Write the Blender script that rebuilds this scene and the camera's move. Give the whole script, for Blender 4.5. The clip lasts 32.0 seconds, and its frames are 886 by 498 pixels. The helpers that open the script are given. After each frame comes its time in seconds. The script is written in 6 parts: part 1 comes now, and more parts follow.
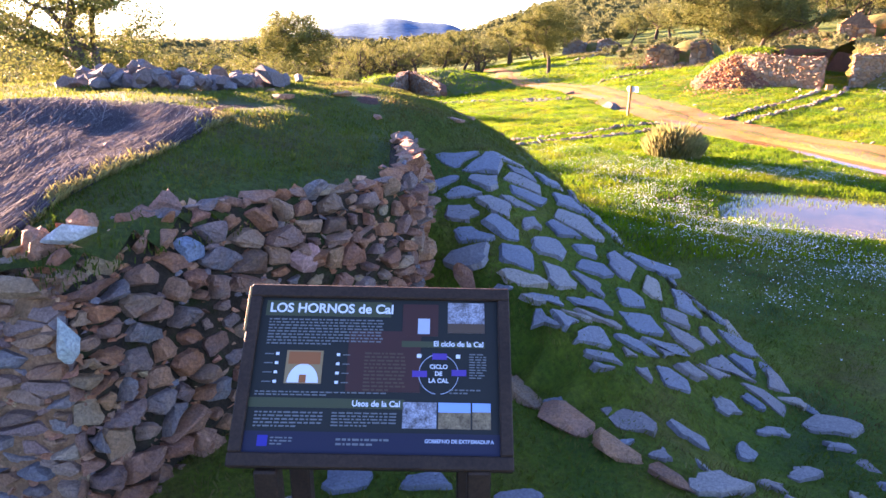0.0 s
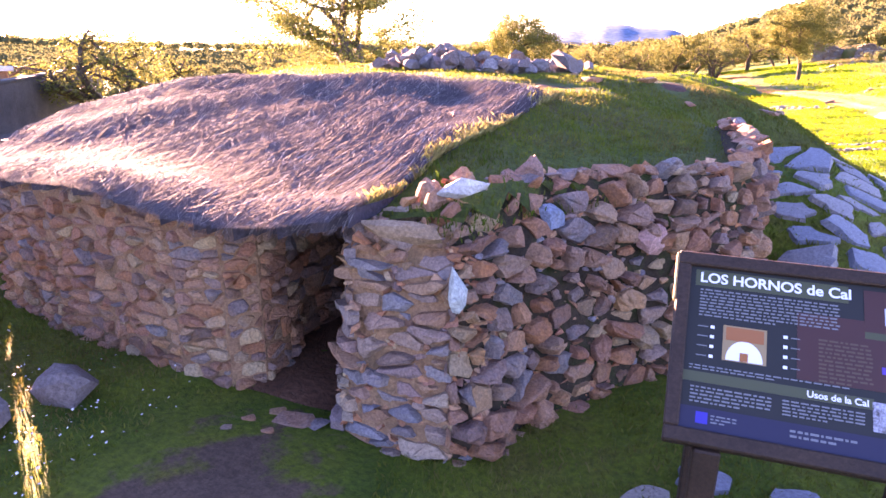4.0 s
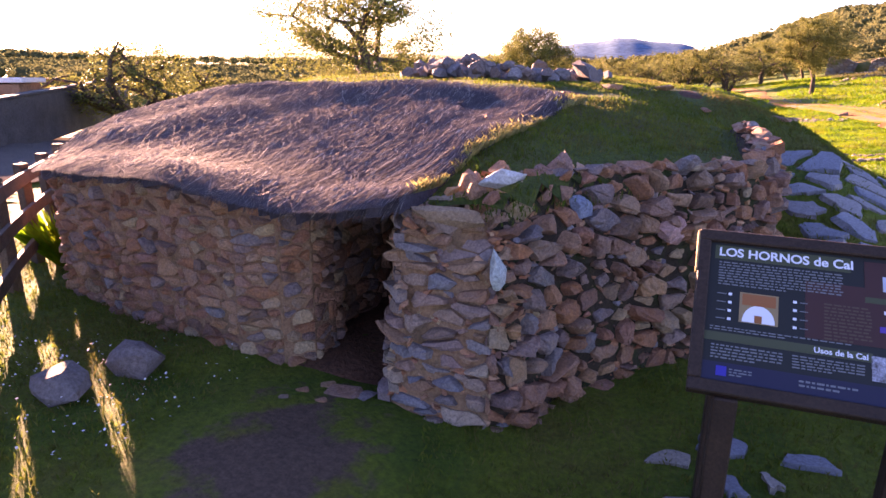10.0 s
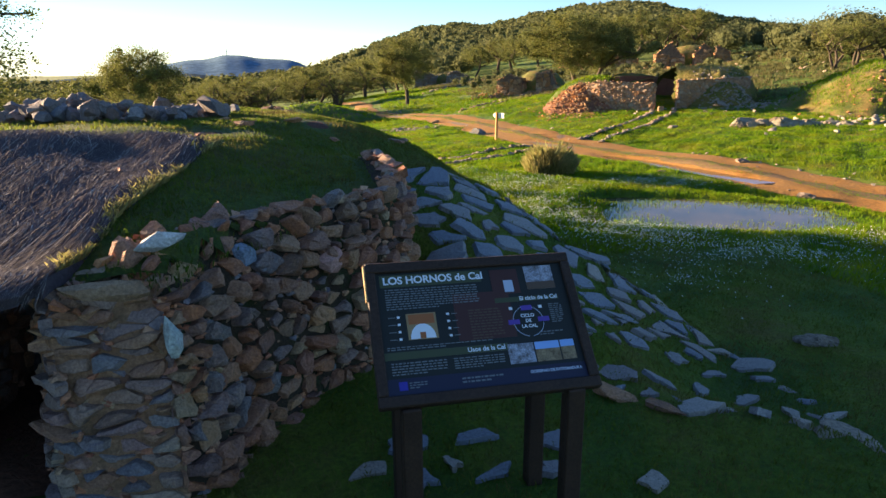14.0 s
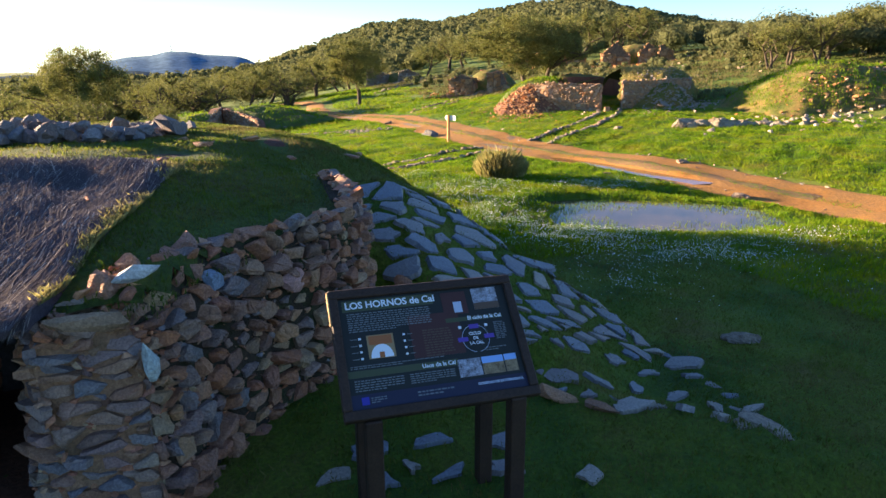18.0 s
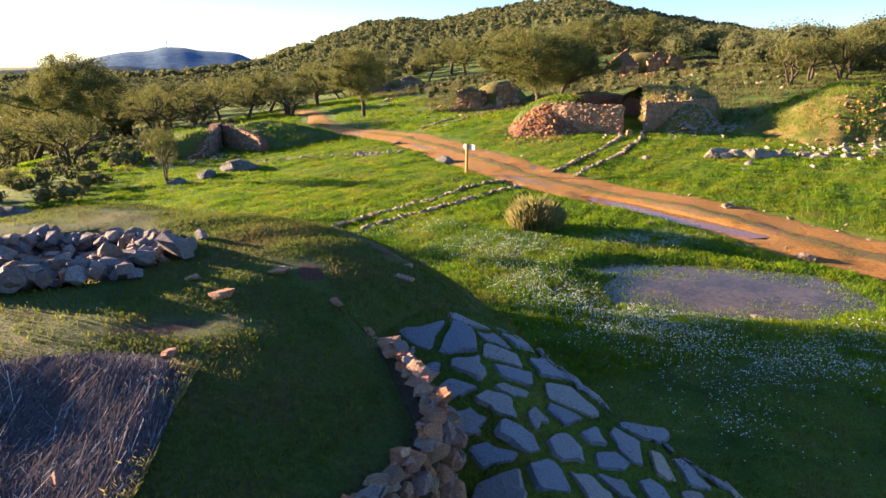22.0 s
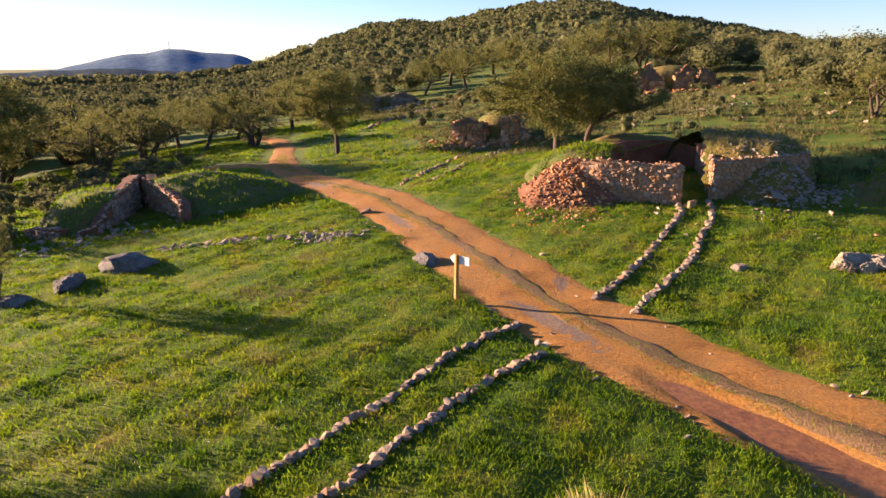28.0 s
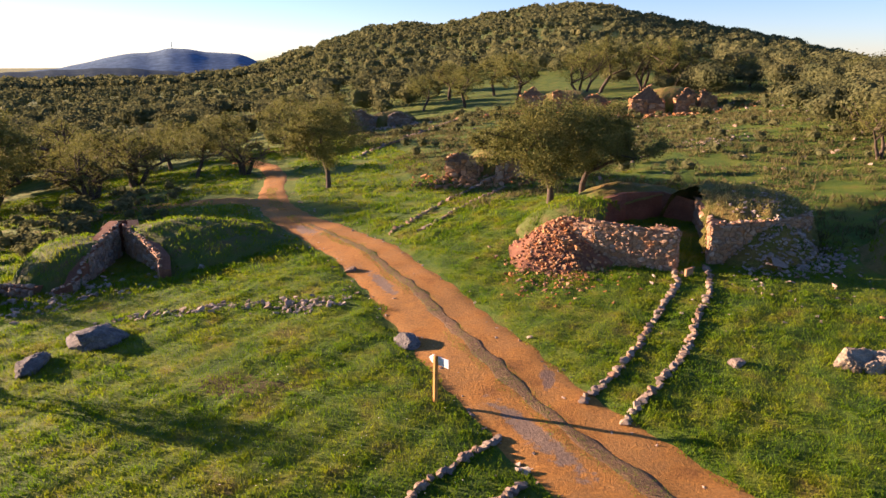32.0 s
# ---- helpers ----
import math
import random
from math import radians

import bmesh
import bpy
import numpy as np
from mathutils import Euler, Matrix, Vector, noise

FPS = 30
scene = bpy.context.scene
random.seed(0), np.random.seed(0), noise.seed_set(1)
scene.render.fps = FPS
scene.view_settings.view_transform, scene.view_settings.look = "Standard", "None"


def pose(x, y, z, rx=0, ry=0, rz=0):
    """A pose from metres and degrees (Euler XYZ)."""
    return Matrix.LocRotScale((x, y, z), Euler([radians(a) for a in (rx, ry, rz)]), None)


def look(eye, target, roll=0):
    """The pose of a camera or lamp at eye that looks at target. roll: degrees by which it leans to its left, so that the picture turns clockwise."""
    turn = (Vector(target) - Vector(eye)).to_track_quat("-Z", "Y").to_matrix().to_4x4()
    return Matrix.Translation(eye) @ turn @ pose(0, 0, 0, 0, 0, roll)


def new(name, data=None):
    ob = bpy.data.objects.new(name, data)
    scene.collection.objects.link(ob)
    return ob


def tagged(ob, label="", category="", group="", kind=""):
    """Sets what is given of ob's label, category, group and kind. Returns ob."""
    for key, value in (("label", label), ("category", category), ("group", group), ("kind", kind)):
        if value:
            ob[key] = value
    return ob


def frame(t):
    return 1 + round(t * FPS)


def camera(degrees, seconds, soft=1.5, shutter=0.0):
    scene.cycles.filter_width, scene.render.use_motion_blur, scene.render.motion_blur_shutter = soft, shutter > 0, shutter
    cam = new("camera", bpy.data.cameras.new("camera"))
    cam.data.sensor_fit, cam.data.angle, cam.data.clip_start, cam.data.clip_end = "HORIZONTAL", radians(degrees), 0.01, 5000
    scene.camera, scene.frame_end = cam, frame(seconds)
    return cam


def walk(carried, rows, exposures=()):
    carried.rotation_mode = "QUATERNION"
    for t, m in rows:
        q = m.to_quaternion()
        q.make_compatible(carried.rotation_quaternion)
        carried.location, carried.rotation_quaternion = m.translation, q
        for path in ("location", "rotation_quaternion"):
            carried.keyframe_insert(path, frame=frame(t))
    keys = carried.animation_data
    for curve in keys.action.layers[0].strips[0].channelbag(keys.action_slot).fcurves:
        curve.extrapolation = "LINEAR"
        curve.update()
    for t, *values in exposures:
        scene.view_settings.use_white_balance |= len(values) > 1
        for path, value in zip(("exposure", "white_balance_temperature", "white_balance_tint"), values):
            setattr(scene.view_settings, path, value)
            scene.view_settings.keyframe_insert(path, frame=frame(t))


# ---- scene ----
cam = camera(68.0, 32.0)
PATH = [
    (0, (0.0, 0.0, 2.857), (0.0, 1.893, 2.21), 0.3),
    (0.5, (-0.277, -0.183, 2.93), (-0.258, 1.704, 2.266), 0.2),
    (1, (-0.681, -0.298, 2.837), (-0.654, 1.596, 2.193), -0.0),
    (1.5, (-0.969, -0.433, 2.795), (-1.027, 1.459, 2.15), -0.1),
    (2, (-1.043, -0.517, 2.744), (-1.196, 1.371, 2.104), 0.0),
    (2.5, (-1.05, -0.482, 2.721), (-1.264, 1.4, 2.08), -0.0),
    (3, (-1.013, -0.342, 2.695), (-1.301, 1.53, 2.053), 0.0),
    (3.5, (-1.005, -0.145, 2.662), (-1.421, 1.703, 2.02), 0.2),
    (4, (-1.043, -0.044, 2.613), (-1.623, 1.762, 1.977), 0.3),
    (4.5, (-1.12, 0.0, 2.59), (-1.776, 1.781, 1.959), 0.1),
    (6.5, (-1.062, -0.18, 2.549), (-1.88, 1.54, 1.941), 0.5),
    (7, (-1.05, -0.169, 2.529), (-1.871, 1.551, 1.923), 0.5),
    (7.5, (-1.048, -0.147, 2.527), (-1.843, 1.586, 1.922), 0.4),
    (8, (-1.053, -0.158, 2.53), (-1.794, 1.599, 1.926), 0.4),
    (8.5, (-1.069, -0.226, 2.524), (-1.758, 1.553, 1.923), 0.3),
    (9, (-1.069, -0.35, 2.524), (-1.725, 1.442, 1.926), 0.3),
    (9.5, (-1.076, -0.459, 2.54), (-1.716, 1.339, 1.941), 0.3),
    (10, (-1.083, -0.512, 2.568), (-1.7, 1.294, 1.97), 0.3),
    (10.5, (-1.1, -0.512, 2.599), (-1.646, 1.317, 2.003), 0.2),
    (11, (-1.152, -0.481, 2.634), (-1.606, 1.374, 2.039), 0.2),
    (11.5, (-1.194, -0.462, 2.692), (-1.527, 1.418, 2.098), 0.3),
    (12, (-1.219, -0.498, 2.741), (-1.414, 1.402, 2.147), 0.3),
    (12.5, (-1.238, -0.535, 2.777), (-1.255, 1.374, 2.181), 0.2),
    (13, (-1.247, -0.586, 2.803), (-1.076, 1.315, 2.205), -0.2),
    (13.5, (-1.234, -0.604, 2.8), (-0.921, 1.283, 2.216), -0.4),
    (14, (-1.229, -0.632, 2.791), (-0.804, 1.242, 2.236), -0.5),
    (14.5, (-1.249, -0.649, 2.785), (-0.779, 1.214, 2.23), -0.5),
    (16.5, (-1.228, -0.73, 2.846), (-0.682, 1.111, 2.288), -0.6),
    (17, (-1.224, -0.767, 2.912), (-0.672, 1.072, 2.351), -0.5),
    (17.5, (-1.248, -0.863, 3.0), (-0.695, 0.975, 2.438), -0.5),
    (18, (-1.307, -0.989, 3.09), (-0.751, 0.847, 2.524), -0.5),
    (18.5, (-1.387, -1.185, 3.187), (-0.831, 0.651, 2.62), -0.5),
    (19, (-1.469, -1.278, 3.267), (-0.911, 0.556, 2.697), -0.4),
    (19.5, (-1.529, -1.192, 3.263), (-0.972, 0.642, 2.693), -0.5),
    (20, (-1.575, -0.943, 3.322), (-1.017, 0.89, 2.75), -0.4),
    (20.5, (-1.617, -0.562, 3.47), (-1.055, 1.27, 2.896), -0.1),
    (21, (-1.642, 0.019, 3.642), (-1.076, 1.849, 3.068), -0.1),
    (21.5, (-1.63, 0.763, 3.872), (-1.061, 2.592, 3.297), 0.0),
    (22, (-1.494, 1.503, 4.148), (-0.925, 3.333, 3.576), 0.0),
    (22.5, (-1.247, 2.307, 4.455), (-0.678, 4.136, 3.883), 0.1),
    (23, (-0.802, 3.157, 4.816), (-0.237, 4.988, 4.243), -0.1),
    (23.5, (-0.395, 4.053, 5.111), (0.171, 5.884, 4.537), -0.1),
    (24, (-0.005, 5.117, 5.323), (0.559, 6.948, 4.749), -0.2),
    (24.5, (0.425, 6.509, 5.495), (0.991, 8.339, 4.921), -0.2),
    (25, (0.917, 7.753, 5.583), (1.481, 9.584, 5.01), -0.2),
    (25.5, (1.366, 9.016, 5.663), (1.935, 10.846, 5.089), -0.1),
    (27.5, (2.257, 11.524, 5.52), (2.82, 13.356, 4.948), -0.2),
    (28, (2.51, 11.96, 5.508), (3.07, 13.793, 4.938), -0.2),
    (28.5, (2.673, 12.154, 5.656), (3.233, 13.987, 5.085), -0.1),
    (29, (2.838, 12.312, 5.917), (3.398, 14.145, 5.346), -0.1),
    (29.5, (3.005, 12.43, 6.218), (3.563, 14.264, 5.649), -0.1),
    (30, (3.123, 12.557, 6.503), (3.683, 14.391, 5.935), 0.1),
    (30.5, (3.184, 12.712, 6.8), (3.744, 14.546, 6.231), 0.1),
    (31, (3.263, 12.907, 7.084), (3.823, 14.74, 6.515), 0.2),
    (31.5, (3.35, 13.102, 7.351), (3.908, 14.935, 6.78), 0.2),
    (32, (3.533, 13.392, 7.535), (4.089, 15.227, 6.966), 0.1),
]
EXPOSURE = [(0, 4.02, 6470, 43), (2, 4.12, 6650, 49), (3, 4.54, 6900, 57), (4.2, 4.75, 7300, 68), (6.5, 4.5, 7300, 67), (8, 4.0, 7250, 65), (9.5, 3.74, 7250, 63), (10.8, 3.44, 7200, 63), (12, 2.65, 6400, 16), (12.7, 2.5, 6350, 13), (16, 2.72, 6200, 14), (19, 2.83, 6080, 18), (22, 2.72, 6120, 22), (25, 2.38, 6330, 28), (28, 2.34, 6350, 33), (32, 2.25, 6300, 36)]
walk(cam, [(t, look(eye, target, roll)) for t, eye, target, roll in PATH], EXPOSURE)

# ---- world, sun ----
SUN_LEFT, SUN_UP = 53.5, 9.0          # degrees left of +y, and above the horizon
to_sun = Vector((-math.sin(radians(SUN_LEFT)) * math.cos(radians(SUN_UP)), math.cos(radians(SUN_LEFT)) * math.cos(radians(SUN_UP)), math.sin(radians(SUN_UP))))
world = bpy.data.worlds.new("world")
scene.world = world
world.use_nodes = True
wn = world.node_tree
sky = wn.nodes.new("ShaderNodeTexSky")
sky.sky_type, sky.sun_disc = "NISHITA", False
sky.sun_elevation, sky.sun_rotation = radians(SUN_UP), radians(-SUN_LEFT)
sky.altitude, sky.air_density, sky.dust_density, sky.ozone_density = 400, 0.8, 0.1, 3.0
wn.links.new(sky.outputs[0], wn.nodes["Background"].inputs[0])
wn.nodes["Background"].inputs[1].default_value = 0.052
sun_data = bpy.data.lights.new("sun", "SUN")
sun_data.energy, sun_data.angle, sun_data.color = 5.0, radians(0.6), (1.0, 0.72, 0.42)
sun = new("sun", sun_data)
sun.matrix_world = look(to_sun * 100, (0, 0, 0))



# ---- helpers of this scene ----
def mesh_of(name, verts, faces, mat=None, smooth=False):
    """A mesh from arrays: all faces have the same number of corners."""
    verts, faces = np.asarray(verts, np.float32), np.asarray(faces, np.int32)
    me = bpy.data.meshes.new(name)
    k = faces.shape[1]
    me.vertices.add(len(verts))
    me.vertices.foreach_set("co", verts.ravel())
    me.loops.add(faces.size)
    me.loops.foreach_set("vertex_index", faces.ravel())
    me.polygons.add(len(faces))
    me.polygons.foreach_set("loop_start", np.arange(0, faces.size, k, dtype=np.int32))
    me.polygons.foreach_set("use_smooth", np.full(len(faces), smooth))
    me.update(calc_edges=True)
    if mat:
        me.materials.append(mat)
    return me


def part(name, me, parent, label="", at=None):
    """One mesh as a part of a thing."""
    ob = new(name, me)
    ob.parent = parent
    if at is not None:
        ob.matrix_basis = at
    if label:
        ob["label"] = label
    return ob


def thing(name, at, label, category, group="", kind="", turn=0):
    ob = new(name)
    ob.matrix_basis = pose(*at, 0, 0, turn)
    return tagged(ob, label, category, group, kind)


def bm_mesh(bm, name, mat, smooth=False):
    me = bpy.data.meshes.new(name)
    for f in bm.faces:
        f.smooth = smooth
    bm.to_mesh(me)
    bm.free()
    me.materials.append(mat)
    return me


def box(sx, sy, sz, mat, name="box", bevel=0.006, base=False):
    """A bevelled block, centred, or standing on z = 0."""
    bm = bmesh.new()
    bmesh.ops.create_cube(bm, size=1, matrix=Matrix.Translation((0, 0, sz / 2 if base else 0)) @ Matrix.Diagonal((sx, sy, sz, 1)))
    if bevel:
        bmesh.ops.bevel(bm, geom=bm.edges[:], offset=bevel, segments=1, affect="EDGES")
    return bm_mesh(bm, name, mat)


def sm(a, b, v):
    t = np.clip((v - a) / (b - a), 0, 1)
    return t * t * (3 - 2 * t)


def wob(x, y, f=1.0, p=0.0):
    """Smooth unevenness in the range -1 to 1."""
    return (np.sin(f * (1.1 * x + .7 * y) + p) + np.sin(f * (-.8 * x + 1.3 * y) + 2.1 + p * 1.7) + np.sin(f * (2.3 * x + 1.9 * y) + 4.2) * .6 + np.sin(f * (3.1 * x - 2.7 * y) + p) * .5) / 3.1


def seg_dist(x, y, pts):
    """Distance to a polyline."""
    best = np.full(np.shape(x), 1e9)
    for (ax, ay), (bx, by) in zip(pts, pts[1:]):
        dx, dy = bx - ax, by - ay
        t = np.clip(((x - ax) * dx + (y - ay) * dy) / (dx * dx + dy * dy), 0, 1)
        best = np.minimum(best, np.hypot(x - ax - t * dx, y - ay - t * dy))
    return best


def inside(x, y, poly):
    r = np.zeros(np.shape(x), bool)
    for (ax, ay), (bx, by) in zip(poly, poly[1:] + poly[:1]):
        c = (ay > y) != (by > y)
        r ^= c & (x < (bx - ax) * (y - ay) / ((by - ay) if by != ay else 1e-9) + ax)
    return r


# ---- materials ----
def node_mat(name, cols, scale=3.0, fine=40.0, rough=0.9, bump=0.4, bump_scale=None, bump_dist=0.02, pick=None, spots=(), island=False, spec=0.3, metal=0.0, share=0.76):
    """cols: colours of the broad variation; pick: colours from which each object (or each island) takes one;
    spots: (colour, x, y, rx, ry, turn) stains of the soil, soft-edged and ragged."""
    m = bpy.data.materials.new(name)
    m.use_nodes = True
    nt = m.node_tree
    n, ln = nt.nodes, nt.links.new
    bsdf = n["Principled BSDF"]
    bsdf.inputs["Roughness"].default_value = rough
    bsdf.inputs["Specular IOR Level"].default_value = spec
    bsdf.inputs["Metallic"].default_value = metal
    geo = n.new("ShaderNodeNewGeometry")
    pos = geo.outputs["Position"]

    def noise_node(s, detail=6.0, r=0.6):
        t = n.new("ShaderNodeTexNoise")
        t.inputs["Scale"].default_value, t.inputs["Detail"].default_value, t.inputs["Roughness"].default_value = s, detail, r
        ln(pos, t.inputs["Vector"])
        return t.outputs["Fac"]

    def ramp(fac, colours, lo=0.3, hi=0.7):
        t = n.new("ShaderNodeValToRGB")
        e = t.color_ramp.elements
        while len(e) < len(colours):
            e.new(0.5)
        for i, c in enumerate(colours):
            e[i].position = lo + (hi - lo) * i / max(1, len(colours) - 1)
            e[i].color = (*c, 1)
        ln(fac, t.inputs[0])
        return t.outputs[0]

    def mix(fac, a, b, kind="MIX"):
        t = n.new("ShaderNodeMix")
        t.data_type, t.blend_type = "RGBA", kind
        for s, v in ((t.inputs[0], fac), (t.inputs[6], a), (t.inputs[7], b)):
            if hasattr(v, "is_linked"):
                ln(v, s)
            elif isinstance(v, tuple):
                s.default_value = (*v, 1)
            else:
                s.default_value = v
        return t.outputs[2]

    colour = ramp(noise_node(scale), cols)
    if pick:
        if island:
            rnd = geo.outputs["Random Per Island"]
        else:
            rnd = n.new("ShaderNodeObjectInfo").outputs["Random"]
        colour = mix(share, colour, ramp(rnd, pick, 0.02, 0.98))
    grain = ramp(noise_node(fine, 5.0, 0.7), [(0.52, 0.52, 0.52), (1.3, 1.3, 1.3)], 0.3, 0.7)
    colour = mix(1.0, colour, grain, "MULTIPLY")
    for c, x, y, rx, ry, turn in spots:
        mp = n.new("ShaderNodeMapping")
        mp.vector_type = "TEXTURE"
        mp.inputs["Location"].default_value = (x, y, 0)
        mp.inputs["Rotation"].default_value = (0, 0, radians(turn))
        mp.inputs["Scale"].default_value = (rx, ry, 1000)
        ln(pos, mp.inputs["Vector"])
        ln2 = n.new("ShaderNodeVectorMath")
        ln2.operation = "LENGTH"
        ln(mp.outputs[0], ln2.inputs[0])
        add = n.new("ShaderNodeMath")
        add.operation = "MULTIPLY_ADD"
        ln(noise_node(4.0), add.inputs[0])
        add.inputs[1].default_value = 1.1
        ln(ln2.outputs["Value"], add.inputs[2])
        mask = ramp(add.outputs[0], [(1, 1, 1), (0, 0, 0)], 0.85, 1.35)
        colour = mix(mask, colour, mix(1.0, c, grain, "MULTIPLY"))
    ln(colour, bsdf.inputs["Base Color"])
    if bump:
        b = n.new("ShaderNodeBump")
        b.inputs["Strength"].default_value, b.inputs["Distance"].default_value = bump, bump_dist
        ln(noise_node(bump_scale or fine, 8.0, 0.7), b.inputs["Height"])
        ln(b.outputs[0], bsdf.inputs["Normal"])
    return m


def leaf_mat(name, cols, trans=0.35, share=0.76, scale=0.6):
    m = node_mat(name, cols, scale=scale, fine=9.0, rough=0.6, bump=0, pick=cols, island=True, spec=0.08, share=share)
    nt = m.node_tree
    bsdf, out = nt.nodes["Principled BSDF"], nt.nodes["Material Output"]
    tr = nt.nodes.new("ShaderNodeBsdfTranslucent")
    nt.links.new(bsdf.inputs["Base Color"].links[0].from_socket, tr.inputs["Color"])
    mx = nt.nodes.new("ShaderNodeMixShader")
    mx.inputs[0].default_value = trans
    nt.links.new(bsdf.outputs[0], mx.inputs[1])
    nt.links.new(tr.outputs[0], mx.inputs[2])
    nt.links.new(mx.outputs[0], out.inputs[0])
    return m


GRASS = [(0.026, 0.072, 0.003), (0.060, 0.122, 0.004), (0.112, 0.158, 0.007), (0.145, 0.122, 0.020)]
grass_ground = node_mat("grass_ground", GRASS, scale=0.8, fine=26, bump=1.0, bump_scale=18, bump_dist=0.06,
                        spots=[((0.15, 0.09, 0.058), -3.0, 2.1, 1.25, 2.2, 8), ((0.12, 0.08, 0.03), 5.0, 13.0, 0.8, 1.8, 30), ((0.11, 0.085, 0.03), 3.0, 30, 1.5, 3.5, 60)])
mound_grass = node_mat("mound_grass", [(0.045, 0.085, 0.010), (0.078, 0.122, 0.016), (0.098, 0.112, 0.024), (0.145, 0.095, 0.045)], scale=1.3, fine=26, bump=1.0, bump_scale=20, bump_dist=0.08,
                       spots=[((0.14, 0.05, 0.028), 0.1, 9.9, 0.45, 1.7, 14), ((0.13, 0.05, 0.03), -0.9, 8.0, 0.3, 0.5, 0), ((0.10, 0.06, 0.03), -2.2, 6.7, 1.0, 0.25, 5), ((0.10, 0.06, 0.03), -1.5, 12.5, 1.5, 0.6, 5)])
dry_turf = node_mat("dry_turf", [(0.06, 0.10, 0.012), (0.13, 0.14, 0.022), (0.21, 0.15, 0.04), (0.10, 0.12, 0.016)], scale=0.9, fine=20, bump=1.0, bump_scale=12, bump_dist=0.12)
blade_mat = leaf_mat("grass_blade", [(0.042, 0.120, 0.003), (0.082, 0.190, 0.004), (0.14, 0.238, 0.005), (0.215, 0.268, 0.009), (0.215, 0.195, 0.022)], 0.5, 0.35, 0.8)
turf_blade = leaf_mat("turf_blade", [(0.050, 0.098, 0.010), (0.090, 0.150, 0.014), (0.14, 0.175, 0.022), (0.18, 0.155, 0.050), (0.15, 0.10, 0.04)], 0.45, 0.45, 0.9)
dry_blade = leaf_mat("dry_blade", [(0.24, 0.23, 0.07), (0.36, 0.30, 0.12), (0.15, 0.19, 0.05)], 0.4)
leaf_dark = leaf_mat("holm_oak_leaf", [(0.084, 0.110, 0.028), (0.146, 0.160, 0.042), (0.232, 0.214, 0.062)], 0.36, .5)
leaf_far = leaf_mat("far_leaf", [(0.078, 0.098, 0.046), (0.126, 0.140, 0.062), (0.190, 0.182, 0.080)], 0.40, .3, .22)
leaf_far.node_tree.nodes["Principled BSDF"].inputs["Specular IOR Level"].default_value = 0.0
bark = node_mat("bark", [(0.05, 0.035, 0.025), (0.11, 0.085, 0.06)], scale=6, fine=60, bump=0.8)
STONES = [(0.41, 0.142, 0.069), (0.566, 0.223, 0.091), (0.203, 0.207, 0.241), (0.66, 0.338, 0.145), (0.458, 0.156, 0.096), (0.66, 0.487, 0.27), (0.195, 0.092, 0.058), (0.585, 0.21, 0.082), (0.42, 0.175, 0.102), (0.66, 0.304, 0.159), (0.232, 0.228, 0.248), (0.273, 0.101, 0.06), (0.643, 0.366, 0.207), (0.498, 0.189, 0.116), (0.255, 0.255, 0.268)]
wall_stone = node_mat("wall_stone", [(0.16, 0.075, 0.045), (0.42, 0.22, 0.115), (0.26, 0.20, 0.175), (0.50, 0.31, 0.17)], scale=7, fine=55, bump=1.0, bump_dist=0.03, pick=STONES, rough=0.75, share=.62)
SLATES = [(0.12, 0.14, 0.18), (0.16, 0.18, 0.215), (0.10, 0.115, 0.155), (0.29, 0.235, 0.17), (0.14, 0.165, 0.21), (0.22, 0.17, 0.14), (0.155, 0.17, 0.21), (0.33, 0.27, 0.20)]
slate = node_mat("slate", [(0.12, 0.13, 0.16), (0.21, 0.21, 0.22)], scale=6, fine=50, bump=0.5, bump_dist=0.01, pick=SLATES, rough=0.55, spec=0.5)
orange_stone = node_mat("orange_stone", [(0.36, 0.17, 0.06), (0.45, 0.27, 0.13)], scale=3, fine=30, bump=0.8, pick=[(0.44, 0.20, 0.06), (0.32, 0.155, 0.07), (0.50, 0.35, 0.20), (0.40, 0.22, 0.09), (0.24, 0.13, 0.07), (0.46, 0.28, 0.13)], rough=0.85)
pale_stone = node_mat("pale_stone", [(0.19, 0.135, 0.09), (0.31, 0.25, 0.18)], scale=3, fine=24, bump=0.8, pick=[(0.24, 0.16, 0.10), (0.36, 0.29, 0.21), (0.17, 0.145, 0.125), (0.29, 0.165, 0.09)], rough=0.85)
heap_stone = node_mat("heap_stone", [(0.12, 0.095, 0.085), (0.24, 0.205, 0.19)], scale=5, fine=40, bump=0.8, pick=[(0.18, 0.16, 0.155), (0.16, 0.085, 0.055), (0.17, 0.18, 0.21), (0.22, 0.13, 0.085), (0.32, 0.29, 0.27), (0.13, 0.105, 0.10)], rough=0.8)
grey_rock = node_mat("grey_rock", [(0.085, 0.083, 0.082), (0.15, 0.145, 0.135), (0.25, 0.235, 0.205)], scale=3.5, fine=22, bump=0.9, bump_dist=0.05)
moss_joint = node_mat("moss_joint", [(0.035, 0.025, 0.016), (0.06, 0.042, 0.026), (0.03, 0.055, 0.012)], scale=5, fine=45, bump=1.0, bump_dist=0.03)
mortar = node_mat("mortar", [(0.28, 0.145, 0.08), (0.40, 0.225, 0.125), (0.19, 0.12, 0.065)], scale=3.5, fine=45, bump=1.0, bump_dist=0.025)
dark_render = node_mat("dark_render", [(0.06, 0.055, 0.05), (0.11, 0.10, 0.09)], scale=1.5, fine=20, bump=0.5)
rubble_core = node_mat("rubble_core", [(0.13, 0.085, 0.055), (0.24, 0.16, 0.10)], scale=4, fine=30, bump=1.0, bump_dist=0.05)
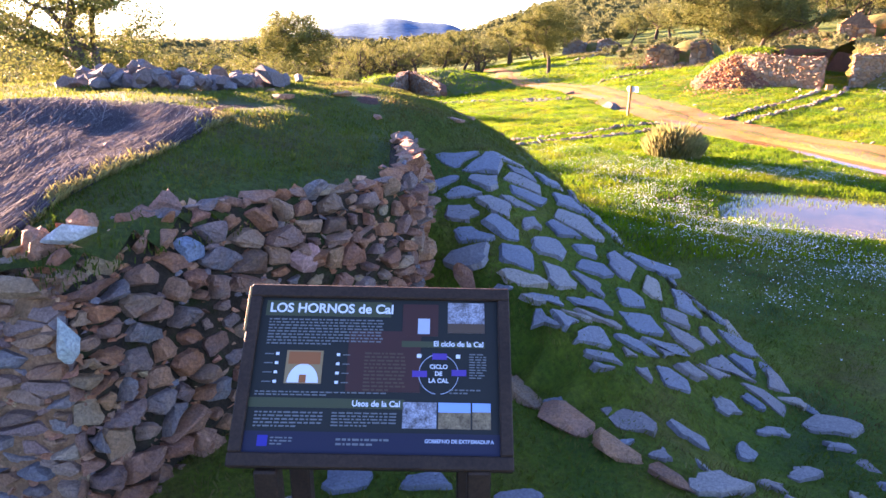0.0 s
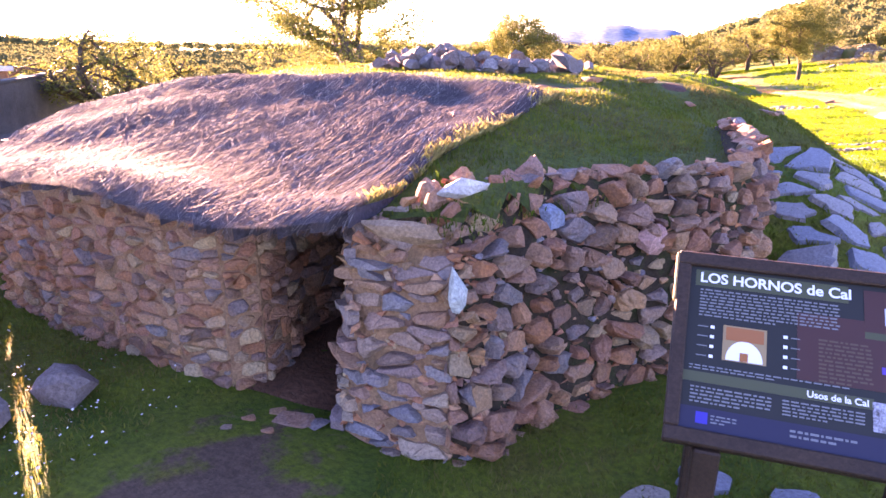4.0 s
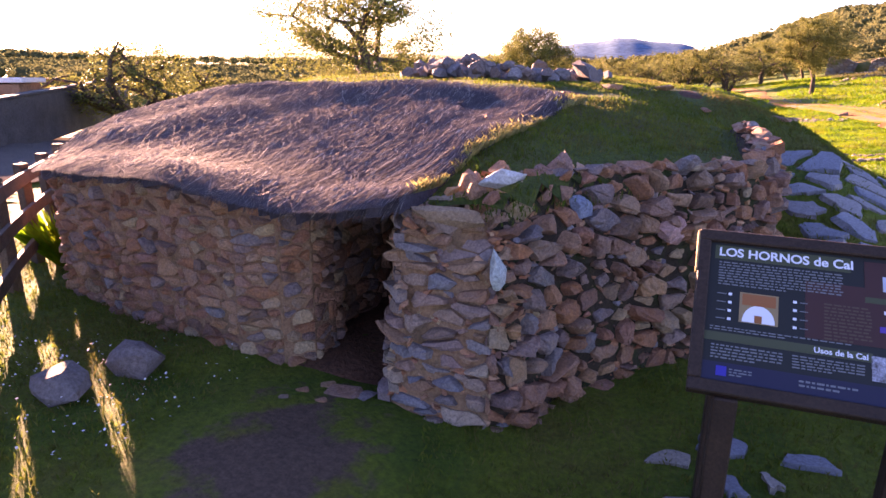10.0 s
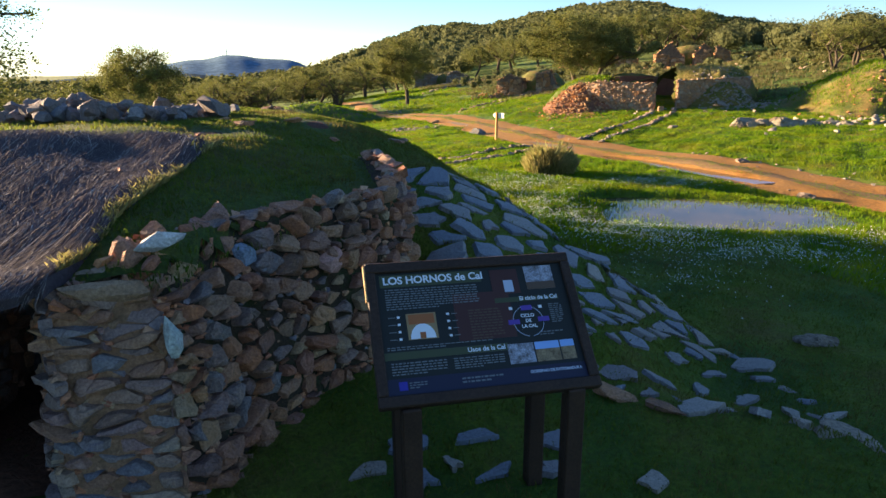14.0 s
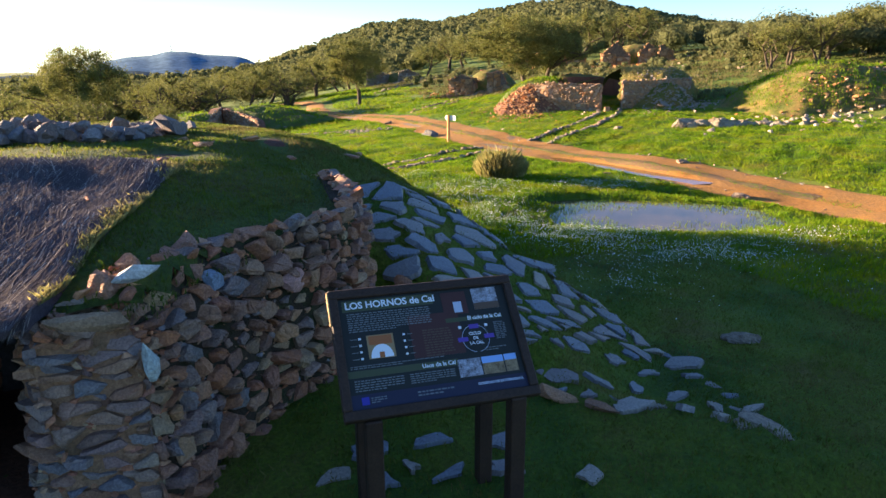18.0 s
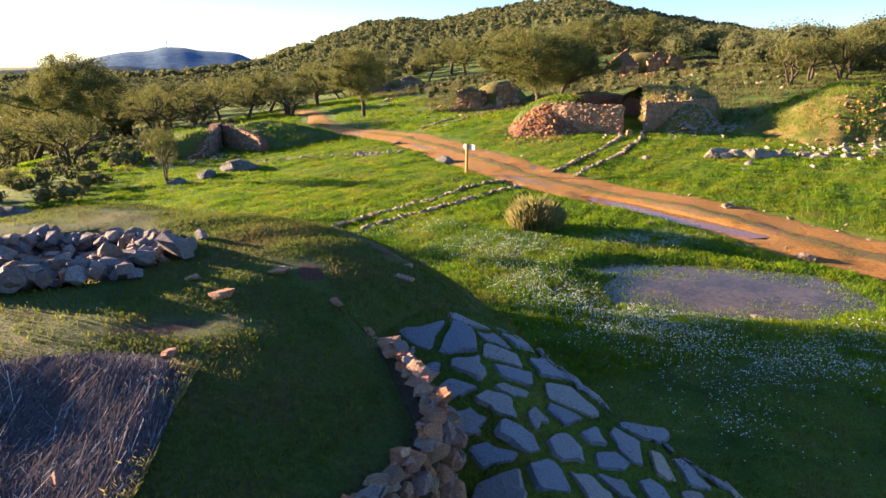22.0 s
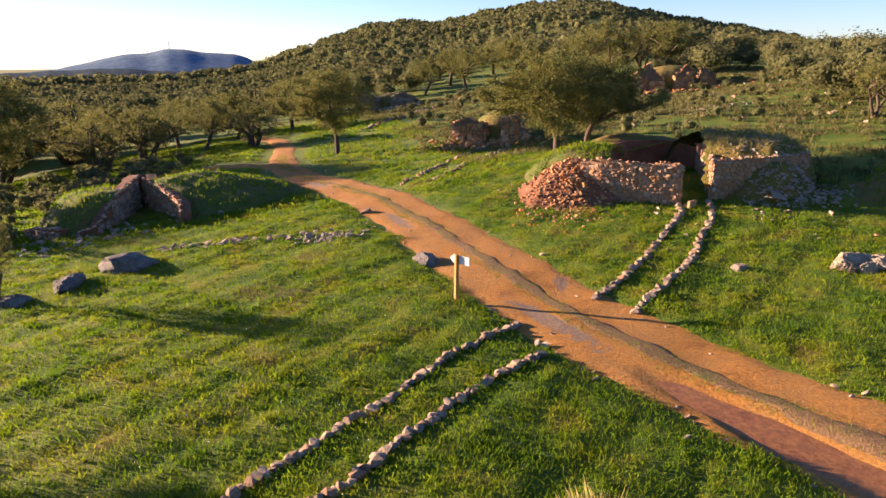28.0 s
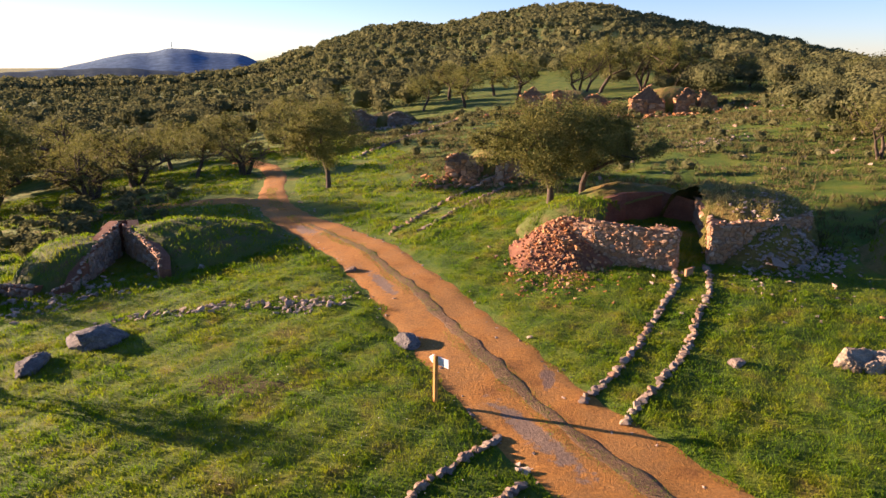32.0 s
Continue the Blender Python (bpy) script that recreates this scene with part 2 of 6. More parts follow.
earth = node_mat("earth", [(0.13, 0.055, 0.03), (0.24, 0.11, 0.06)], scale=1.5, fine=20, bump=0.9, bump_dist=0.04)
road_dirt = node_mat("road_dirt", [(0.22, 0.098, 0.020), (0.355, 0.165, 0.030), (0.30, 0.155, 0.040), (0.40, 0.195, 0.038)], scale=0.8, fine=14, bump=1.0, bump_scale=14, bump_dist=0.03,
                     spots=[((0.20, 0.145, 0.10), 9.3, 25.2, 0.75, 4.2, 12), ((0.19, 0.14, 0.10), 8.15, 36.5, 0.55, 4.0, 6), ((0.21, 0.15, 0.105), 6.2, 46.5, 0.9, 3.4, 18), ((0.18, 0.12, 0.08), 10.7, 27.5, 0.5, 1.6, -20)])
median_gravel = node_mat("median_gravel", [(0.13, 0.085, 0.040), (0.19, 0.115, 0.058), (0.10, 0.10, 0.03)], scale=2.2, fine=24, bump=1.0, bump_scale=22, bump_dist=0.05)
asphalt = node_mat("asphalt", [(0.13, 0.115, 0.10), (0.18, 0.155, 0.13)], scale=0.6, fine=30, bump=0.3, rough=1.0, spec=0.0)
thatch_mat = node_mat("thatch", [(0.045, 0.038, 0.048), (0.09, 0.075, 0.088)], scale=3, fine=50, bump=0.9, bump_dist=0.02)
straw_mat = node_mat("straw", [(0.10, 0.083, 0.092), (0.18, 0.15, 0.155)], scale=3, fine=30, bump=0, pick=[(0.045, 0.038, 0.046), (0.085, 0.072, 0.082), (0.125, 0.105, 0.113), (0.06, 0.051, 0.06), (0.10, 0.084, 0.093), (0.155, 0.132, 0.132), (0.072, 0.061, 0.07), (0.115, 0.097, 0.105), (0.56, 0.50, 0.44)], island=True, rough=0.9, spec=.1, share=.85)
board_wood = node_mat("board_wood", [(0.030, 0.016, 0.010), (0.055, 0.030, 0.018)], scale=5, fine=60, bump=0.3, rough=0.6)
raw_wood = node_mat("raw_wood", [(0.36, 0.22, 0.09), (0.48, 0.31, 0.14)], scale=6, fine=60, bump=0.3, rough=0.7)
post_wood = node_mat("post_wood", [(0.34, 0.16, 0.035), (0.50, 0.26, 0.07)], scale=6, fine=60, bump=0.3, rough=0.7)
fence_wood = node_mat("fence_wood", [(0.06, 0.04, 0.03), (0.12, 0.08, 0.055)], scale=5, fine=50, bump=0.4, rough=0.75)
white_paint = node_mat("white_paint", [(0.74, 0.73, 0.70), (0.82, 0.81, 0.78)], scale=4, fine=30, bump=0.05, rough=0.6)
petal = node_mat("petal", [(0.75, 0.75, 0.72), (0.85, 0.85, 0.82)], scale=3, fine=30, bump=0)
# the blue of distance haze is mixed into the mountain's own colour
haze_blue = node_mat("haze_mountain", [(0.115, 0.185, 0.265), (0.15, 0.225, 0.31)], scale=0.006, fine=0.04, bump=0.0, rough=1.0, spec=0.0)


def plain(name, c, rough=0.5, emit=None):
    m = bpy.data.materials.new(name)
    m.use_nodes = True
    b = m.node_tree.nodes["Principled BSDF"]
    b.inputs["Base Color"].default_value, b.inputs["Roughness"].default_value = (*c, 1), rough
    return m


def water_mat(name, c, d, rough=0.03):
    """Shallow water over mud: c and d are the bottom's colours."""
    m = node_mat(name, [c, d], scale=1.1, fine=9, rough=rough, bump=.06, bump_scale=6, bump_dist=.01, spec=.5)
    m.node_tree.nodes["Principled BSDF"].inputs["IOR"].default_value = 1.33
    return m


pond_water = water_mat("pond_water", (0.05, 0.038, 0.018), (0.15, 0.105, 0.055))
mud_water = water_mat("mud_water", (0.24, 0.098, 0.030), (0.31, 0.145, 0.045), 0.06)


# ---- the lie of the land ----
ROAD = [(16.4, -10.0), (15.4, 0.0), (14.5, 8.0), (13.6, 13.0), (12.6, 16.5), (11.2, 20.5), (10.0, 24.6), (9.4, 29.5), (9.0, 35.0), (8.2, 41.5), (6.4, 47.5), (5.2, 52.0), (5.0, 58.0), (5.8, 64.0), (5.4, 70.0), (3.0, 78.0)]
ROAD_HALF = [1.75, 1.75, 1.75, 1.75, 1.8, 1.85, 1.85, 1.8, 1.75, 1.6, 1.4, 1.2, 1.05, 0.95, 0.9, 0.9]
SPUR = [(5.2, 54.0), (3.4, 56.6), (1.0, 58.0), (-2.0, 59.2), (-7.0, 62.0)]
POND_Z = -0.64
PUDDLE_Z = -0.72


def pond_q(x, y):
    """Below 1 inside the pond's outline."""
    a = 0.30
    u, v = (x - 8.1) * math.cos(a) - (y - 12.1) * math.sin(a), (x - 8.1) * math.sin(a) + (y - 12.1) * math.cos(a)
    arm = np.hypot((x - 6.6) / 1.0, (y - 14.1) / .42)
    return np.minimum(np.hypot(u / 2.7, v / 1.65), arm + .1) * (1 + 0.13 * wob(x, y, 1.3) + 0.08 * wob(x, y, 4.0))


def puddle_q(x, y):
    a = math.atan2(-5.0, 1.6)
    u, v = (x - 11.05) * math.cos(a) + (y - 18.7) * math.sin(a), -(x - 11.05) * math.sin(a) + (y - 18.7) * math.cos(a)
    return np.hypot(u / 3.2, v / 0.46) * (1 + 0.15 * wob(x, y, 2.0))


WALL_FRONT = [(-7.1, 6.4), (-6.8, 4.35), (-6.4, 3.98), (-4.6, 3.5), (-3.6, 3.35), (-2.76, 3.2), (-1.92, 3.14), (-1.66, 3.78), (-1.2, 4.36), (-0.6, 4.88), (-0.2, 5.42), (-0.2, 6.1), (-0.32, 6.9)]
RIDGE_AZ = [-180, -90, -58, -45, -30, -16, -5, 1.1, 3.8, 8.4, 11.2, 14, 16.8, 20, 24.6, 29.1, 32.6, 35.6, 41, 45.6, 49.9, 60, 80, 180]
RIDGE_EL = [-.5, -.5, -.6, -1.4, -1.7, -1.8, -1.8, -1.05, -.05, 1.35, 2.2, 2.45, 2.3, 3.05, 3.8, 3.95, 3.15, 2.55, 1.6, .65, -.4, -1.0, -.5, -.5]


def land(x, y):
    """Height of the open ground, with neither pond nor ramp."""
    u, v = np.clip((x - 5) / 30, -1.3, 1.9), np.clip((y - 30) / 40, -1.0, 1.5)
    z = -0.834 + 1.602 * u + -0.67 * v + 0.244 * u * u + 3.134 * u * v + 0.201 * v * v + 0.196 * u ** 3 + -1.174 * u * u * v + -0.794 * u * v * v + -0.185 * v ** 3
    for px, py, r, h in ((-3, 3, 4, 0.2), (13, 13, 4, -0.36), (17.2, 41, 5, 0.55), (4, 18, 3, 0.17), (11, 23, 4, -0.1), (24.5, 27, 5, -0.25), (10, 51, 6, -0.15), (-7, 30, 5, -0.2), (46, 72, 11, -1.2), (36, 62, 7, -.35)):
        z = z + h * np.exp(-((x - px) ** 2 + (y - py) ** 2) / r ** 2)
    r, az = np.hypot(x - 3, y - 14), np.degrees(np.arctan2(x - 3, y - 14))
    zb = np.interp(az, [-180, -60, -30, 0, 20, 40, 60, 90, 180], [-2, -5, -7.5, -4.5, 0.5, 3.4, 4, 2, -1])
    el = np.interp(az, RIDGE_AZ, RIDGE_EL) + 0.06 * np.sin(az * 1.9) + 0.04 * np.sin(az * 4.7 + 1)
    hill = sm(-0.6, 1.2, el)
    D = 2500 - 1850 * hill
    zr = 6 + D * np.tan(np.radians(el))
    s = np.clip((r - 90) / (D - 90), 0, 1) ** 1.1
    zf = zb + (zr - zb) * s - np.clip(r - D, 0, 900) * 0.12 * hill
    zf = np.maximum(zf, -70)
    w = sm(55, 115, r)
    z = z * (1 - w) + zf * w
    open_ = sm(11, 17, np.hypot(x, y - 4)) * (1 - sm(60, 90, y))
    worn = .15 + .85 * sm(1.6, 2.8, road_dist(x, y))
    z = z + 0.05 * wob(x, y, 0.8) + worn * ((0.03 + .018 * open_) * wob(x, y, 2.9, 1.0) + (.016 + .006 * open_) * wob(x, y, 5.3, 2.0))
    return z


def road_dist(x, y):
    return seg_dist(x, y, ROAD)


def gz(x, y):
    """Height of the ground sheet."""
    x, y = np.asarray(x, float), np.asarray(y, float)
    z = land(x, y)
    d = road_dist(x, y)
    z = z - 0.10 * (1 - sm(1.4, 2.4, d))
    # paved ramp beside the kiln
    wall = seg_dist(x, y, WALL_FRONT)
    up = np.minimum(0.24 + 0.235 * np.maximum(0, y - 2.7), 1.38)
    zr = up + .05 * sm(5.5, 6.5, y) - 0.42 * np.maximum(0, x - 0.55 + 0.02 * np.maximum(0, y - 5))
    side = np.minimum((y - 5.75) * .70 + (x + .1) * .71, 9)        # below 0 left of the ramp's lower edge
    gully = np.maximum((1 - sm(0.05, 0.45, wall)) * (1 - sm(4.9, 6.0, y)), (1 - sm(-.22, .0, side)) * (1 - sm(5.0, 5.9, y)))
    zr = zr * (1 - gully) + 0.18 * gully
    edge = np.interp(y, [3.0, 4.0, 5.0, 5.9, 6.4, 6.9, 7.4, 7.9, 8.4], [3.3, 3.4, 3.3, 2.85, 2.3, 1.85, 1.55, 1.4, 1.5])
    w = (1 - sm(edge, edge + 0.45, x)) * sm(-1.6, -0.9, x) * (1 - sm(8.6, 9.6, y)) * sm(1.2, 2.4, y)
    z = np.where(w > 0, z * (1 - w) + np.maximum(z, zr) * w, z)
    q = pond_q(x, y)
    near = 1 - sm(1.0, 1.6, q)
    z = z * (1 - near) + (POND_Z + 0.22 * (q - 1.0)).clip(POND_Z - 0.12, POND_Z + 0.2) * near
    q = puddle_q(x, y)
    near = 1 - sm(1.0, 1.9, q)
    z = z * (1 - near) + (PUDDLE_Z - 0.06 + 0.16 * (q - 1.0)).clip(PUDDLE_Z - 0.16, 0.1) * near
    return z


def axis(lo, hi, step, far, grow):
    a = list(np.arange(lo, hi + 1e-6, step))
    s = step
    while a[-1] < far:
        s *= grow
        a.append(a[-1] + s)
    s, b = step, [lo]
    while b[-1] > -far:
        s *= grow
        b.append(b[-1] - s)
    return np.array(b[:0:-1] + a)


def grid_mesh(name, xs, ys, zfun, mat, keep=None, smooth=True):
    X, Y = np.meshgrid(xs, ys)
    Z = zfun(X, Y)
    nx, ny = len(xs), len(ys)
    i = (np.arange(ny - 1)[:, None] * nx + np.arange(nx - 1)).ravel()
    F = np.stack([i, i + 1, i + nx + 1, i + nx], 1)
    if keep is not None:
        cx, cy = (X[:-1, :-1] + X[1:, 1:]).ravel() / 2, (Y[:-1, :-1] + Y[1:, 1:]).ravel() / 2
        F = F[keep(cx, cy)]
    V = np.stack([X, Y, Z], -1).reshape(-1, 3)
    used, inv = np.unique(F, return_inverse=True)
    return mesh_of(name, V[used], inv.reshape(F.shape), mat, smooth)


gx, gy = axis(-9, 24, 0.24, 4200, 1.07), axis(-3, 46, 0.24, 4200, 1.07)
ground = tagged(new("ground", grid_mesh("ground", gx, gy, gz, grass_ground)), "green winter meadow with short grass and bare patches", "ground", kind="structure")

# far mountain with its summit ridge, haze painted on as blue
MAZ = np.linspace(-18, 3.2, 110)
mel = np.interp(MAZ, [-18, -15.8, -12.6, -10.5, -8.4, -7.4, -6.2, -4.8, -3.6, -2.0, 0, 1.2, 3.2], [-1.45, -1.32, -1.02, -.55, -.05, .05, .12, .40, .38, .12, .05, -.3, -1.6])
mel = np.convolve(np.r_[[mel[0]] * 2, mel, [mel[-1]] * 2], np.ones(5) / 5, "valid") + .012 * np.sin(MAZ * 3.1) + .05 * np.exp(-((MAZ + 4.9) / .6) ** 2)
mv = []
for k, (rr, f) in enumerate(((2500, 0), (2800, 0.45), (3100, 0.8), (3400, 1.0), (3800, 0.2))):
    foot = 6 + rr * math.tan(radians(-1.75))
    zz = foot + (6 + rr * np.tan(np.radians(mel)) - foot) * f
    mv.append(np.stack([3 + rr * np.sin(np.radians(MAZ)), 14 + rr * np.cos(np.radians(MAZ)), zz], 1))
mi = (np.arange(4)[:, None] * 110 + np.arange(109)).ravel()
mountain = tagged(new("mountain", mesh_of("mountain", np.concatenate(mv), np.stack([mi, mi + 1, mi + 111, mi + 110], 1), haze_blue, True)), "distant mountain coloured haze blue, with a mast on top", "mountain", kind="structure")
# foothill before it: blue-grey base colour carries the haze of distance
foot_mat = node_mat("haze_foothill", [(0.055, 0.080, 0.10), (0.085, 0.115, 0.135)], scale=0.012, fine=0.08, bump=0.0, rough=1.0, spec=0.0)
FAZ = np.linspace(-24, 4, 90)
fel = np.interp(FAZ, [-24, -18, -12.8, -8.7, -3.5, 4], [-1.6, -1.36, -1.12, -.98, -1.38, -1.95]) + .025 * np.sin(FAZ * 2.3) + .012 * np.sin(FAZ * 7.1)
fv = []
for rr, f in ((1500, -.9), (1750, -.3), (2000, 0.0), (2250, -.6)):
    fv.append(np.stack([3 + rr * np.sin(np.radians(FAZ)), 14 + rr * np.cos(np.radians(FAZ)), 6 + rr * np.tan(np.radians(fel + f))], 1))
fi = (np.arange(3)[:, None] * 90 + np.arange(89)).ravel()
tagged(new("foothill", mesh_of("foothill", np.concatenate(fv), np.stack([fi, fi + 1, fi + 91, fi + 90], 1), foot_mat, True)), "distant dark wooded foothill before the mountain, tinted haze blue", "hill", kind="structure")
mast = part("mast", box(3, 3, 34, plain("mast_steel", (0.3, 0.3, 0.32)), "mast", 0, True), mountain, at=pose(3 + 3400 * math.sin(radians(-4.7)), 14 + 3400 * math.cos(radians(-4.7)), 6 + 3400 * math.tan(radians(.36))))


def ribbon(name, line, half, mat, lift, across=15, step=0.3, rut=0.0, ragged=0.07):
    """A track draped on the ground, with ruts and ragged edges."""
    P = np.array(line, float)
    L = np.r_[0, np.cumsum(np.hypot(*np.diff(P, axis=0).T))]
    s = np.arange(0, L[-1], step)
    # smooth centre line
    cx, cy = np.interp(s, L, P[:, 0]), np.interp(s, L, P[:, 1])
    k = np.ones(9) / 9
    for _ in range(3):
        cx = np.r_[cx[:4], np.convolve(cx, k, "valid"), cx[-4:]]
        cy = np.r_[cy[:4], np.convolve(cy, k, "valid"), cy[-4:]]
    h = np.interp(s, L, half)
    tx, ty = np.gradient(cx), np.gradient(cy)
    n = np.hypot(tx, ty)
    t = np.linspace(-1, 1, across)
    hl = h * (1 + ragged * np.sin(s * 1.3) * .5 + ragged * np.sin(s * 3.7 + 1) * .5)
    hr = h * (1 + ragged * np.sin(s * 1.1 + 2) * .5 + ragged * np.sin(s * 4.3) * .5)
    w = np.where(t[None] < 0, hl[:, None], hr[:, None]) * t[None]
    X, Y = cx[:, None] + (ty / n)[:, None] * w, cy[:, None] - (tx / n)[:, None] * w
    Z = gz(X, Y) + lift * (1 - np.abs(t[None]) ** 6 * 2.5)
    Z = Z - rut * (np.exp(-((np.abs(w) - 0.78) / 0.26) ** 2)) + 0.006 * wob(X, Y, 5.0)
    V = np.stack([X, Y, Z], -1).reshape(-1, 3)
    i = (np.arange(len(s) - 1)[:, None] * across + np.arange(across - 1)).ravel()
    return mesh_of(name, V, np.stack([i, i + across, i + across + 1, i + 1], 1), mat, True)


road = tagged(new("road", ribbon("road", ROAD, ROAD_HALF, road_dirt, 0.05, rut=0.014)), "orange dirt track with wheel ruts through grass", "dirt road", kind="structure")
median = tagged(new("road_median", ribbon("road_median", [(x + .12, y) for x, y in ROAD[3:11]], [.42, .40, .38, .34, .40, .36, .28, .18], median_gravel, .058, 7, ragged=.45)), "gravelly crown between the wheel lanes of the track", "dirt road", kind="structure")
spur = tagged(new("road_spur", ribbon("road_spur", SPUR, [0.9, 1.0, 1.0, 1.1, 1.1], road_dirt, 0.04)), "stony dirt side track joining the main one", "dirt road", kind="structure")
pond = tagged(new("pond", grid_mesh("pond", np.arange(4.6, 11.6, .15), np.arange(9.4, 14.8, .15), lambda x, y: 0 * x + POND_Z, pond_water, lambda x, y: pond_q(x, y) < 1.25)), "shallow still rain pool reflecting the sky", "pond", kind="structure")
puddle = tagged(new("puddle", grid_mesh("puddle", np.arange(9.5, 12.8, .1), np.arange(15.5, 22.0, .1), lambda x, y: 0 * x + PUDDLE_Z, mud_water, lambda x, y: puddle_q(x, y) < 1.5)), "long muddy puddle in the wheel rut", "puddle", kind="structure")
lot = tagged(new("car_park", grid_mesh("car_park", np.arange(-27, -9.0, .6), np.arange(-8, 18, .6), lambda x, y: gz(x, y) + 0.05, asphalt, lambda x, y: (x + 9.0 + 0.85 * (y - 4.5).clip(-12, 6) + 0.3 * wob(x, y, 1.0) < 0) & (x > -26 + wob(x, y, .6)) & (y < 16 + wob(x, y, .5)))), "pale gravel parking area behind the fence", "parking area", kind="structure")

# ---- loose pieces ----
rng = np.random.default_rng(7)
pr = random.Random(5)


def rock_mesh(name, seed, mat, flat=1.0, n=13, long=1.0):
    """A chipped stone about 1 m across."""
    r = random.Random(seed)
    bm = bmesh.new()
    for _ in range(n):
        v = Vector((r.gauss(0, 1), r.gauss(0, 1), r.gauss(0, 1))).normalized() * r.uniform(0.42, 0.56)
        bm.verts.new((v.x * long, v.y, v.z * flat))
    bmesh.ops.convex_hull(bm, input=bm.verts[:])
    for v in [v for v in bm.verts if not v.link_faces]:
        bm.verts.remove(v)
    return bm_mesh(bm, name, mat)


def boulder_mesh(name, seed, mat, flat=.6, long=1.4, cuts=9):
    """A weathered rock about 1 m across: a lump with broken flats and fine relief."""
    r = random.Random(seed)
    bm = bmesh.new()
    bmesh.ops.create_icosphere(bm, subdivisions=4, radius=.5)
    planes = [(Vector((r.gauss(0, 1), r.gauss(0, 1), r.gauss(.2, .8))).normalized(), r.uniform(.26, .42)) for _ in range(cuts)]
    shift = Vector((r.uniform(0, 90), r.uniform(0, 90), r.uniform(0, 90)))
    for v in bm.verts:
        d = v.co.normalized()
        p = v.co * (1 + .42 * noise.noise(d * 1.6 + shift))
        for nrm, far in planes:
            over = p.dot(nrm) - far
            if over > 0:
                p = p - nrm * over * .9
        p = p + d * (.05 * noise.noise(d * 5 + shift) + .022 * noise.noise(d * 13 + shift))
        v.co = (p.x * long, p.y, p.z * flat)
    return bm_mesh(bm, name, mat)


def rocks_of(mat, flat=0.7, n=13, count=8, long=1.2):
    return [rock_mesh("stone", 100 + i, mat, flat, n, long) for i in range(count)]


def joined_rocks(name, spots, mats_rocks):
    """Many stones in one mesh. spots: rows of x, y, z, size."""
    V, F, off = [], [], 0
    base = []
    for me in mats_rocks:
        v = np.empty(len(me.vertices) * 3, np.float32)
        me.vertices.foreach_get("co", v)
        base.append((v.reshape(-1, 3), np.array([p.vertices[:] for p in me.polygons if len(p.vertices) == 3])))
    for i, (x, y, z, s) in enumerate(spots):
        v, f = base[i % len(base)]
        e = Euler((pr.uniform(-.6, .6), pr.uniform(-.6, .6), pr.uniform(0, 6.3))).to_matrix()
        V.append((v * s) @ np.array(e).T + (x, y, z))
        F.append(f + off)
        off += len(v)
    return mesh_of(name, np.concatenate(V), np.concatenate(F), mats_rocks[0].materials[0])


def clip_poly(poly, mx, my, nx, ny):
    out = []
    for (ax, ay), (bx, by) in zip(poly, poly[1:] + poly[:1]):
        da, db = (ax - mx) * nx + (ay - my) * ny, (bx - mx) * nx + (by - my) * ny
        if da <= 0:
            out.append((ax, ay))
        if da * db < 0:
            t = da / (da - db)
            out.append((ax + (bx - ax) * t, ay + (by - ay) * t))
    return out


def cells(w, h, size, seed, squash=1.0, jitter=0.42):
    """Irregular stone outlines that fill a w by h field: lists of corners."""
    r = random.Random(seed)
    pts, row, y = [], 0, 0.0
    while y < h + size:
        sx = size * r.uniform(0.85, 1.35)
        sy = size * squash * r.uniform(0.75, 1.2)
        x = r.uniform(-sx, 0)
        while x < w + sx:
            pts.append((x + r.uniform(-jitter, jitter) * sx, y + r.uniform(-jitter, jitter) * sy))
            x += sx * r.choice((0.6, 0.85, 1.0, 1.2, 1.5))
        y += sy
    P = np.array(pts)
    res = []
    for i, (x, y) in enumerate(pts):
        if not (-.3 * size < x < w + .3 * size and -.3 * size < y < h + .3 * size):
            continue
        poly = [(0, 0), (w, 0), (w, h), (0, h)]
        d = np.hypot(P[:, 0] - x, (P[:, 1] - y) / squash)
        for j in np.argsort(d)[1:16]:
            qx, qy = pts[j]
            nx, ny = qx - x, (qy - y) / squash ** 2
            poly = clip_poly(poly, (x + qx) / 2, (y + qy) / 2, nx, ny)
            if len(poly) < 3:
                break
        if len(poly) >= 3:
            c = np.mean(poly, 0)
            area = abs(sum(a[0] * b[1] - b[0] * a[1] for a, b in zip(poly, poly[1:] + poly[:1]))) / 2
            if area > 0.12 * size * size * squash:
                res.append((c, [(px - c[0], py - c[1]) for px, py in poly]))
    return res


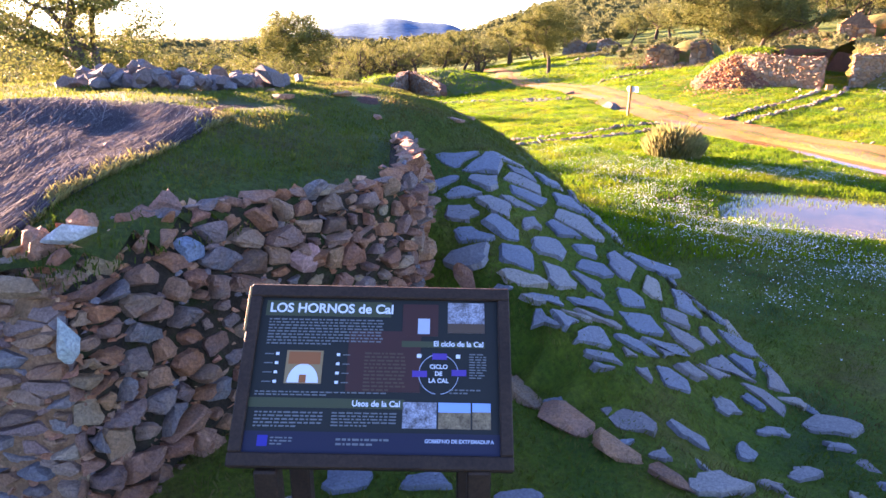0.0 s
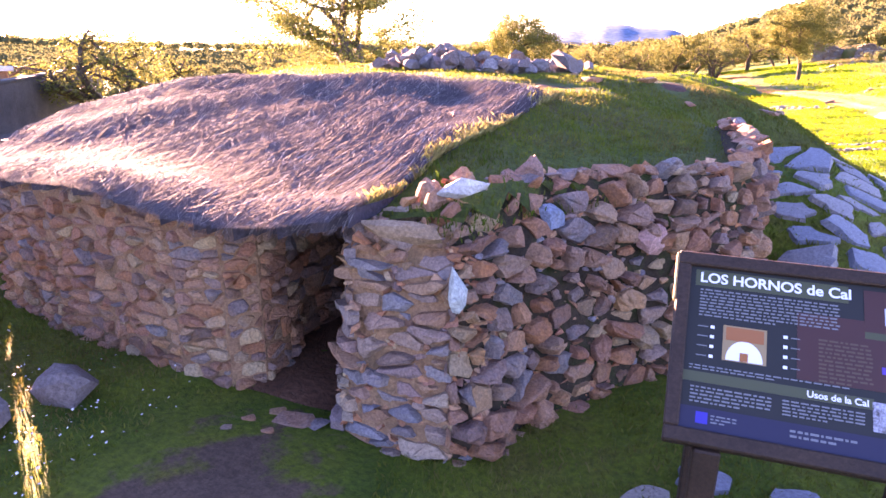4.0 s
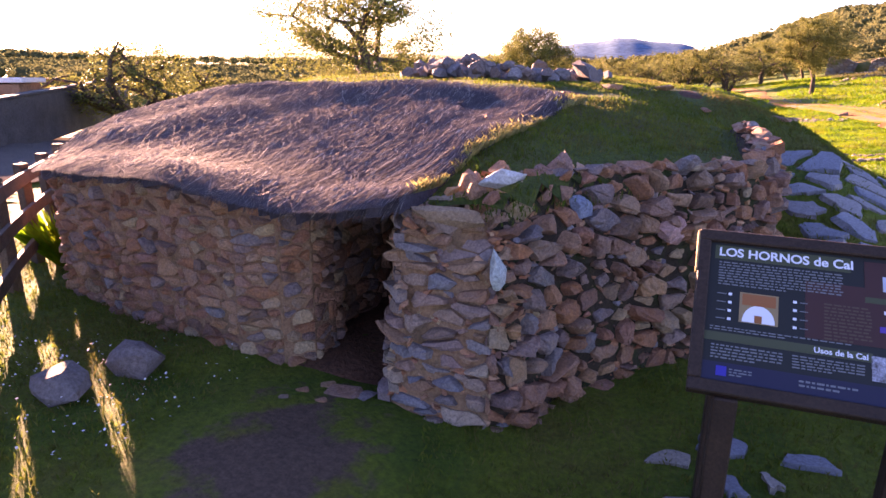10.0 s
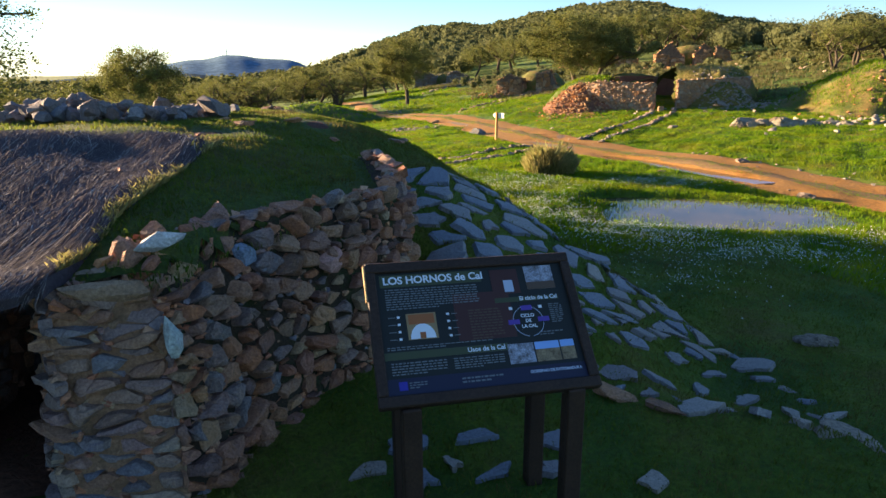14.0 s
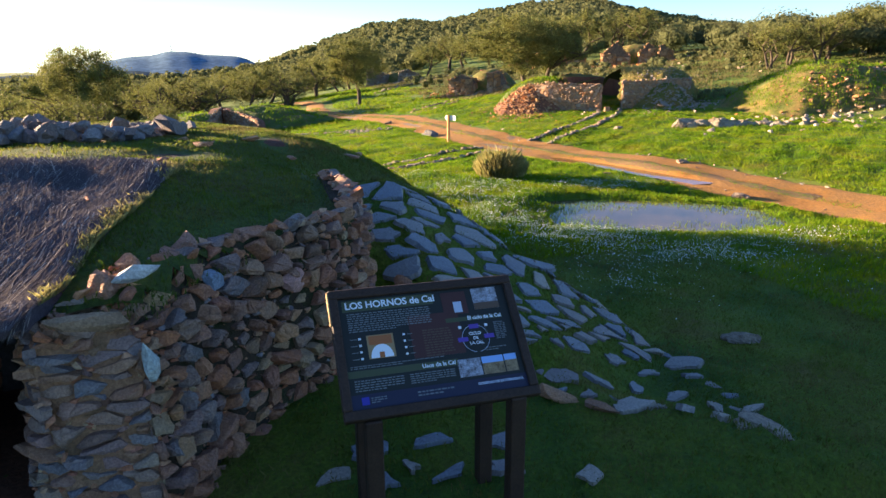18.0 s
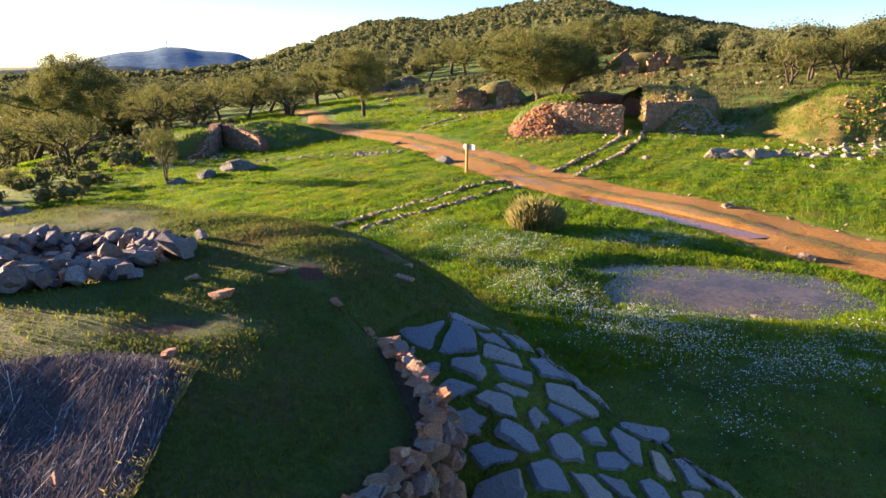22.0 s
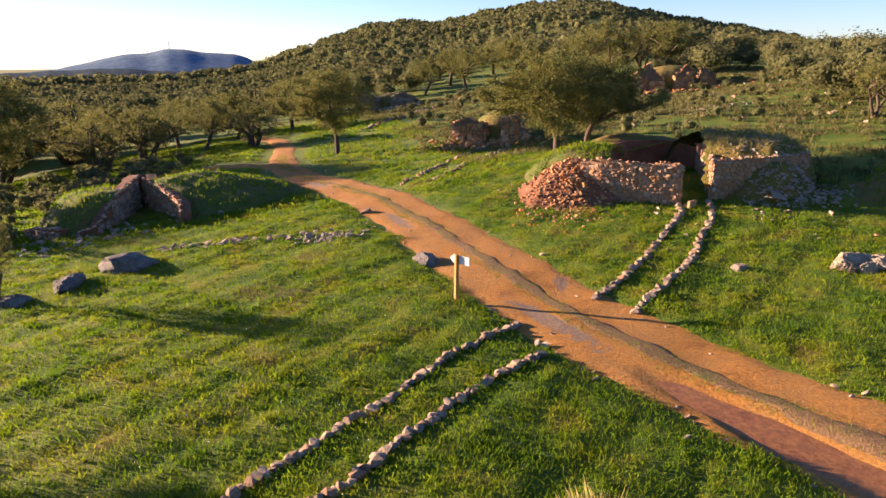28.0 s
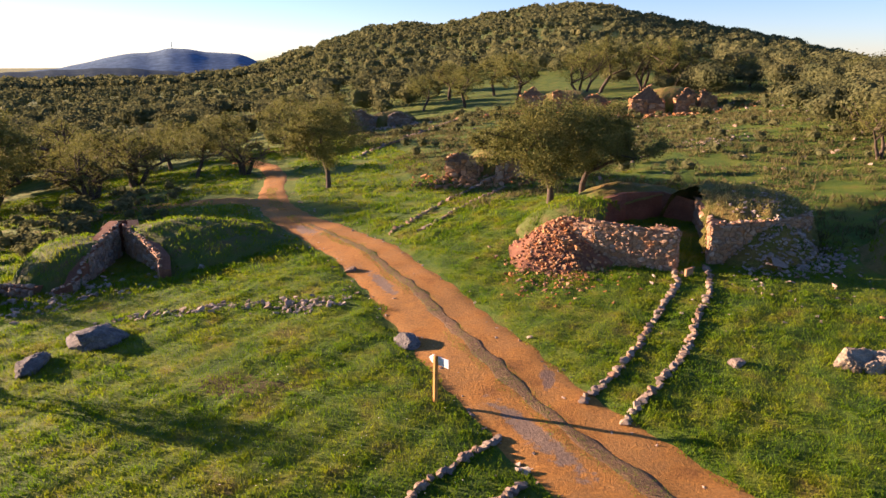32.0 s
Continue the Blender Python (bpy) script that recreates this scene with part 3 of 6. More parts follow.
def slab_mesh(name, poly, joint, thick, mat, r, dome=0.3, rough=0.25, cut=.3):
    """A stone from its outline: cut and chipped corners, a worn rim and an uneven, faceted face towards +z."""
    n = len(poly)
    mean = sum(math.hypot(*p) for p in poly) / n
    ring = []
    for i in range(n):
        a, b = Vector((*poly[i], 0)), Vector((*poly[(i + 1) % n], 0))
        far = (b - a).length
        for t in (r.uniform(.25 * cut, cut), .5 + r.uniform(-.15, .15), 1 - r.uniform(.25 * cut, cut)) if far > 1.1 * mean else (r.uniform(.25 * cut, cut), 1 - r.uniform(.25 * cut, cut)) if far > .45 * mean else (0.5,):
            p = a.lerp(b, t)
            L = p.length or 1
            ring.append(p * max(0.3, (L - joint * r.uniform(0.4, 1.5)) / L) * r.uniform(.94, 1.02))
    k = len(ring)
    tilt = Vector((r.uniform(-1, 1), r.uniform(-1, 1), 0)) * rough
    V = [(p.x, p.y, -0.04) for p in ring]
    for p in ring:
        q = p * r.uniform(0.84, 0.98)
        V.append((q.x, q.y, thick * r.uniform(0.55, .95) + tilt.dot(q)))
    ridge = Vector((r.uniform(-.35, .35), r.uniform(-.35, .35), 0)) * mean
    for p in ring:
        q = p * r.uniform(.38, .62) + ridge * .6
        V.append((q.x, q.y, thick * (1 + dome * r.uniform(-.1, .7)) + tilt.dot(q)))
    V.append((ridge.x, ridge.y, thick * (1 + dome * r.uniform(.2, 1)) + tilt.dot(ridge)))
    F = []
    for i in range(k):
        j = (i + 1) % k
        F += [(i, j, k + j), (i, k + j, k + i), (k + i, k + j, 2 * k + j), (k + i, 2 * k + j, 2 * k + i), (2 * k + i, 2 * k + j, 3 * k)]
    return mesh_of(name, V, F, mat)


def blades(name, x, y, z, h, w, lean=0.5, mat=None, heading=None, droop=0.0):
    """Thin upright blades, two triangles each (a bent blade)."""
    n = len(x)
    a = rng.uniform(0, 2 * np.pi, n)
    b = rng.uniform(0, 2 * np.pi, n) if heading is None else heading
    lx, ly = np.cos(b) * h * lean * rng.uniform(.2, 1, n), np.sin(b) * h * lean * rng.uniform(.2, 1, n)
    dx, dy = np.cos(a) * w / 2, np.sin(a) * w / 2
    V = np.empty((n, 4, 3))
    V[:, 0] = np.stack([x - dx, y - dy, z - .01], 1)
    V[:, 1] = np.stack([x + dx, y + dy, z - .01], 1)
    V[:, 2] = np.stack([x + lx * .4 + dx * .7, y + ly * .4 + dy * .7, z + h * .6], 1)
    V[:, 3] = np.stack([x + lx, y + ly, z + h * (1 - droop)], 1)
    i = np.arange(n)[:, None] * 4
    F = np.concatenate([i + [0, 1, 2], i + [0, 2, 3]])
    return mesh_of(name, V.reshape(-1, 3), F, mat or blade_mat)


# ---- the restored lime kiln: mound, walls, thatch ----
BACK_POLY = [(-0.32, 6.9), (-0.1, 7.45), (0.7, 7.7), (1.5, 7.85), (3.2, 9.2), (3.0, 17.0), (-9.5, 17.0), (-9.5, 6.8), (-7.0, 6.4)]
MOUND_POLY = WALL_FRONT + BACK_POLY[1:-1]


def mound_z(x, y, cut=True):
    """Grass top of the kiln; cut: rounded off behind the wall's top stones."""
    w = sm(-3.6, -1.6, x)
    q = np.hypot(np.maximum(x + 2.2, 0) / 4.75 + np.minimum(x + 3.3, 0) / 6.6, (y - 8.85) / np.where(y > 8.85, 7.6 - 1.1 * w, 9.5))
    g = -0.35 + .05 * w
    top = 2.12 - .04 * sm(-3.2, -1.2, x) * sm(7.0, 8.5, y)
    left = np.where(y > 8.85, 3.2, 4.2)
    z = g + (top - g) * (1 - np.minimum(q, 1.3) ** (left + (2.7 - left) * w))
    d = seg_dist(x, y, WALL_FRONT[1:])
    rim = np.interp(x, [-2.8, -2.1, -1.2, -.2], [1.50, 1.66, 1.61, 1.56]) + .12 * sm(5.5, 6.6, y)
    z = np.minimum(z, rim + 0.26 * d - 0.022 * d * d - .10 * cut * (1 - sm(0.0, 0.22, d)) * sm(-2.6, -2.2, x))
    z = z - .35 * sm(-.25, .4, x) * (1 - sm(7.3, 8.2, y))
    z = z - .6 * (1 - sm(0, .5, seg_dist(x, y, [(-0.2, 7.3), (-0.1, 7.45), (0.7, 7.7), (1.5, 7.85), (3.2, 9.2)])))
    # hollow of the kiln mouth
    z = z - 0.30 * np.exp(-(np.hypot((x + 3.4) / 1.0, (y - 9.2) / 1.0)) ** 4)
    return z + 0.035 * wob(x, y, 1.6) + 0.015 * wob(x, y, 5.0)


def snapped(xs, ys):
    """The mound's sheet, its front edge drawn onto the wall line."""
    X, Y = np.meshgrid(xs, ys)
    nx, ny = len(xs), len(ys)
    i = (np.arange(ny - 1)[:, None] * nx + np.arange(nx - 1)).ravel()
    F = np.stack([i, i + 1, i + nx + 1, i + nx], 1)
    cx, cy = (X[:-1, :-1] + X[1:, 1:]).ravel() / 2, (Y[:-1, :-1] + Y[1:, 1:]).ravel() / 2
    F = F[inside(cx, cy, MOUND_POLY) & ((cx < -2.9) | (seg_dist(cx, cy, WALL_FRONT) > .12))]
    x, y = X.ravel().copy(), Y.ravel().copy()
    out = ~inside(x, y, MOUND_POLY)
    bx, by, best = x.copy(), y.copy(), np.full(x.shape, 1e9)
    for (ax, ay), (ex, ey) in zip(WALL_FRONT, WALL_FRONT[1:]):
        dx, dy = ex - ax, ey - ay
        t = np.clip(((x - ax) * dx + (y - ay) * dy) / (dx * dx + dy * dy), 0, 1)
        px, py = ax + t * dx, ay + t * dy
        dd = np.hypot(x - px, y - py)
        bx, by, best = np.where(dd < best, px, bx), np.where(dd < best, py, by), np.minimum(best, dd)
    near = out & (best < 0.3)
    x, y = np.where(near, bx, x), np.where(near, by, y)
    V = np.stack([x, y, mound_z(x, y)], 1)
    used, inv = np.unique(F, return_inverse=True)
    return V[used], inv.reshape(F.shape)


BASE = Vector((-3.0, 4.5, 0.0))
kiln = thing("lime_kiln", BASE, "restored stone lime kiln with turf mound and thatched front", "kiln")
v, f = snapped(np.arange(-9.5, 3.4, 0.15), np.arange(3.0, 17.1, 0.15))
part("turf_mound", mesh_of("turf_mound", v - np.array(BASE), f, mound_grass, True), kiln, "grass-covered earth mound")
wall_left = part("wall_left", mesh_of("wall_left", [(0, 0, 0), (.01, 0, 0), (0, .01, 0)], [(0, 1, 2)], mortar), kiln, "rough mortared stone wall")
wall_right = part("wall_right", mesh_of("wall_right", [(0, 0, 0), (.01, 0, 0), (0, .01, 0)], [(0, 1, 2)], mortar), kiln, "stone side of the doorway")


def core_mesh(pts, z0, tops, thick):
    V, F = [], []
    n = len(pts)
    for i, (x, y) in enumerate(pts):
        p, q = pts[max(0, i - 1)], pts[min(n - 1, i + 1)]
        dx, dy = q[0] - p[0], q[1] - p[1]
        L = math.hypot(dx, dy)
        bx, by = x - dy / L * thick, y + dx / L * thick
        V += [(x, y, z0), (x, y, tops[i]), (bx, by, tops[i]), (bx, by, z0)]
    for i in range(n - 1):
        o = 4 * i
        F += [(o, o + 4, o + 5, o + 1), (o + 1, o + 5, o + 6, o + 2), (o + 2, o + 6, o + 7, o + 3), (o + 3, o + 7, o + 4, o)]
    F += [(0, 1, 2, 3), (4 * n - 1, 4 * n - 2, 4 * n - 3, 4 * n - 4)]
    return np.array(V) - np.array(BASE), F


LEFT_LINE = [(-7.1, 6.4), (-6.8, 4.35), (-6.4, 3.96), (-5.5, 3.68), (-4.65, 3.48), (-4.0, 3.3), (-3.62, 3.3), (-3.45, 3.46), (-3.46, 3.8), (-3.66, 4.3), (-3.7, 5.6)]
RIGHT_LINE = [(-2.72, 5.6), (-2.74, 3.3)]
v, f = core_mesh(LEFT_LINE, -0.1, [1.0, 1.36, 1.42, 1.48, 1.5, 1.5, 1.5, 1.5, 1.5, 1.5, 1.5], 0.4)
wall_left.data = mesh_of("wall_left", v, f, mortar)
v, f = core_mesh(RIGHT_LINE, -0.1, [1.4, 1.4], 0.3)
wall_right.data = mesh_of("wall_right", v, f, mortar)
# unseen end wall, added; its dark colour stands for the shade inside
part("wall_inner", box(1.3, .3, 1.7, dark_render, "wall_inner", .01, True), kiln, "dark end wall added to close off the passage", at=Matrix.Translation(Vector((-3.03, 5.7, -.1)) - BASE))
part("passage_floor", grid_mesh("passage_floor", np.arange(-3.75, -2.65, .1), np.arange(3.3, 5.7, .1), lambda x, y: gz(x, y) + .012 + .012 * wob(x, y, 6.0), earth), kiln, "trodden earth floor").matrix_basis = Matrix.Translation(-BASE)


def face_on(wall, a, b, z0, z1, size, seed, thick=0.06, joint=0.012, squash=0.7, bend=9.0):
    """Stones on the face from a to b, which looks to the right of that way; above bend it leans back."""
    A, B = Vector((*a, 0)), Vector((*b, 0))
    w = (B - A).length
    d = (B - A) / w
    nrm, up = Vector((d.y, -d.x, 0)), Vector((0, 0, 1))
    r = random.Random(seed)
    for c, poly in cells(w, z1 - z0, size, seed, squash):
        grow = r.uniform(.82, 1.12)
        me = slab_mesh("stone", [(x * grow, y * grow) for x, y in poly], joint * r.uniform(.5, 2.0), thick * r.uniform(0.3, 1.7), wall_stone, r, .4, .35)
        z = z0 + c[1]
        over = max(0.0, z - bend)
        tilt = min(1.0, over / .25) * 42
        M = Matrix((d, up, nrm)).transposed().to_4x4() @ pose(0, 0, 0, -tilt + r.uniform(-5, 5), r.uniform(-6, 6), 0)
        M.translation = A + d * c[0] + up * (z - over * .25) - nrm * (over * .75) - BASE
        part("stone", me, wall, at=M)


for k_, (p_, q_) in enumerate(zip(LEFT_LINE, LEFT_LINE[1:])):
    face_on(wall_left, p_, q_, 0.0, 1.52, (.22, .18, .17, .185, .17, .16, .16, .17, .2, .24)[k_], 11 + k_, 0.032, 0.007, .5)
face_on(wall_right, (-2.72, 5.6), (-2.74, 3.36), 0.0, 1.5, 0.2, 15, 0.04, 0.01, 0.45)


def rounded(pts, turns=3):
    """A polyline with its corners cut."""
    P = [Vector((*p, 0)) for p in pts]
    for _ in range(turns):
        Q = [P[0]]
        for a, b in zip(P, P[1:]):
            Q += [a.lerp(b, .22), a.lerp(b, .78)]
        P = Q + [P[-1]]
    return P


FRONT = rounded([(-2.8, 3.36), (-2.74, 3.06), (-1.84, 2.96), (-1.62, 3.68), (-1.16, 4.28), (-0.56, 4.80), (-0.13, 5.40), (-0.13, 6.05), (-0.24, 6.55)])
FS = np.r_[0, np.cumsum([(b - a).length for a, b in zip(FRONT, FRONT[1:])])]
HH = np.linspace(0, 2.1, 106)
SPLIT = 1.02


def batter(s, h):
    """A place on the wall's face, its way along, its way up and the outward normal; it rounds back at the top."""
    bend = float(np.interp(s, [0, 0.9, 1.5, 2.7, 5], [1.40, 1.40, 1.44, 1.48, 1.52]))
    slope = np.radians(float(np.interp(s, [0, .9, 1.5, 2.7, 5], [50, 55, 46, 34, 26]))) * sm(bend - .12, bend + .22, HH) + np.radians(float(np.interp(s, [0, .6, 1.2, 2.2, 3.4], [3, 9, 9, 5, 2])))
    off, z = np.cumsum(np.sin(slope)) * .02, np.cumsum(np.cos(slope)) * .02
    x, y = np.interp(s, FS, [p.x for p in FRONT]), np.interp(s, FS, [p.y for p in FRONT])
    e = .09
    d = Vector((np.interp(s + e, FS, [p.x for p in FRONT]) - np.interp(s - e, FS, [p.x for p in FRONT]), np.interp(s + e, FS, [p.y for p in FRONT]) - np.interp(s - e, FS, [p.y for p in FRONT]), 0)).normalized()
    nrm = Vector((d.y, -d.x, 0))
    a = float(np.interp(h, HH, slope))
    up = Vector((0, 0, math.cos(a))) - nrm * math.sin(a)
    return Vector((x, y, float(np.interp(h, HH, z)))) - nrm * float(np.interp(h, HH, off)), d, up, d.cross(up)


def crest(s):
    return float(np.interp(s, [0, SPLIT, 1.5, 2.7, 3.6, 5], [1.62, 1.80, 1.86, 1.76, 1.70, 1.86]))


def strip_core(s0, s1, top, mat, deep=.008):
    ss, hs = np.linspace(s0, s1, int((s1 - s0) / .09) + 2), np.linspace(-.15, 1, 24)
    V1, V2 = [], []
    for h in hs:
        for s_ in ss:
            h = hs[len(V1) // len(ss)] * (1 if len(V1) < len(ss) else crest(s_) - .02)
            p, d, up, nr = batter(s_, max(h, 0))
            p = p + up * min(h, 0) - BASE
            V1.append(tuple(p - nr * deep))
            V2.append(tuple(p - nr * .34))
    k, n = len(ss), len(V1)
    i = (np.arange(len(hs) - 1)[:, None] * k + np.arange(k - 1)).ravel()
    F = np.stack([i, i + 1, i + k + 1, i + k], 1)
    t = np.arange(k - 1) + (len(hs) - 1) * k
    e = np.arange(len(hs) - 1) * k
    return np.array(V1 + V2), np.concatenate([F, F[:, ::-1] + n, np.stack([t, t + 1, t + 1 + n, t + n], 1), np.stack([e, e + k, e + k + n, e + n], 1), np.stack([e + k - 1, e + k - 1 + n, e + 2 * k - 1 + n, e + 2 * k - 1], 1)])


CHINKS = []
jamb_stone = node_mat("jamb_stone", [(0.18, 0.11, 0.07), (0.32, 0.22, 0.15), (0.22, 0.20, 0.18)], scale=9, fine=60, bump=.9, bump_dist=.015, pick=[(0.20, 0.22, 0.26), (0.40, 0.185, 0.10), (0.45, 0.25, 0.14), (0.24, 0.25, 0.28), (0.36, 0.17, 0.13), (0.48, 0.38, 0.27), (0.20, 0.115, 0.09), (0.17, 0.20, 0.25), (0.33, 0.19, 0.17), (0.42, 0.22, 0.12), (0.28, 0.27, 0.27)], rough=.8, share=.68)


def face_strip(wall, s0, s1, top, size, seed, thick, joint, squash, wild, mat=wall_stone):
    r = random.Random(seed)
    for c, poly in cells(s1 - s0, top, size, seed, squash):
        if c[1] > crest(s0 + c[0]):
            continue
        p, d, up, nr = batter(s0 + c[0], c[1])
        if p.z < float(gz(p.x + nr.x * .1, p.y + nr.y * .1)) - .12:
            continue
        grow = r.choice((r.uniform(.55, .8), r.uniform(.85, 1.04), r.uniform(.95, 1.16)))
        me = slab_mesh("stone", [(x * grow, y * grow) for x, y in poly], joint * r.uniform(.4, 2.2), thick * r.uniform(.25, 1.8), mat, r, .35, .10 + wild * .03, .2)
        if wild > 2:
            CHINKS.extend((p + d * q[0] + up * q[1] - nr * .02 - BASE, r.uniform(.03, .11)) for q in r.sample(poly, min(3, len(poly))))
        M = Matrix((d, up, nr)).transposed().to_4x4() @ pose(0, 0, 0, r.gauss(0, wild), r.gauss(0, wild), r.gauss(0, wild))
        M.translation = p - BASE
        part("stone", me, wall, at=M)


v, f = strip_core(0, SPLIT, 1.72, mortar, -.006)
wall_front = part("wall_front", mesh_of("wall_front", v, f, mortar), kiln, "mortared jamb of flat brown and grey stones")
v, f = strip_core(SPLIT, FS[-1], 1.95, moss_joint)
wall_side = part("wall_side", mesh_of("wall_side", v, f, moss_joint), kiln, "dry rubble wall of brown, violet and blue stones")
face_strip(wall_front, 0, SPLIT, 1.76, .25, 16, .040, .012, .38, 4.0, jamb_stone)
face_strip(wall_side, SPLIT - .03, FS[-1], 1.98, .20, 17, .062, .010, .66, 7.0)
# cap stones along the wall tops
cap_meshes = rocks_of(wall_stone, 0.42, 14, 10, 1.3)
chink_stone = node_mat("chink_stone", [(0.13, 0.075, 0.05), (0.27, 0.18, 0.12)], scale=9, fine=60, bump=.8, bump_dist=.01, pick=STONES, island=True, rough=.85)
tagged(part("chink_stone", joined_rocks("chink_stone", [(*c, k) for c, k in CHINKS], [rock_mesh("chink", 700 + i, chink_stone, .7, 8, 1.3) for i in range(5)]), wall_side, "small stones wedged in the gaps"), kind="stuff")
r = random.Random(3)
for line, wall, z in ((LEFT_LINE[1:6], wall_left, 1.44),):
    P = np.array(line)
    L = np.r_[0, np.cumsum(np.hypot(*np.diff(P, axis=0).T))]
    s = 0.1
    while s < L[-1]:
        x, y = np.interp(s, L, P[:, 0]), np.interp(s, L, P[:, 1])
        k = r.uniform(0.10, 0.34)
        part("stone", r.choice(cap_meshes), wall, at=Matrix.Translation(Vector((x - 0.02 + r.uniform(-.05, .1), y + 0.1 + r.uniform(-.06, .1), z + r.uniform(-.01, .05))) - BASE) @ Euler((r.uniform(-.25, .25), r.uniform(-.25, .25), r.uniform(0, 6.3))).to_matrix().to_4x4() @ Matrix.Diagonal((k, k, k, 1)))
        s += k * 0.75
# flat stones bedded along the top of the wall, and along the turf's edge beside the ramp
s = SPLIT - .2
while s < FS[-1]:
    k = r.uniform(.10, .26)
    p, d, up, nr = batter(s, crest(s) - .03)
    p = p - nr * r.uniform(0, .05)
    part("stone", r.choice(cap_meshes), wall_side, at=Matrix.Translation(p - BASE) @ Euler((r.uniform(-.3, .3), r.uniform(-.3, .3), r.uniform(0, 6.3))).to_matrix().to_4x4() @ Matrix.Diagonal((k, k, k, 1)))
    s += k * .62
for t_ in np.arange(0, 1, .045):
    x, y, k = -.16 - .34 * t_ + r.uniform(-.07, .07), 5.9 + 1.1 * t_ + r.uniform(-.05, .05), r.uniform(.08, .22)
    z = max(float(mound_z(x - .1, y)), float(gz(x, y))) - r.uniform(0, .08)
    part("stone", r.choice(cap_meshes), wall_side, at=Matrix.Translation(Vector((x, y, z)) - BASE) @ pose(0, 0, 0, r.uniform(-15, 15), r.uniform(-15, 15), r.uniform(0, 360)) @ Matrix.Diagonal((k, k, k, 1)))
# stones that stand out: a bluish white slab, a pale upright stone, a pink block and a blue one
for nm, at_, size_, turn_, cols in (("pale_slab", (-2.03, 3.40, 1.77), (.36, .17, .10), (-50, 0, 12), [(.50, .54, .58), (.62, .64, .64)]), ("pale_upright_stone", (-1.965, 3.10, 1.29), (.13, .28, .10), (78, 8, 30), [(.40, .48, .46), (.56, .60, .54)]), ("pink_block", (-.985, 4.47, 1.25), (.30, .22, .14), (84, 0, 44), [(.50, .24, .20), (.62, .38, .32)]), ("blue_slab", (-1.60, 3.93, 1.50), (.24, .16, .10), (74, 20, 50), [(.17, .22, .30), (.26, .31, .38)]), ("brown_slab", (-2.28, 3.10, 1.58), (.54, .12, .10), (70, 4, 4), [(.27, .165, .095), (.36, .245, .155)])):
    me = rock_mesh(nm, len(nm) * 7, node_mat(nm, cols, scale=9, fine=50, bump=.9, bump_dist=.02), 1.0, 22, 1.0)
    part("stone", me, wall_side, nm.replace("_", " "), at=Matrix.Translation(Vector(at_) - BASE) @ pose(0, 0, 0, *turn_) @ Matrix.Diagonal((*size_, 1)))
# threshold stones
for x, y, k in ((-3.18, 3.14, .13), (-3.02, 3.08, .24), (-2.86, 3.1, .14), (-3.3, 3.0, .09), (-3.36, 2.85, .07), (-3.1, 2.9, .08)):
    part("threshold_stone", cap_meshes[int(k * 50) % 10], kiln, at=Matrix.Translation(Vector((x, y, float(gz(x, y)) + .01)) - BASE) @ Matrix.Diagonal((k, k, k * .5, 1)))

# thatch: a thick mat that overhangs the wall, with loose straws on it
EAVE = np.array([(-2.60, 3.10), (-2.9, 3.02), (-3.3, 3.02), (-3.8, 3.10), (-4.5, 3.28), (-5.3, 3.52), (-6.15, 3.76), (-6.85, 4.25)])
EAVE_Z = np.array([1.64, 1.60, 1.57, 1.61, 1.64, 1.59, 1.51, 1.38])
TOPL = np.array([(-1.90, 6.00), (-2.45, 6.25), (-3.2, 6.3), (-3.9, 6.3), (-4.6, 6.3), (-5.3, 6.45), (-6.0, 6.7), (-6.95, 6.8)])


def thatch_at(u, v):
    """A place on the thatch: u along the eave from the right, v up the slope."""
    k = np.linspace(0, 1, len(EAVE))
    ex, ey, ez = np.interp(u, k, EAVE[:, 0]), np.interp(u, k, EAVE[:, 1]), np.interp(u, k, EAVE_Z)
    tx, ty = np.interp(u, k, TOPL[:, 0]), np.interp(u, k, TOPL[:, 1])
    x, y = ex + (tx - ex) * v, ey + (ty - ey) * v
    m = mound_z(x, y, False) + 0.045 * sm(0.0, 0.05, u) * (1 - .6 * sm(.9, 1, v)) + .005
    w = sm(0.02, 0.22, v)
    return x, y, (ez + 0.02 + v * 0.5) * (1 - w) + m * w + 0.02 * wob(x, y, 4.0)


uu, vv = np.meshgrid(np.linspace(0, 1, 60), np.linspace(0, 1, 40))
uu = uu + 0.006 * np.sin(vv * 30)
vj = vv + (vv == 0) * (0.02 * np.sin(uu * 70) + 0.015 * np.sin(uu * 191))
X, Y, Z = thatch_at(uu, vj)
V1 = np.stack([X, Y, Z], -1).reshape(-1, 3)
V2 = V1 - [0, 0, .10]
i = (np.arange(39)[:, None] * 60 + np.arange(59)).ravel()
F1 = np.stack([i, i + 60, i + 61, i + 1], 1)
e = np.arange(59)
rim = np.stack([e, e + 1, e + 1 + 2400, e + 2400], 1)
e2 = np.arange(39) * 60
rim2 = np.stack([e2, e2 + 2400, e2 + 60 + 2400, e2 + 60], 1)
thatch = part("thatch_roof", mesh_of("thatch_roof", np.concatenate([V1, V2]) - np.array(BASE), np.concatenate([F1, F1[:, ::-1] + 2400, rim, rim2]), thatch_mat, False), kiln, "weathered grey-brown straw thatch")
n = 70000
su, sv = rng.uniform(0, 1, n), rng.uniform(-0.015, 1, n) ** 1.0
L = rng.uniform(0.18, 0.62, n) / 2.8
dv, du = -L * rng.uniform(.5, 1, n), rng.normal(0, .034, n)
x0, y0, z0 = thatch_at(su, np.clip(sv, 0, 1))
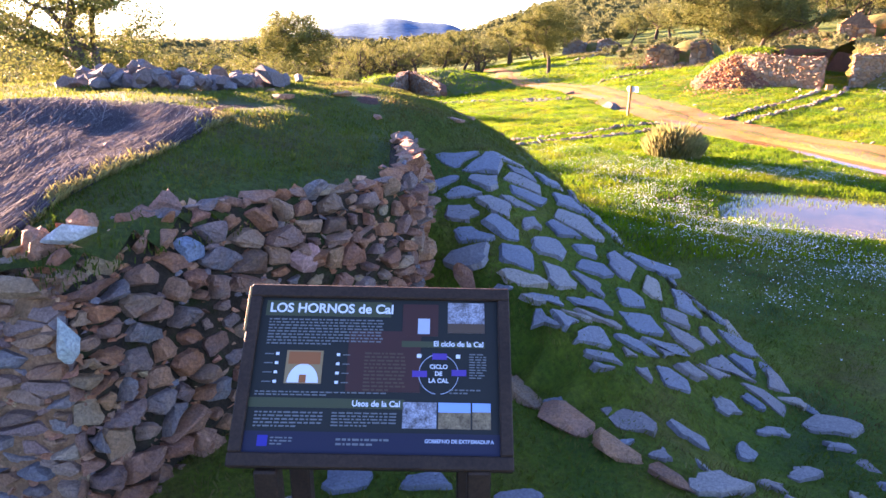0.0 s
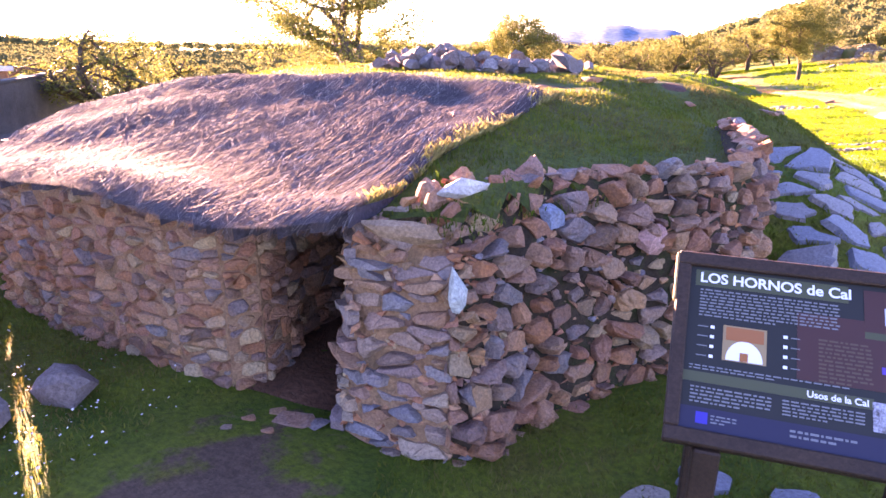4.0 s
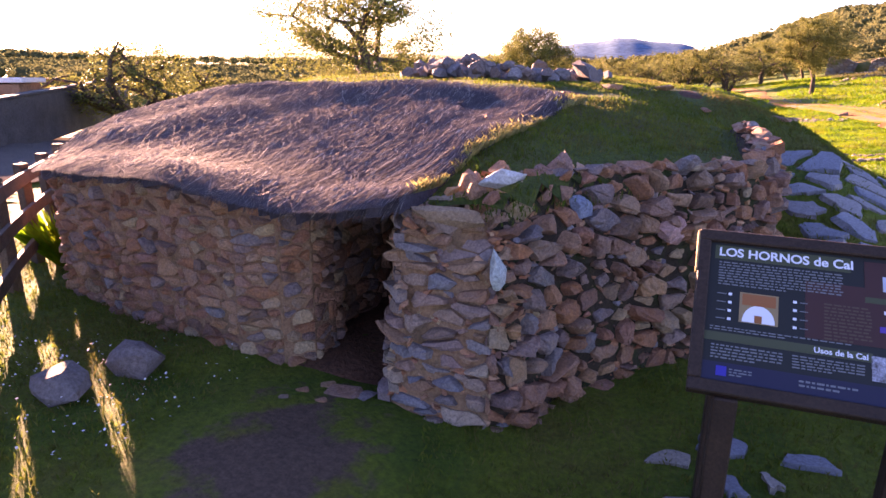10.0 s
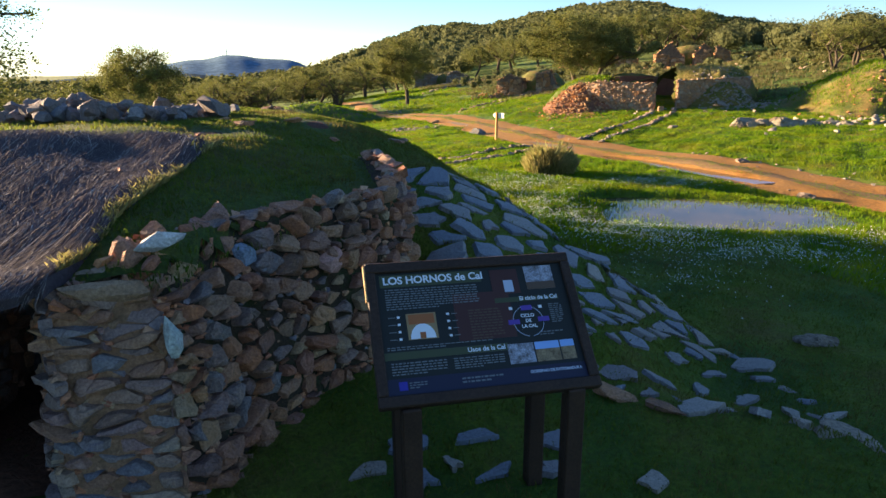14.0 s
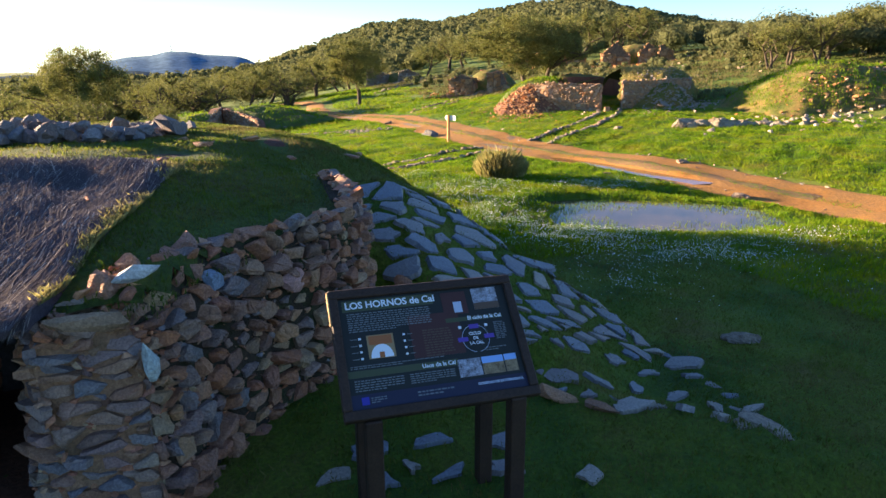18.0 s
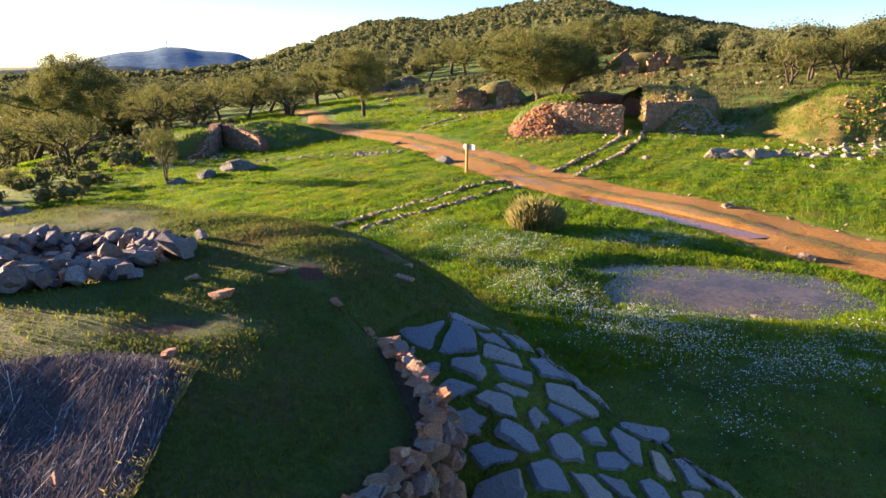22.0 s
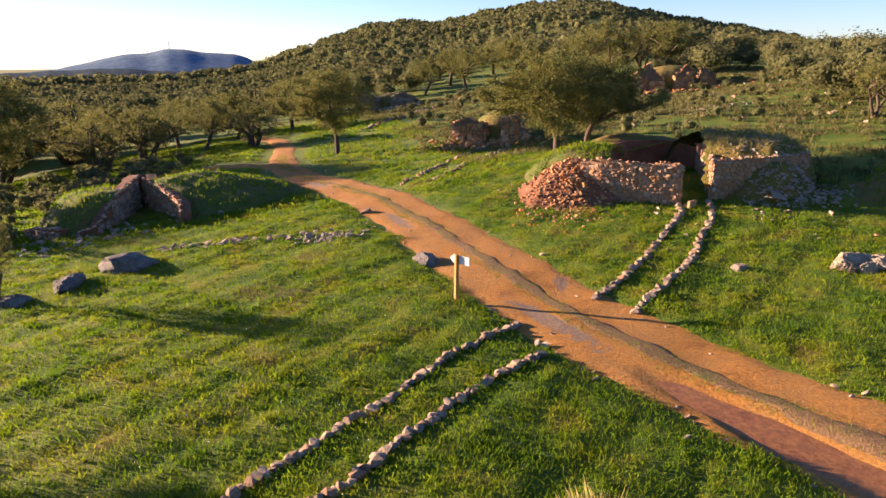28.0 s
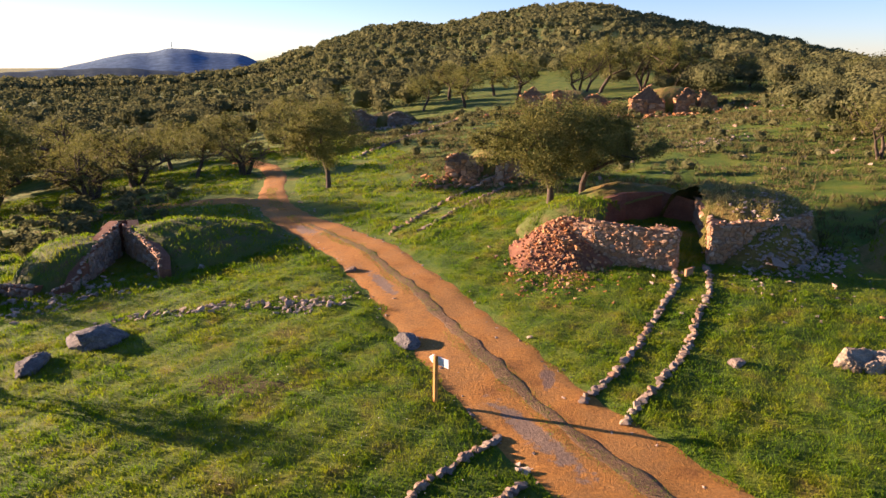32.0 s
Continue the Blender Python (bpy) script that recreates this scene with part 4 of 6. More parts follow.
x1, y1, z1 = thatch_at(np.clip(su + du, 0, 1), np.clip(sv + dv, -0.06, 1))
wx, wy = rng.uniform(.0014, .0036, n), rng.uniform(-.002, .002, n)
lift0, lift1 = rng.uniform(.008, .045, n), rng.uniform(.0, .01, n) + (rng.uniform(0, 1, n) > .975) * rng.uniform(0, .10, n)
S = np.stack([np.stack([x0 - wx, y0 - wy, z0 + lift0], 1), np.stack([x0 + wx, y0 + wy, z0 + lift0], 1), np.stack([x1, y1, z1 + lift1], 1)], 1).reshape(-1, 3)
tagged(part("straw", mesh_of("straw", S - np.array(BASE), np.arange(3 * n).reshape(-1, 3), straw_mat), thatch), kind="stuff")
# fringe of straw ends along the eave
n = 6000
su = rng.uniform(0, 1, n)
x0, y0, z0 = thatch_at(su, np.full(n, .03))
x1, y1, z1 = thatch_at(np.clip(su + rng.normal(0, .008, n), 0, 1), np.zeros(n))
dl = rng.uniform(-.02, .09, n)
k = 0.03 * 3.0
ux, uy = (x1 - x0) / k, (y1 - y0) / k
z1 = z1 - rng.uniform(0, .10, n)
S = np.stack([np.stack([x0 - .004, y0, z0 + .01], 1), np.stack([x0 + .004, y0, z0 + .01], 1), np.stack([x1 + ux * dl, y1 + uy * dl, z1 - dl * .5], 1)], 1).reshape(-1, 3)
tagged(part("straw_fringe", mesh_of("straw_fringe", S - np.array(BASE), np.arange(3 * n).reshape(-1, 3), straw_mat), thatch), kind="stuff")

# weeds along the thatch's edge, and stones lying on roof and turf
n = 2400
sv = (rng.choice(rng.uniform(0, 1, 34) ** .8, n) + rng.normal(0, .014, n)).clip(0, 1)
x0, y0, z0 = thatch_at(rng.normal(.0, .016, n).clip(-.03, .06), sv)
tagged(part("edge_weed", blades("edge_weed", x0 - BASE.x, y0 - BASE.y, z0 - BASE.z, rng.uniform(.02, .075, n), rng.uniform(.004, .010, n), 1.0, dry_blade), kiln, "dry yellow-green weeds"), kind="stuff")
for u, v, k in ((.12, .62, .13), (.17, .9, .10), (.05, 1.02, .12), (.3, .75, .07), (.55, .5, .06)):
    x0, y0, z0 = (float(c) for c in thatch_at(u, v))
    ob = new("stone", cap_meshes[int(u * 20) % 10])
    ob.matrix_basis = Matrix.Translation((x0, y0, z0 + k * .2)) @ pose(0, 0, 0, 0, 0, u * 900) @ Matrix.Diagonal((k, k, k, 1))
    tagged(ob, "small flat stone lying on the thatch", "stone")
for x0, y0, k in ((-1.75, 7.3, .22), (-1.2, 7.9, .2), (-2.0, 7.8, .16), (-.7, 7.4, .18), (-.25, 7.2, .2), (0.15, 8.3, .22), (.35, 8.9, .16), (.9, 10.2, .14), (1.2, 11.0, .16), (1.35, 11.8, .18)):
    ob = new("stone", cap_meshes[int(k * 100) % 10])
    ob.matrix_basis = Matrix.Translation((x0, y0, max(float(mound_z(x0, y0)), float(gz(x0, y0))) + k * .1)) @ pose(0, 0, 0, 0, 0, x0 * 900) @ Matrix.Diagonal((k, k, k, 1))
    tagged(ob, "pale flat stone half sunk in the turf", "stone")

# ---- stone heap round the kiln mouth ----
heap = thing("stone_heap", (-3.45, 8.95, 1.66), "heap of grey and brown stones round the kiln mouth", "stone heap")
heap_rocks = rocks_of(heap_stone, 0.8, 15, 10, 1.2)


def heap_stone_at(i, x, y, z, k):
    part("stone", heap_rocks[i % 10], heap, at=Matrix.Translation((x, y, z)) @ Euler((r.uniform(-.7, .7), r.uniform(-.7, .7), r.uniform(0, 6.3))).to_matrix().to_4x4() @ Matrix.Diagonal((k, k, k, 1)))


for i in range(250):
    a, lev = r.uniform(0, 6.283), r.random()
    q = 1.0 + r.gauss(0, .09) * (1.15 - lev) - .36 * lev
    x, y, k = 1.15 * q * math.cos(a), 1.15 * q * math.sin(a), r.uniform(.13, .30) * (1 - .25 * lev)
    heap_stone_at(i, x, y, float(mound_z(-3.45 + x, 8.95 + y)) - 1.66 + lev * (.28 + .06 * math.sin(a * 3)) + k * .12, k)
for i in range(100):
    a, q = r.uniform(0, 6.283), r.uniform(0, .9)
    x, y, k = 1.1 * q * math.cos(a), .95 * q * math.sin(a), r.uniform(.14, .27)
    heap_stone_at(i, x, y, float(mound_z(-3.45 + x, 8.95 + y)) - 1.66 + .10 + .20 * q * r.random(), k)
heap_stone_at(3, 1.24, -.34, float(mound_z(-2.2, 8.6)) - 1.66 + .12, .40)
heap_stone_at(6, 1.32, -.1, float(mound_z(-2.1, 8.85)) - 1.66 + .07, .26)

# ---- paved ramp ----
ramp = thing("pavement", (0, 0, 0), "ramp paved with irregular slate slabs and grass joints", "pavement", kind="structure")
PAVE = [(0.02, 7.5), (-0.02, 6.7), (0.1, 6.3), (0.1, 5.8), (0.3, 5.2), (0.62, 4.55), (0.92, 4.1), (1.35, 3.6), (2.0, 3.0), (2.8, 2.7), (3.1, 3.1), (3.2, 3.9), (3.2, 5.0), (2.85, 5.9), (2.3, 6.4), (1.8, 6.9), (1.42, 7.4), (1.1, 7.85), (0.5, 7.8)]
PATCH = [(-1.15, 2.35), (.2, 2.05), (1.0, 2.2), (.9, 2.9), (.2, 3.35), (-.5, 3.5), (-1.1, 3.2)]


def ground_frame(x, y):
    e = 0.08
    z = float(gz(x, y))
    nx, ny = -(float(gz(x + e, y)) - float(gz(x - e, y))) / (2 * e), -(float(gz(x, y + e)) - float(gz(x, y - e))) / (2 * e)
    nv = Vector((nx, ny, 1)).normalized()
    tx = Vector((1, 0, 0)).cross(nv).normalized().cross(nv) * -1
    tx = (Vector((1, 0, 0)) - nv * nv.x).normalized()
    M = Matrix((tx, nv.cross(tx), nv)).transposed().to_4x4()
    M.translation = (x, y, z)
    return M


for c, poly, lo in [(c, p_, True) for c, p_ in cells(5.0, 3.2, 0.34, 21, 0.80, 0.42)] + [(c, p_, False) for c, p_ in cells(5.0, 3.1, 0.41, 22, 0.80, 0.40)]:
    x, y = c[0] - 1.4, c[1] + (1.85 if lo else 5.05)
    near = inside(np.array([x]), np.array([y]), PATCH)[0]
    if not near and not inside(np.array([x]), np.array([y]), PAVE)[0]:
        continue
    if near and r.random() < .22 or not near and r.random() < .32 * float(sm(5.2, 3.2, y + .25 * (3 - x))):
        continue
    grow = r.uniform(.90, 1.05) if y > 4.8 else r.uniform(.52, .88)
    me = slab_mesh("slab", [(px * grow, py * grow) for px, py in poly], r.uniform(.028, .06), r.uniform(.012, .028), slate, r, 0.12, 0.035, .2)
    part("slab", me, ramp, at=ground_frame(x, y) @ pose(0, 0, .012, r.gauss(0, 2), r.gauss(0, 2), 0))
# big stones that hold the ramp's lower edge, and a rim along its outer edge
edge_rocks = rocks_of(wall_stone, 0.45, 14, 6, 1.7)
for i, (x, y, k, tz) in enumerate(((.34, 5.0, .20, 120), (.46, 4.72, .24, 118), (.62, 4.40, .31, 124), (.88, 4.04, .34, 126), (1.16, 3.70, .28, 130), (1.42, 3.42, .22, 136), (.2, 5.35, .2, 110))):
    part("edge_stone", edge_rocks[i % 6], ramp, at=ground_frame(x, y) @ pose(0, 0, k * .05, 8, -6, tz) @ Matrix.Diagonal((k, k, k, 1)))
rim_rocks = rocks_of(slate, 0.4, 14, 6, 1.7)
RIM = [(3.08, 3.3), (3.25, 4.6), (2.92, 5.8), (2.36, 6.4), (1.86, 6.9), (1.48, 7.42), (1.2, 7.9)]
for t_ in np.arange(0, 5.9, .21):
    x, y = np.interp(t_, range(7), [p_[0] for p_ in RIM]) + r.uniform(-.08, .08), np.interp(t_, range(7), [p_[1] for p_ in RIM])
    k = r.uniform(.11, .23) + .03 * t_ / 6
    part("kerb_stone", r.choice(rim_rocks), ramp, at=ground_frame(x, y) @ pose(0, 0, -.02, r.uniform(-6, 6), r.uniform(-6, 6), 120 + r.uniform(-25, 25)) @ Matrix.Diagonal((k, k, k, 1)))

# ---- information board ----
BW, BH = 1.2, 0.82
board = thing("information_board", (-0.295, 2.58, 0.3), "dark brown wooden information board on posts", "information board", turn=0.0)
P0 = Vector((-0.295, 2.58, 0.3))
face = Matrix.Translation(Vector((-0.295, 2.585, 1.385)) - P0) @ pose(0, 0, 0, 45, 0, 0.8) @ pose(0, 0, 0, 0, 0, -1.2)
part("panel", box(BW - .1, BH - .1, .02, plain("panel_dark", (0.010, 0.012, 0.009), .65), "panel", .002), board, "dark printed panel", at=face)
for nm, sx, sy, px, py in (("frame_rail", BW, .06, 0, BH / 2 - .03), ("frame_rail", BW, .06, 0, -BH / 2 + .03), ("frame_stile", .055, BH - .12, BW / 2 - .0275, 0), ("frame_stile", .055, BH - .12, -BW / 2 + .0275, 0)):
    part(nm, box(sx, sy, .06, board_wood, nm, .006), board, "dark-stained timber", at=face @ pose(px, py, .004))
for lx, ly, top in ((-.44, -.26, 1.10), (-.42, .22, 1.55), (.45, -.26, 1.10), (.42, .22, 1.55)):
    zb = float(gz(P0.x + lx, P0.y + ly)) - .05
    part("post", box(.10, .10, top - zb, board_wood, "post", .008, True), board, at=Matrix.Translation((lx, ly, zb - P0.z)))
edge = part("chipped_edge", box(.012, .22, .04, raw_wood, "chipped_edge", .003), board, "bare pale wood", at=face @ pose(-BW / 2 - .003, BH / 2 - .12, .012))
INK = {"white": plain("ink_white", (.75, .77, .8)), "green": plain("ink_olive", (.055, .065, .025)), "grey": plain("ink_grey", (.16, .17, .17)), "navy": plain("ink_navy", (.012, .012, .036)), "violet": plain("ink_violet", (.10, .05, .32)), "blue": plain("ink_blue", (.035, .03, .30)), "orange": plain("ink_orange", (.35, .11, .03)), "sky": plain("ink_sky", (.25, .42, .75)), "ochre": plain("ink_ochre", (.30, .20, .09)), "maroon": plain("ink_maroon", (.06, .018, .012)), "pale": plain("ink_pale", (.45, .5, .6)), "brown": plain("ink_brown", (.10, .06, .035))}
photo = node_mat("photo_stone", [(.12, .11, .11), (.45, .47, .55)], scale=30, fine=120, bump=0)
photo2 = node_mat("photo_earth", [(.12, .08, .05), (.38, .28, .16)], scale=22, fine=100, bump=0)


def px_place(x, y):
    """Panel coordinates from 0..1 across and down to metres on the face."""
    return (x - .5) * (BW - .11), (.5 - y) * (BH - .12)


def plate(x0, y0, x1, y1, ink, lift, name, parent=None, label=""):
    ax, ay = px_place(x0, y0)
    bx, by = px_place(x1, y1)
    mat = INK[ink] if isinstance(ink, str) else ink
    return part(name, box(bx - ax, ay - by, .0012, mat, name, 0), parent or board, label, at=face @ pose((ax + bx) / 2, (ay + by) / 2, .0106 + lift))


def lettering(text, x, y, height, ink, align="LEFT", lift=.003, bold=.0008):
    cu = bpy.data.curves.new("lettering", "FONT")
    cu.body, cu.size, cu.align_x, cu.extrude, cu.offset = text, height, align, .0003, bold
    tmp = new("tmp", cu)
    bpy.context.view_layer.update()
    me = bpy.data.meshes.new_from_object(tmp.evaluated_get(bpy.context.evaluated_depsgraph_get()))
    bpy.data.objects.remove(tmp)
    me.materials.clear()
    me.materials.append(INK[ink])
    ax, ay = px_place(x, y)
    return part("lettering", me, board, "printed words", at=face @ pose(ax, ay, .0106 + lift))


def bars(x0, y0, x1, y1, rows, ink, seed):
    """Small print: lines of plain dashes."""
    rr = random.Random(seed)
    V, F = [], []
    for k in range(rows):
        y = y0 + (y1 - y0) * (k + .5) / rows
        x = x0
        while x < x1 - .01 and not (k == rows - 1 and x > x0 + (x1 - x0) * .55):
            w = rr.uniform(.008, .03)
            a, b = px_place(x, y), px_place(min(x + w, x1), y)
            hh = (y1 - y0) / rows * .20 * BH
            o = len(V)
            V += [(a[0], a[1] - hh, 0), (b[0], a[1] - hh, 0), (b[0], a[1] + hh, 0), (a[0], a[1] + hh, 0)]
            F.append((o, o + 1, o + 2, o + 3))
            x += w + .006
    part("small_print", mesh_of("small_print", V, F, INK[ink]), board, "lines of small print", at=face @ pose(0, 0, .0132))


plate(.02, .02, .55, .125, "green", .0006, "title_band")
lettering("LOS HORNOS de Cal", .035, .10, .0625, "white", bold=.0016)
bars(.04, .14, .52, .325, 9, "grey", 1)
plate(.38, .22, .68, .62, "maroon", .0003, "faded_picture")
bars(.45, .36, .62, .62, 11, "brown", 2)
plate(.13, .36, .28, .575, "ochre", .0006, "drawing", label="printed drawing of a kiln")
plate(.14, .37, .27, .45, "orange", .0020, "drawing_earth")
vx, vy = px_place(.205, .57)
va = [(.069 * math.cos(a_), .086 * math.sin(a_), 0) for a_ in np.linspace(0, math.pi, 15)]
part("drawing_vault", mesh_of("drawing_vault", va + [(0, 0, 0)], [(i_, i_ + 1, 15) for i_ in range(14)], INK["white"]), board, at=face @ pose(vx, vy, .0126))
plate(.19, .52, .218, .57, "orange", .0034, "drawing_fire")
for k in range(4):
    for x in (.085, .335):
        plate(x, .375 + .06 * k, x + .014, .393 + .06 * k, "white", .0010, "bullet")
        plate(x - .045 if x < .2 else x + .025, .382 + .06 * k, x - .008 if x < .2 else x + .055, .388 + .06 * k, "grey", .0010, "caption_bar")
bars(.02, .62, .55, .655, 2, "grey", 3)
plate(0.0, .665, .62, .725, "green", .0006, "subtitle_band")
lettering("Usos de la Cal", .605, .712, .036, "white", "RIGHT")
bars(.03, .745, .30, .85, 5, "grey", 4)
bars(.335, .745, .60, .84, 5, "grey", 5)
plate(.60, .03, .75, .25, "maroon", .0006, "photo", label="dark photograph of a kiln mouth")
plate(.665, .13, .715, .235, "pale", .0020, "photo_light")
plate(.79, .015, .945, .225, photo, .0006, "photo", label="pale photograph of stones")
plate(.60, .285, .945, .325, "green", .0006, "subtitle_band")
plate(.79, .16, .945, .225, "brown", .0020, "photo_slope")
lettering("El ciclo de la Cal", .94, .317, .034, "white", "RIGHT")
for text, y in (("CICLO", .465), ("DE", .51), ("LA CAL", .555)):
    lettering(text, .755, y, .027, "white", "CENTER")
ringv, ringf = [], []
for k in range(48):
    a = 2 * math.pi * k / 48
    ringv += [(.086 * math.cos(a), .088 * math.sin(a), 0), (.089 * math.cos(a), .091 * math.sin(a), 0)]
    if k % 12 not in (0, 11):
        ringf.append((2 * k, 2 * k + 1, (2 * k + 3) % 96, (2 * k + 2) % 96))
cx, cy = px_place(.755, .50)
part("ring", mesh_of("ring", ringv, ringf, INK["pale"]), board, "thin printed circle", at=face @ pose(cx, cy, .0132))
for x, y in ((.728, .365), (.648, .48), (.808, .47)):
    plate(x, y, x + .06, y + .04, "violet", .0024, "violet_tag")
for x, y in ((.665, .37), (.825, .37)):
    plate(x, y, x + .018, y + .025, "white", .0010, "white_dot")
bars(.88, .36, .95, .53, 10, "grey", 6)
bars(.80, .59, .94, .63, 2, "grey", 7)
plate(.615, .68, .75, .84, photo, .0006, "photo", label="photograph of white stonework")
plate(.757, .68, .885, .84, photo2, .0006, "photo", label="photograph of a ruined kiln")
plate(.757, .68, .885, .74, "sky", .0020, "photo_sky")
plate(.892, .68, .965, .84, photo2, .0006, "photo", label="photograph of a kiln ruin")
plate(.892, .68, .965, .735, "sky", .0020, "photo_sky")
plate(0, .87, 1, 1, "navy", .0003, "footer_band")
plate(.055, .895, .095, .96, "blue", .0020, "blue_emblem")
bars(.105, .90, .19, .955, 3, "grey", 8)
bars(.36, .90, .58, .955, 2, "grey", 9)
lettering("GOBIERNO DE EXTREMADURA", .975, .925, .021, "pale", "RIGHT")

# ---- loose rocks before the door ----
for x, y, k, lab in ((-4.5, 2.78, .38, "grey-violet boulder lying in the grass"), (-4.66, 2.3, .36, "flat grey boulder in the grass by the fence"), (-4.6, 1.7, .2, "small stone in the grass")):
    ob = new("boulder", rock_mesh("boulder", int(k * 100), heap_stone, .8, 26, 1.15))
    ob.matrix_basis = Matrix.Translation((x, y, float(gz(x, y)) + k * .25)) @ Matrix.Diagonal((k, k, k, 1))
    tagged(ob, lab, "boulder")

# ---- fence ----
fence = thing("fence", (-5.0, 1.9, float(gz(-5, 1.9))), "dark wooden ranch fence beside the parking area", "fence")
F0 = fence.matrix_basis.translation
fpts = [(-4.6, 1.3), (-5.75, 2.55), (-6.85, 3.72), (-7.6, 4.6), (-8.3, 5.45), (-9.0, 6.3), (-9.9, 7.4), (-10.8, 8.5)]
post_me = box(.11, .11, 1.2, fence_wood, "post", .008, True)
for x, y in fpts:
    part("post", post_me, fence, at=Matrix.Translation(Vector((x, y, float(gz(x, y)) - .1)) - F0))
for (ax, ay), (bx, by) in zip(fpts, fpts[1:]):
    A, B = Vector((ax, ay, float(gz(ax, ay)))), Vector((bx, by, float(gz(bx, by))))
    for h in (.98, .62, .28):
        d = B - A
        M = d.to_track_quat("X", "Z").to_matrix().to_4x4()
        M.translation = (A + B) / 2 + Vector((0.05, .05, h)) - F0
        part("rail", box(d.length + .08, .045, .13, fence_wood, "rail", .005), fence, at=M)

# ---- yard wall and shed roof behind the parking area ----
yard = thing("yard_wall", (-18.5, 13.0, float(gz(-18.5, 13.0)) - .2), "long low dark rendered wall behind the parking area", "wall", turn=118)
part("wall", box(22, .3, 1.45, dark_render, "wall", .02, True), yard)
part("coping", box(22.1, .38, .08, dark_render, "coping", .015, True), yard, at=pose(0, 0, 1.45))
hut = thing("shed", (-21.4, 15.6, float(gz(-21.4, 15.6))), "small shed with a flat white roof behind the wall", "shed", turn=118)
part("wall", box(1.6, 1.2, 1.75, mortar, "wall", .02, True), hut)
part("roof", box(1.8, 1.5, .16, white_paint, "roof", .02, True), hut, "flat white roof", at=pose(0, 0, 1.75, 0, 3, 0))

# ---- waymark post ----
wz = float(gz(7.55, 27.3))
way = thing("signpost", (7.55, 27.3, wz), "orange-brown wooden waymark post with a white arrow plate", "signpost")
part("post", box(.095, .095, 1.25, post_wood, "post", .01, True), way, at=pose(0, 0, 0, 0, 1, 20))
bm = bmesh.new()
fc = bm.faces.new([bm.verts.new(p) for p in ((-.38, 0, -.11), (.14, 0, -.11), (.25, 0, 0), (.14, 0, .11), (-.38, 0, .11))])
ext = bmesh.ops.extrude_face_region(bm, geom=[fc])
bmesh.ops.translate(bm, vec=(0, .025, 0), verts=[g for g in ext["geom"] if isinstance(g, bmesh.types.BMVert)])
bmesh.ops.recalc_face_normals(bm, faces=bm.faces[:])
part("arrow_plate", bm_mesh(bm, "arrow_plate", white_paint), way, "white arrow plate", at=pose(.065, .04, 1.12, 0, 0, 122))

# ---- kerb lines of stones ----
kerb_rocks = rocks_of(pale_stone, 0.65, 13, 10, 1.25)


def kerb(name, line, label, size=.22, gap=.55, mats=None):
    P = np.array(line, float)
    L = np.r_[0, np.cumsum(np.hypot(*np.diff(P, axis=0).T))]
    o = thing(name, (P[0, 0], P[0, 1], float(gz(*P[0]))), label, "stone kerb")
    s = 0.0
    while s < L[-1]:
        x, y = np.interp(s, L, P[:, 0]) + r.uniform(-.05, .05), np.interp(s, L, P[:, 1]) + r.uniform(-.05, .05)
        k = size * r.uniform(.65, 1.3)
        part("stone", r.choice(mats or kerb_rocks), o, at=Matrix.Translation(Vector((x, y, float(gz(x, y)) + k * .22)) - o.matrix_basis.translation) @ Euler((r.uniform(-.4, .4), r.uniform(-.4, .4), r.uniform(0, 6.3))).to_matrix().to_4x4() @ Matrix.Diagonal((k, k, k, 1)))
        s += k * gap
    return o


kerb("stone_kerb", [(8.5, 25.4), (6.4, 24.2), (4.7, 22.8), (2.65, 21.2), (1.35, 20.2), (.25, 19.45), (-.65, 18.65), (-1.5, 17.8), (-2.3, 17.2)], "low line of pale stones edging a grassy path", .21)
kerb("stone_kerb", [(8.3, 23.6), (6.5, 22.7), (5.0, 21.6), (3.45, 20.2), (2.4, 19.6), (1.55, 18.95), (.45, 18.35), (-.45, 17.3)], "low line of pale stones edging a grassy path")
kerb("stone_kerb", [(10.95, 26.1), (12.4, 26.95), (13.7, 28.0), (14.8, 29.1), (16.2, 30.4), (17.5, 31.5), (18.15, 32.6)], "curved line of pale stones leading to a ruin")
kerb("stone_kerb", [(11.4, 24.95), (13.05, 26.05), (14.3, 26.9), (15.4, 27.9), (16.6, 29.2), (17.8, 30.3), (18.8, 31.5), (19.5, 32.7)], "curved line of pale stones leading to a ruin")
kerb("stone_kerb", [(9.8, 42.8), (12.0, 45.0), (14.0, 47.4), (17.0, 50.0), (19.5, 52.6)], "grassy line of stones beyond the track", .24, 1.0)
kerb("stone_kerb", [(11.0, 42.0), (13.0, 43.8), (15.0, 45.6), (18.0, 48.5)], "grassy line of stones beyond the track", .24, 1.1)
kerb("stone_kerb", [(12.0, 66.0), (17.0, 72.0), (22.0, 78.0), (27.0, 84.0)], "long line of stones up the slope", .4, 1.2)


# ---- ruined kilns ----
def hump(cx, cy, rx, ry, h, turn=0.0, p=3.0):
    c, s = math.cos(radians(turn)), math.sin(radians(turn))

    def fun(x, y):
        u, v = (x - cx) * c + (y - cy) * s, -(x - cx) * s + (y - cy) * c
        q = np.hypot(u / rx, v / ry) * (1 + .10 * wob(x, y, 1.1))
        return .07 * wob(x, y, 2.3) + .04 * wob(x, y, 5.0) + gz(x, y) - 0.15 + (h + .15) * np.maximum(0, 1 - q ** p) - 0.3 * np.maximum(0, q - 1)
    return fun


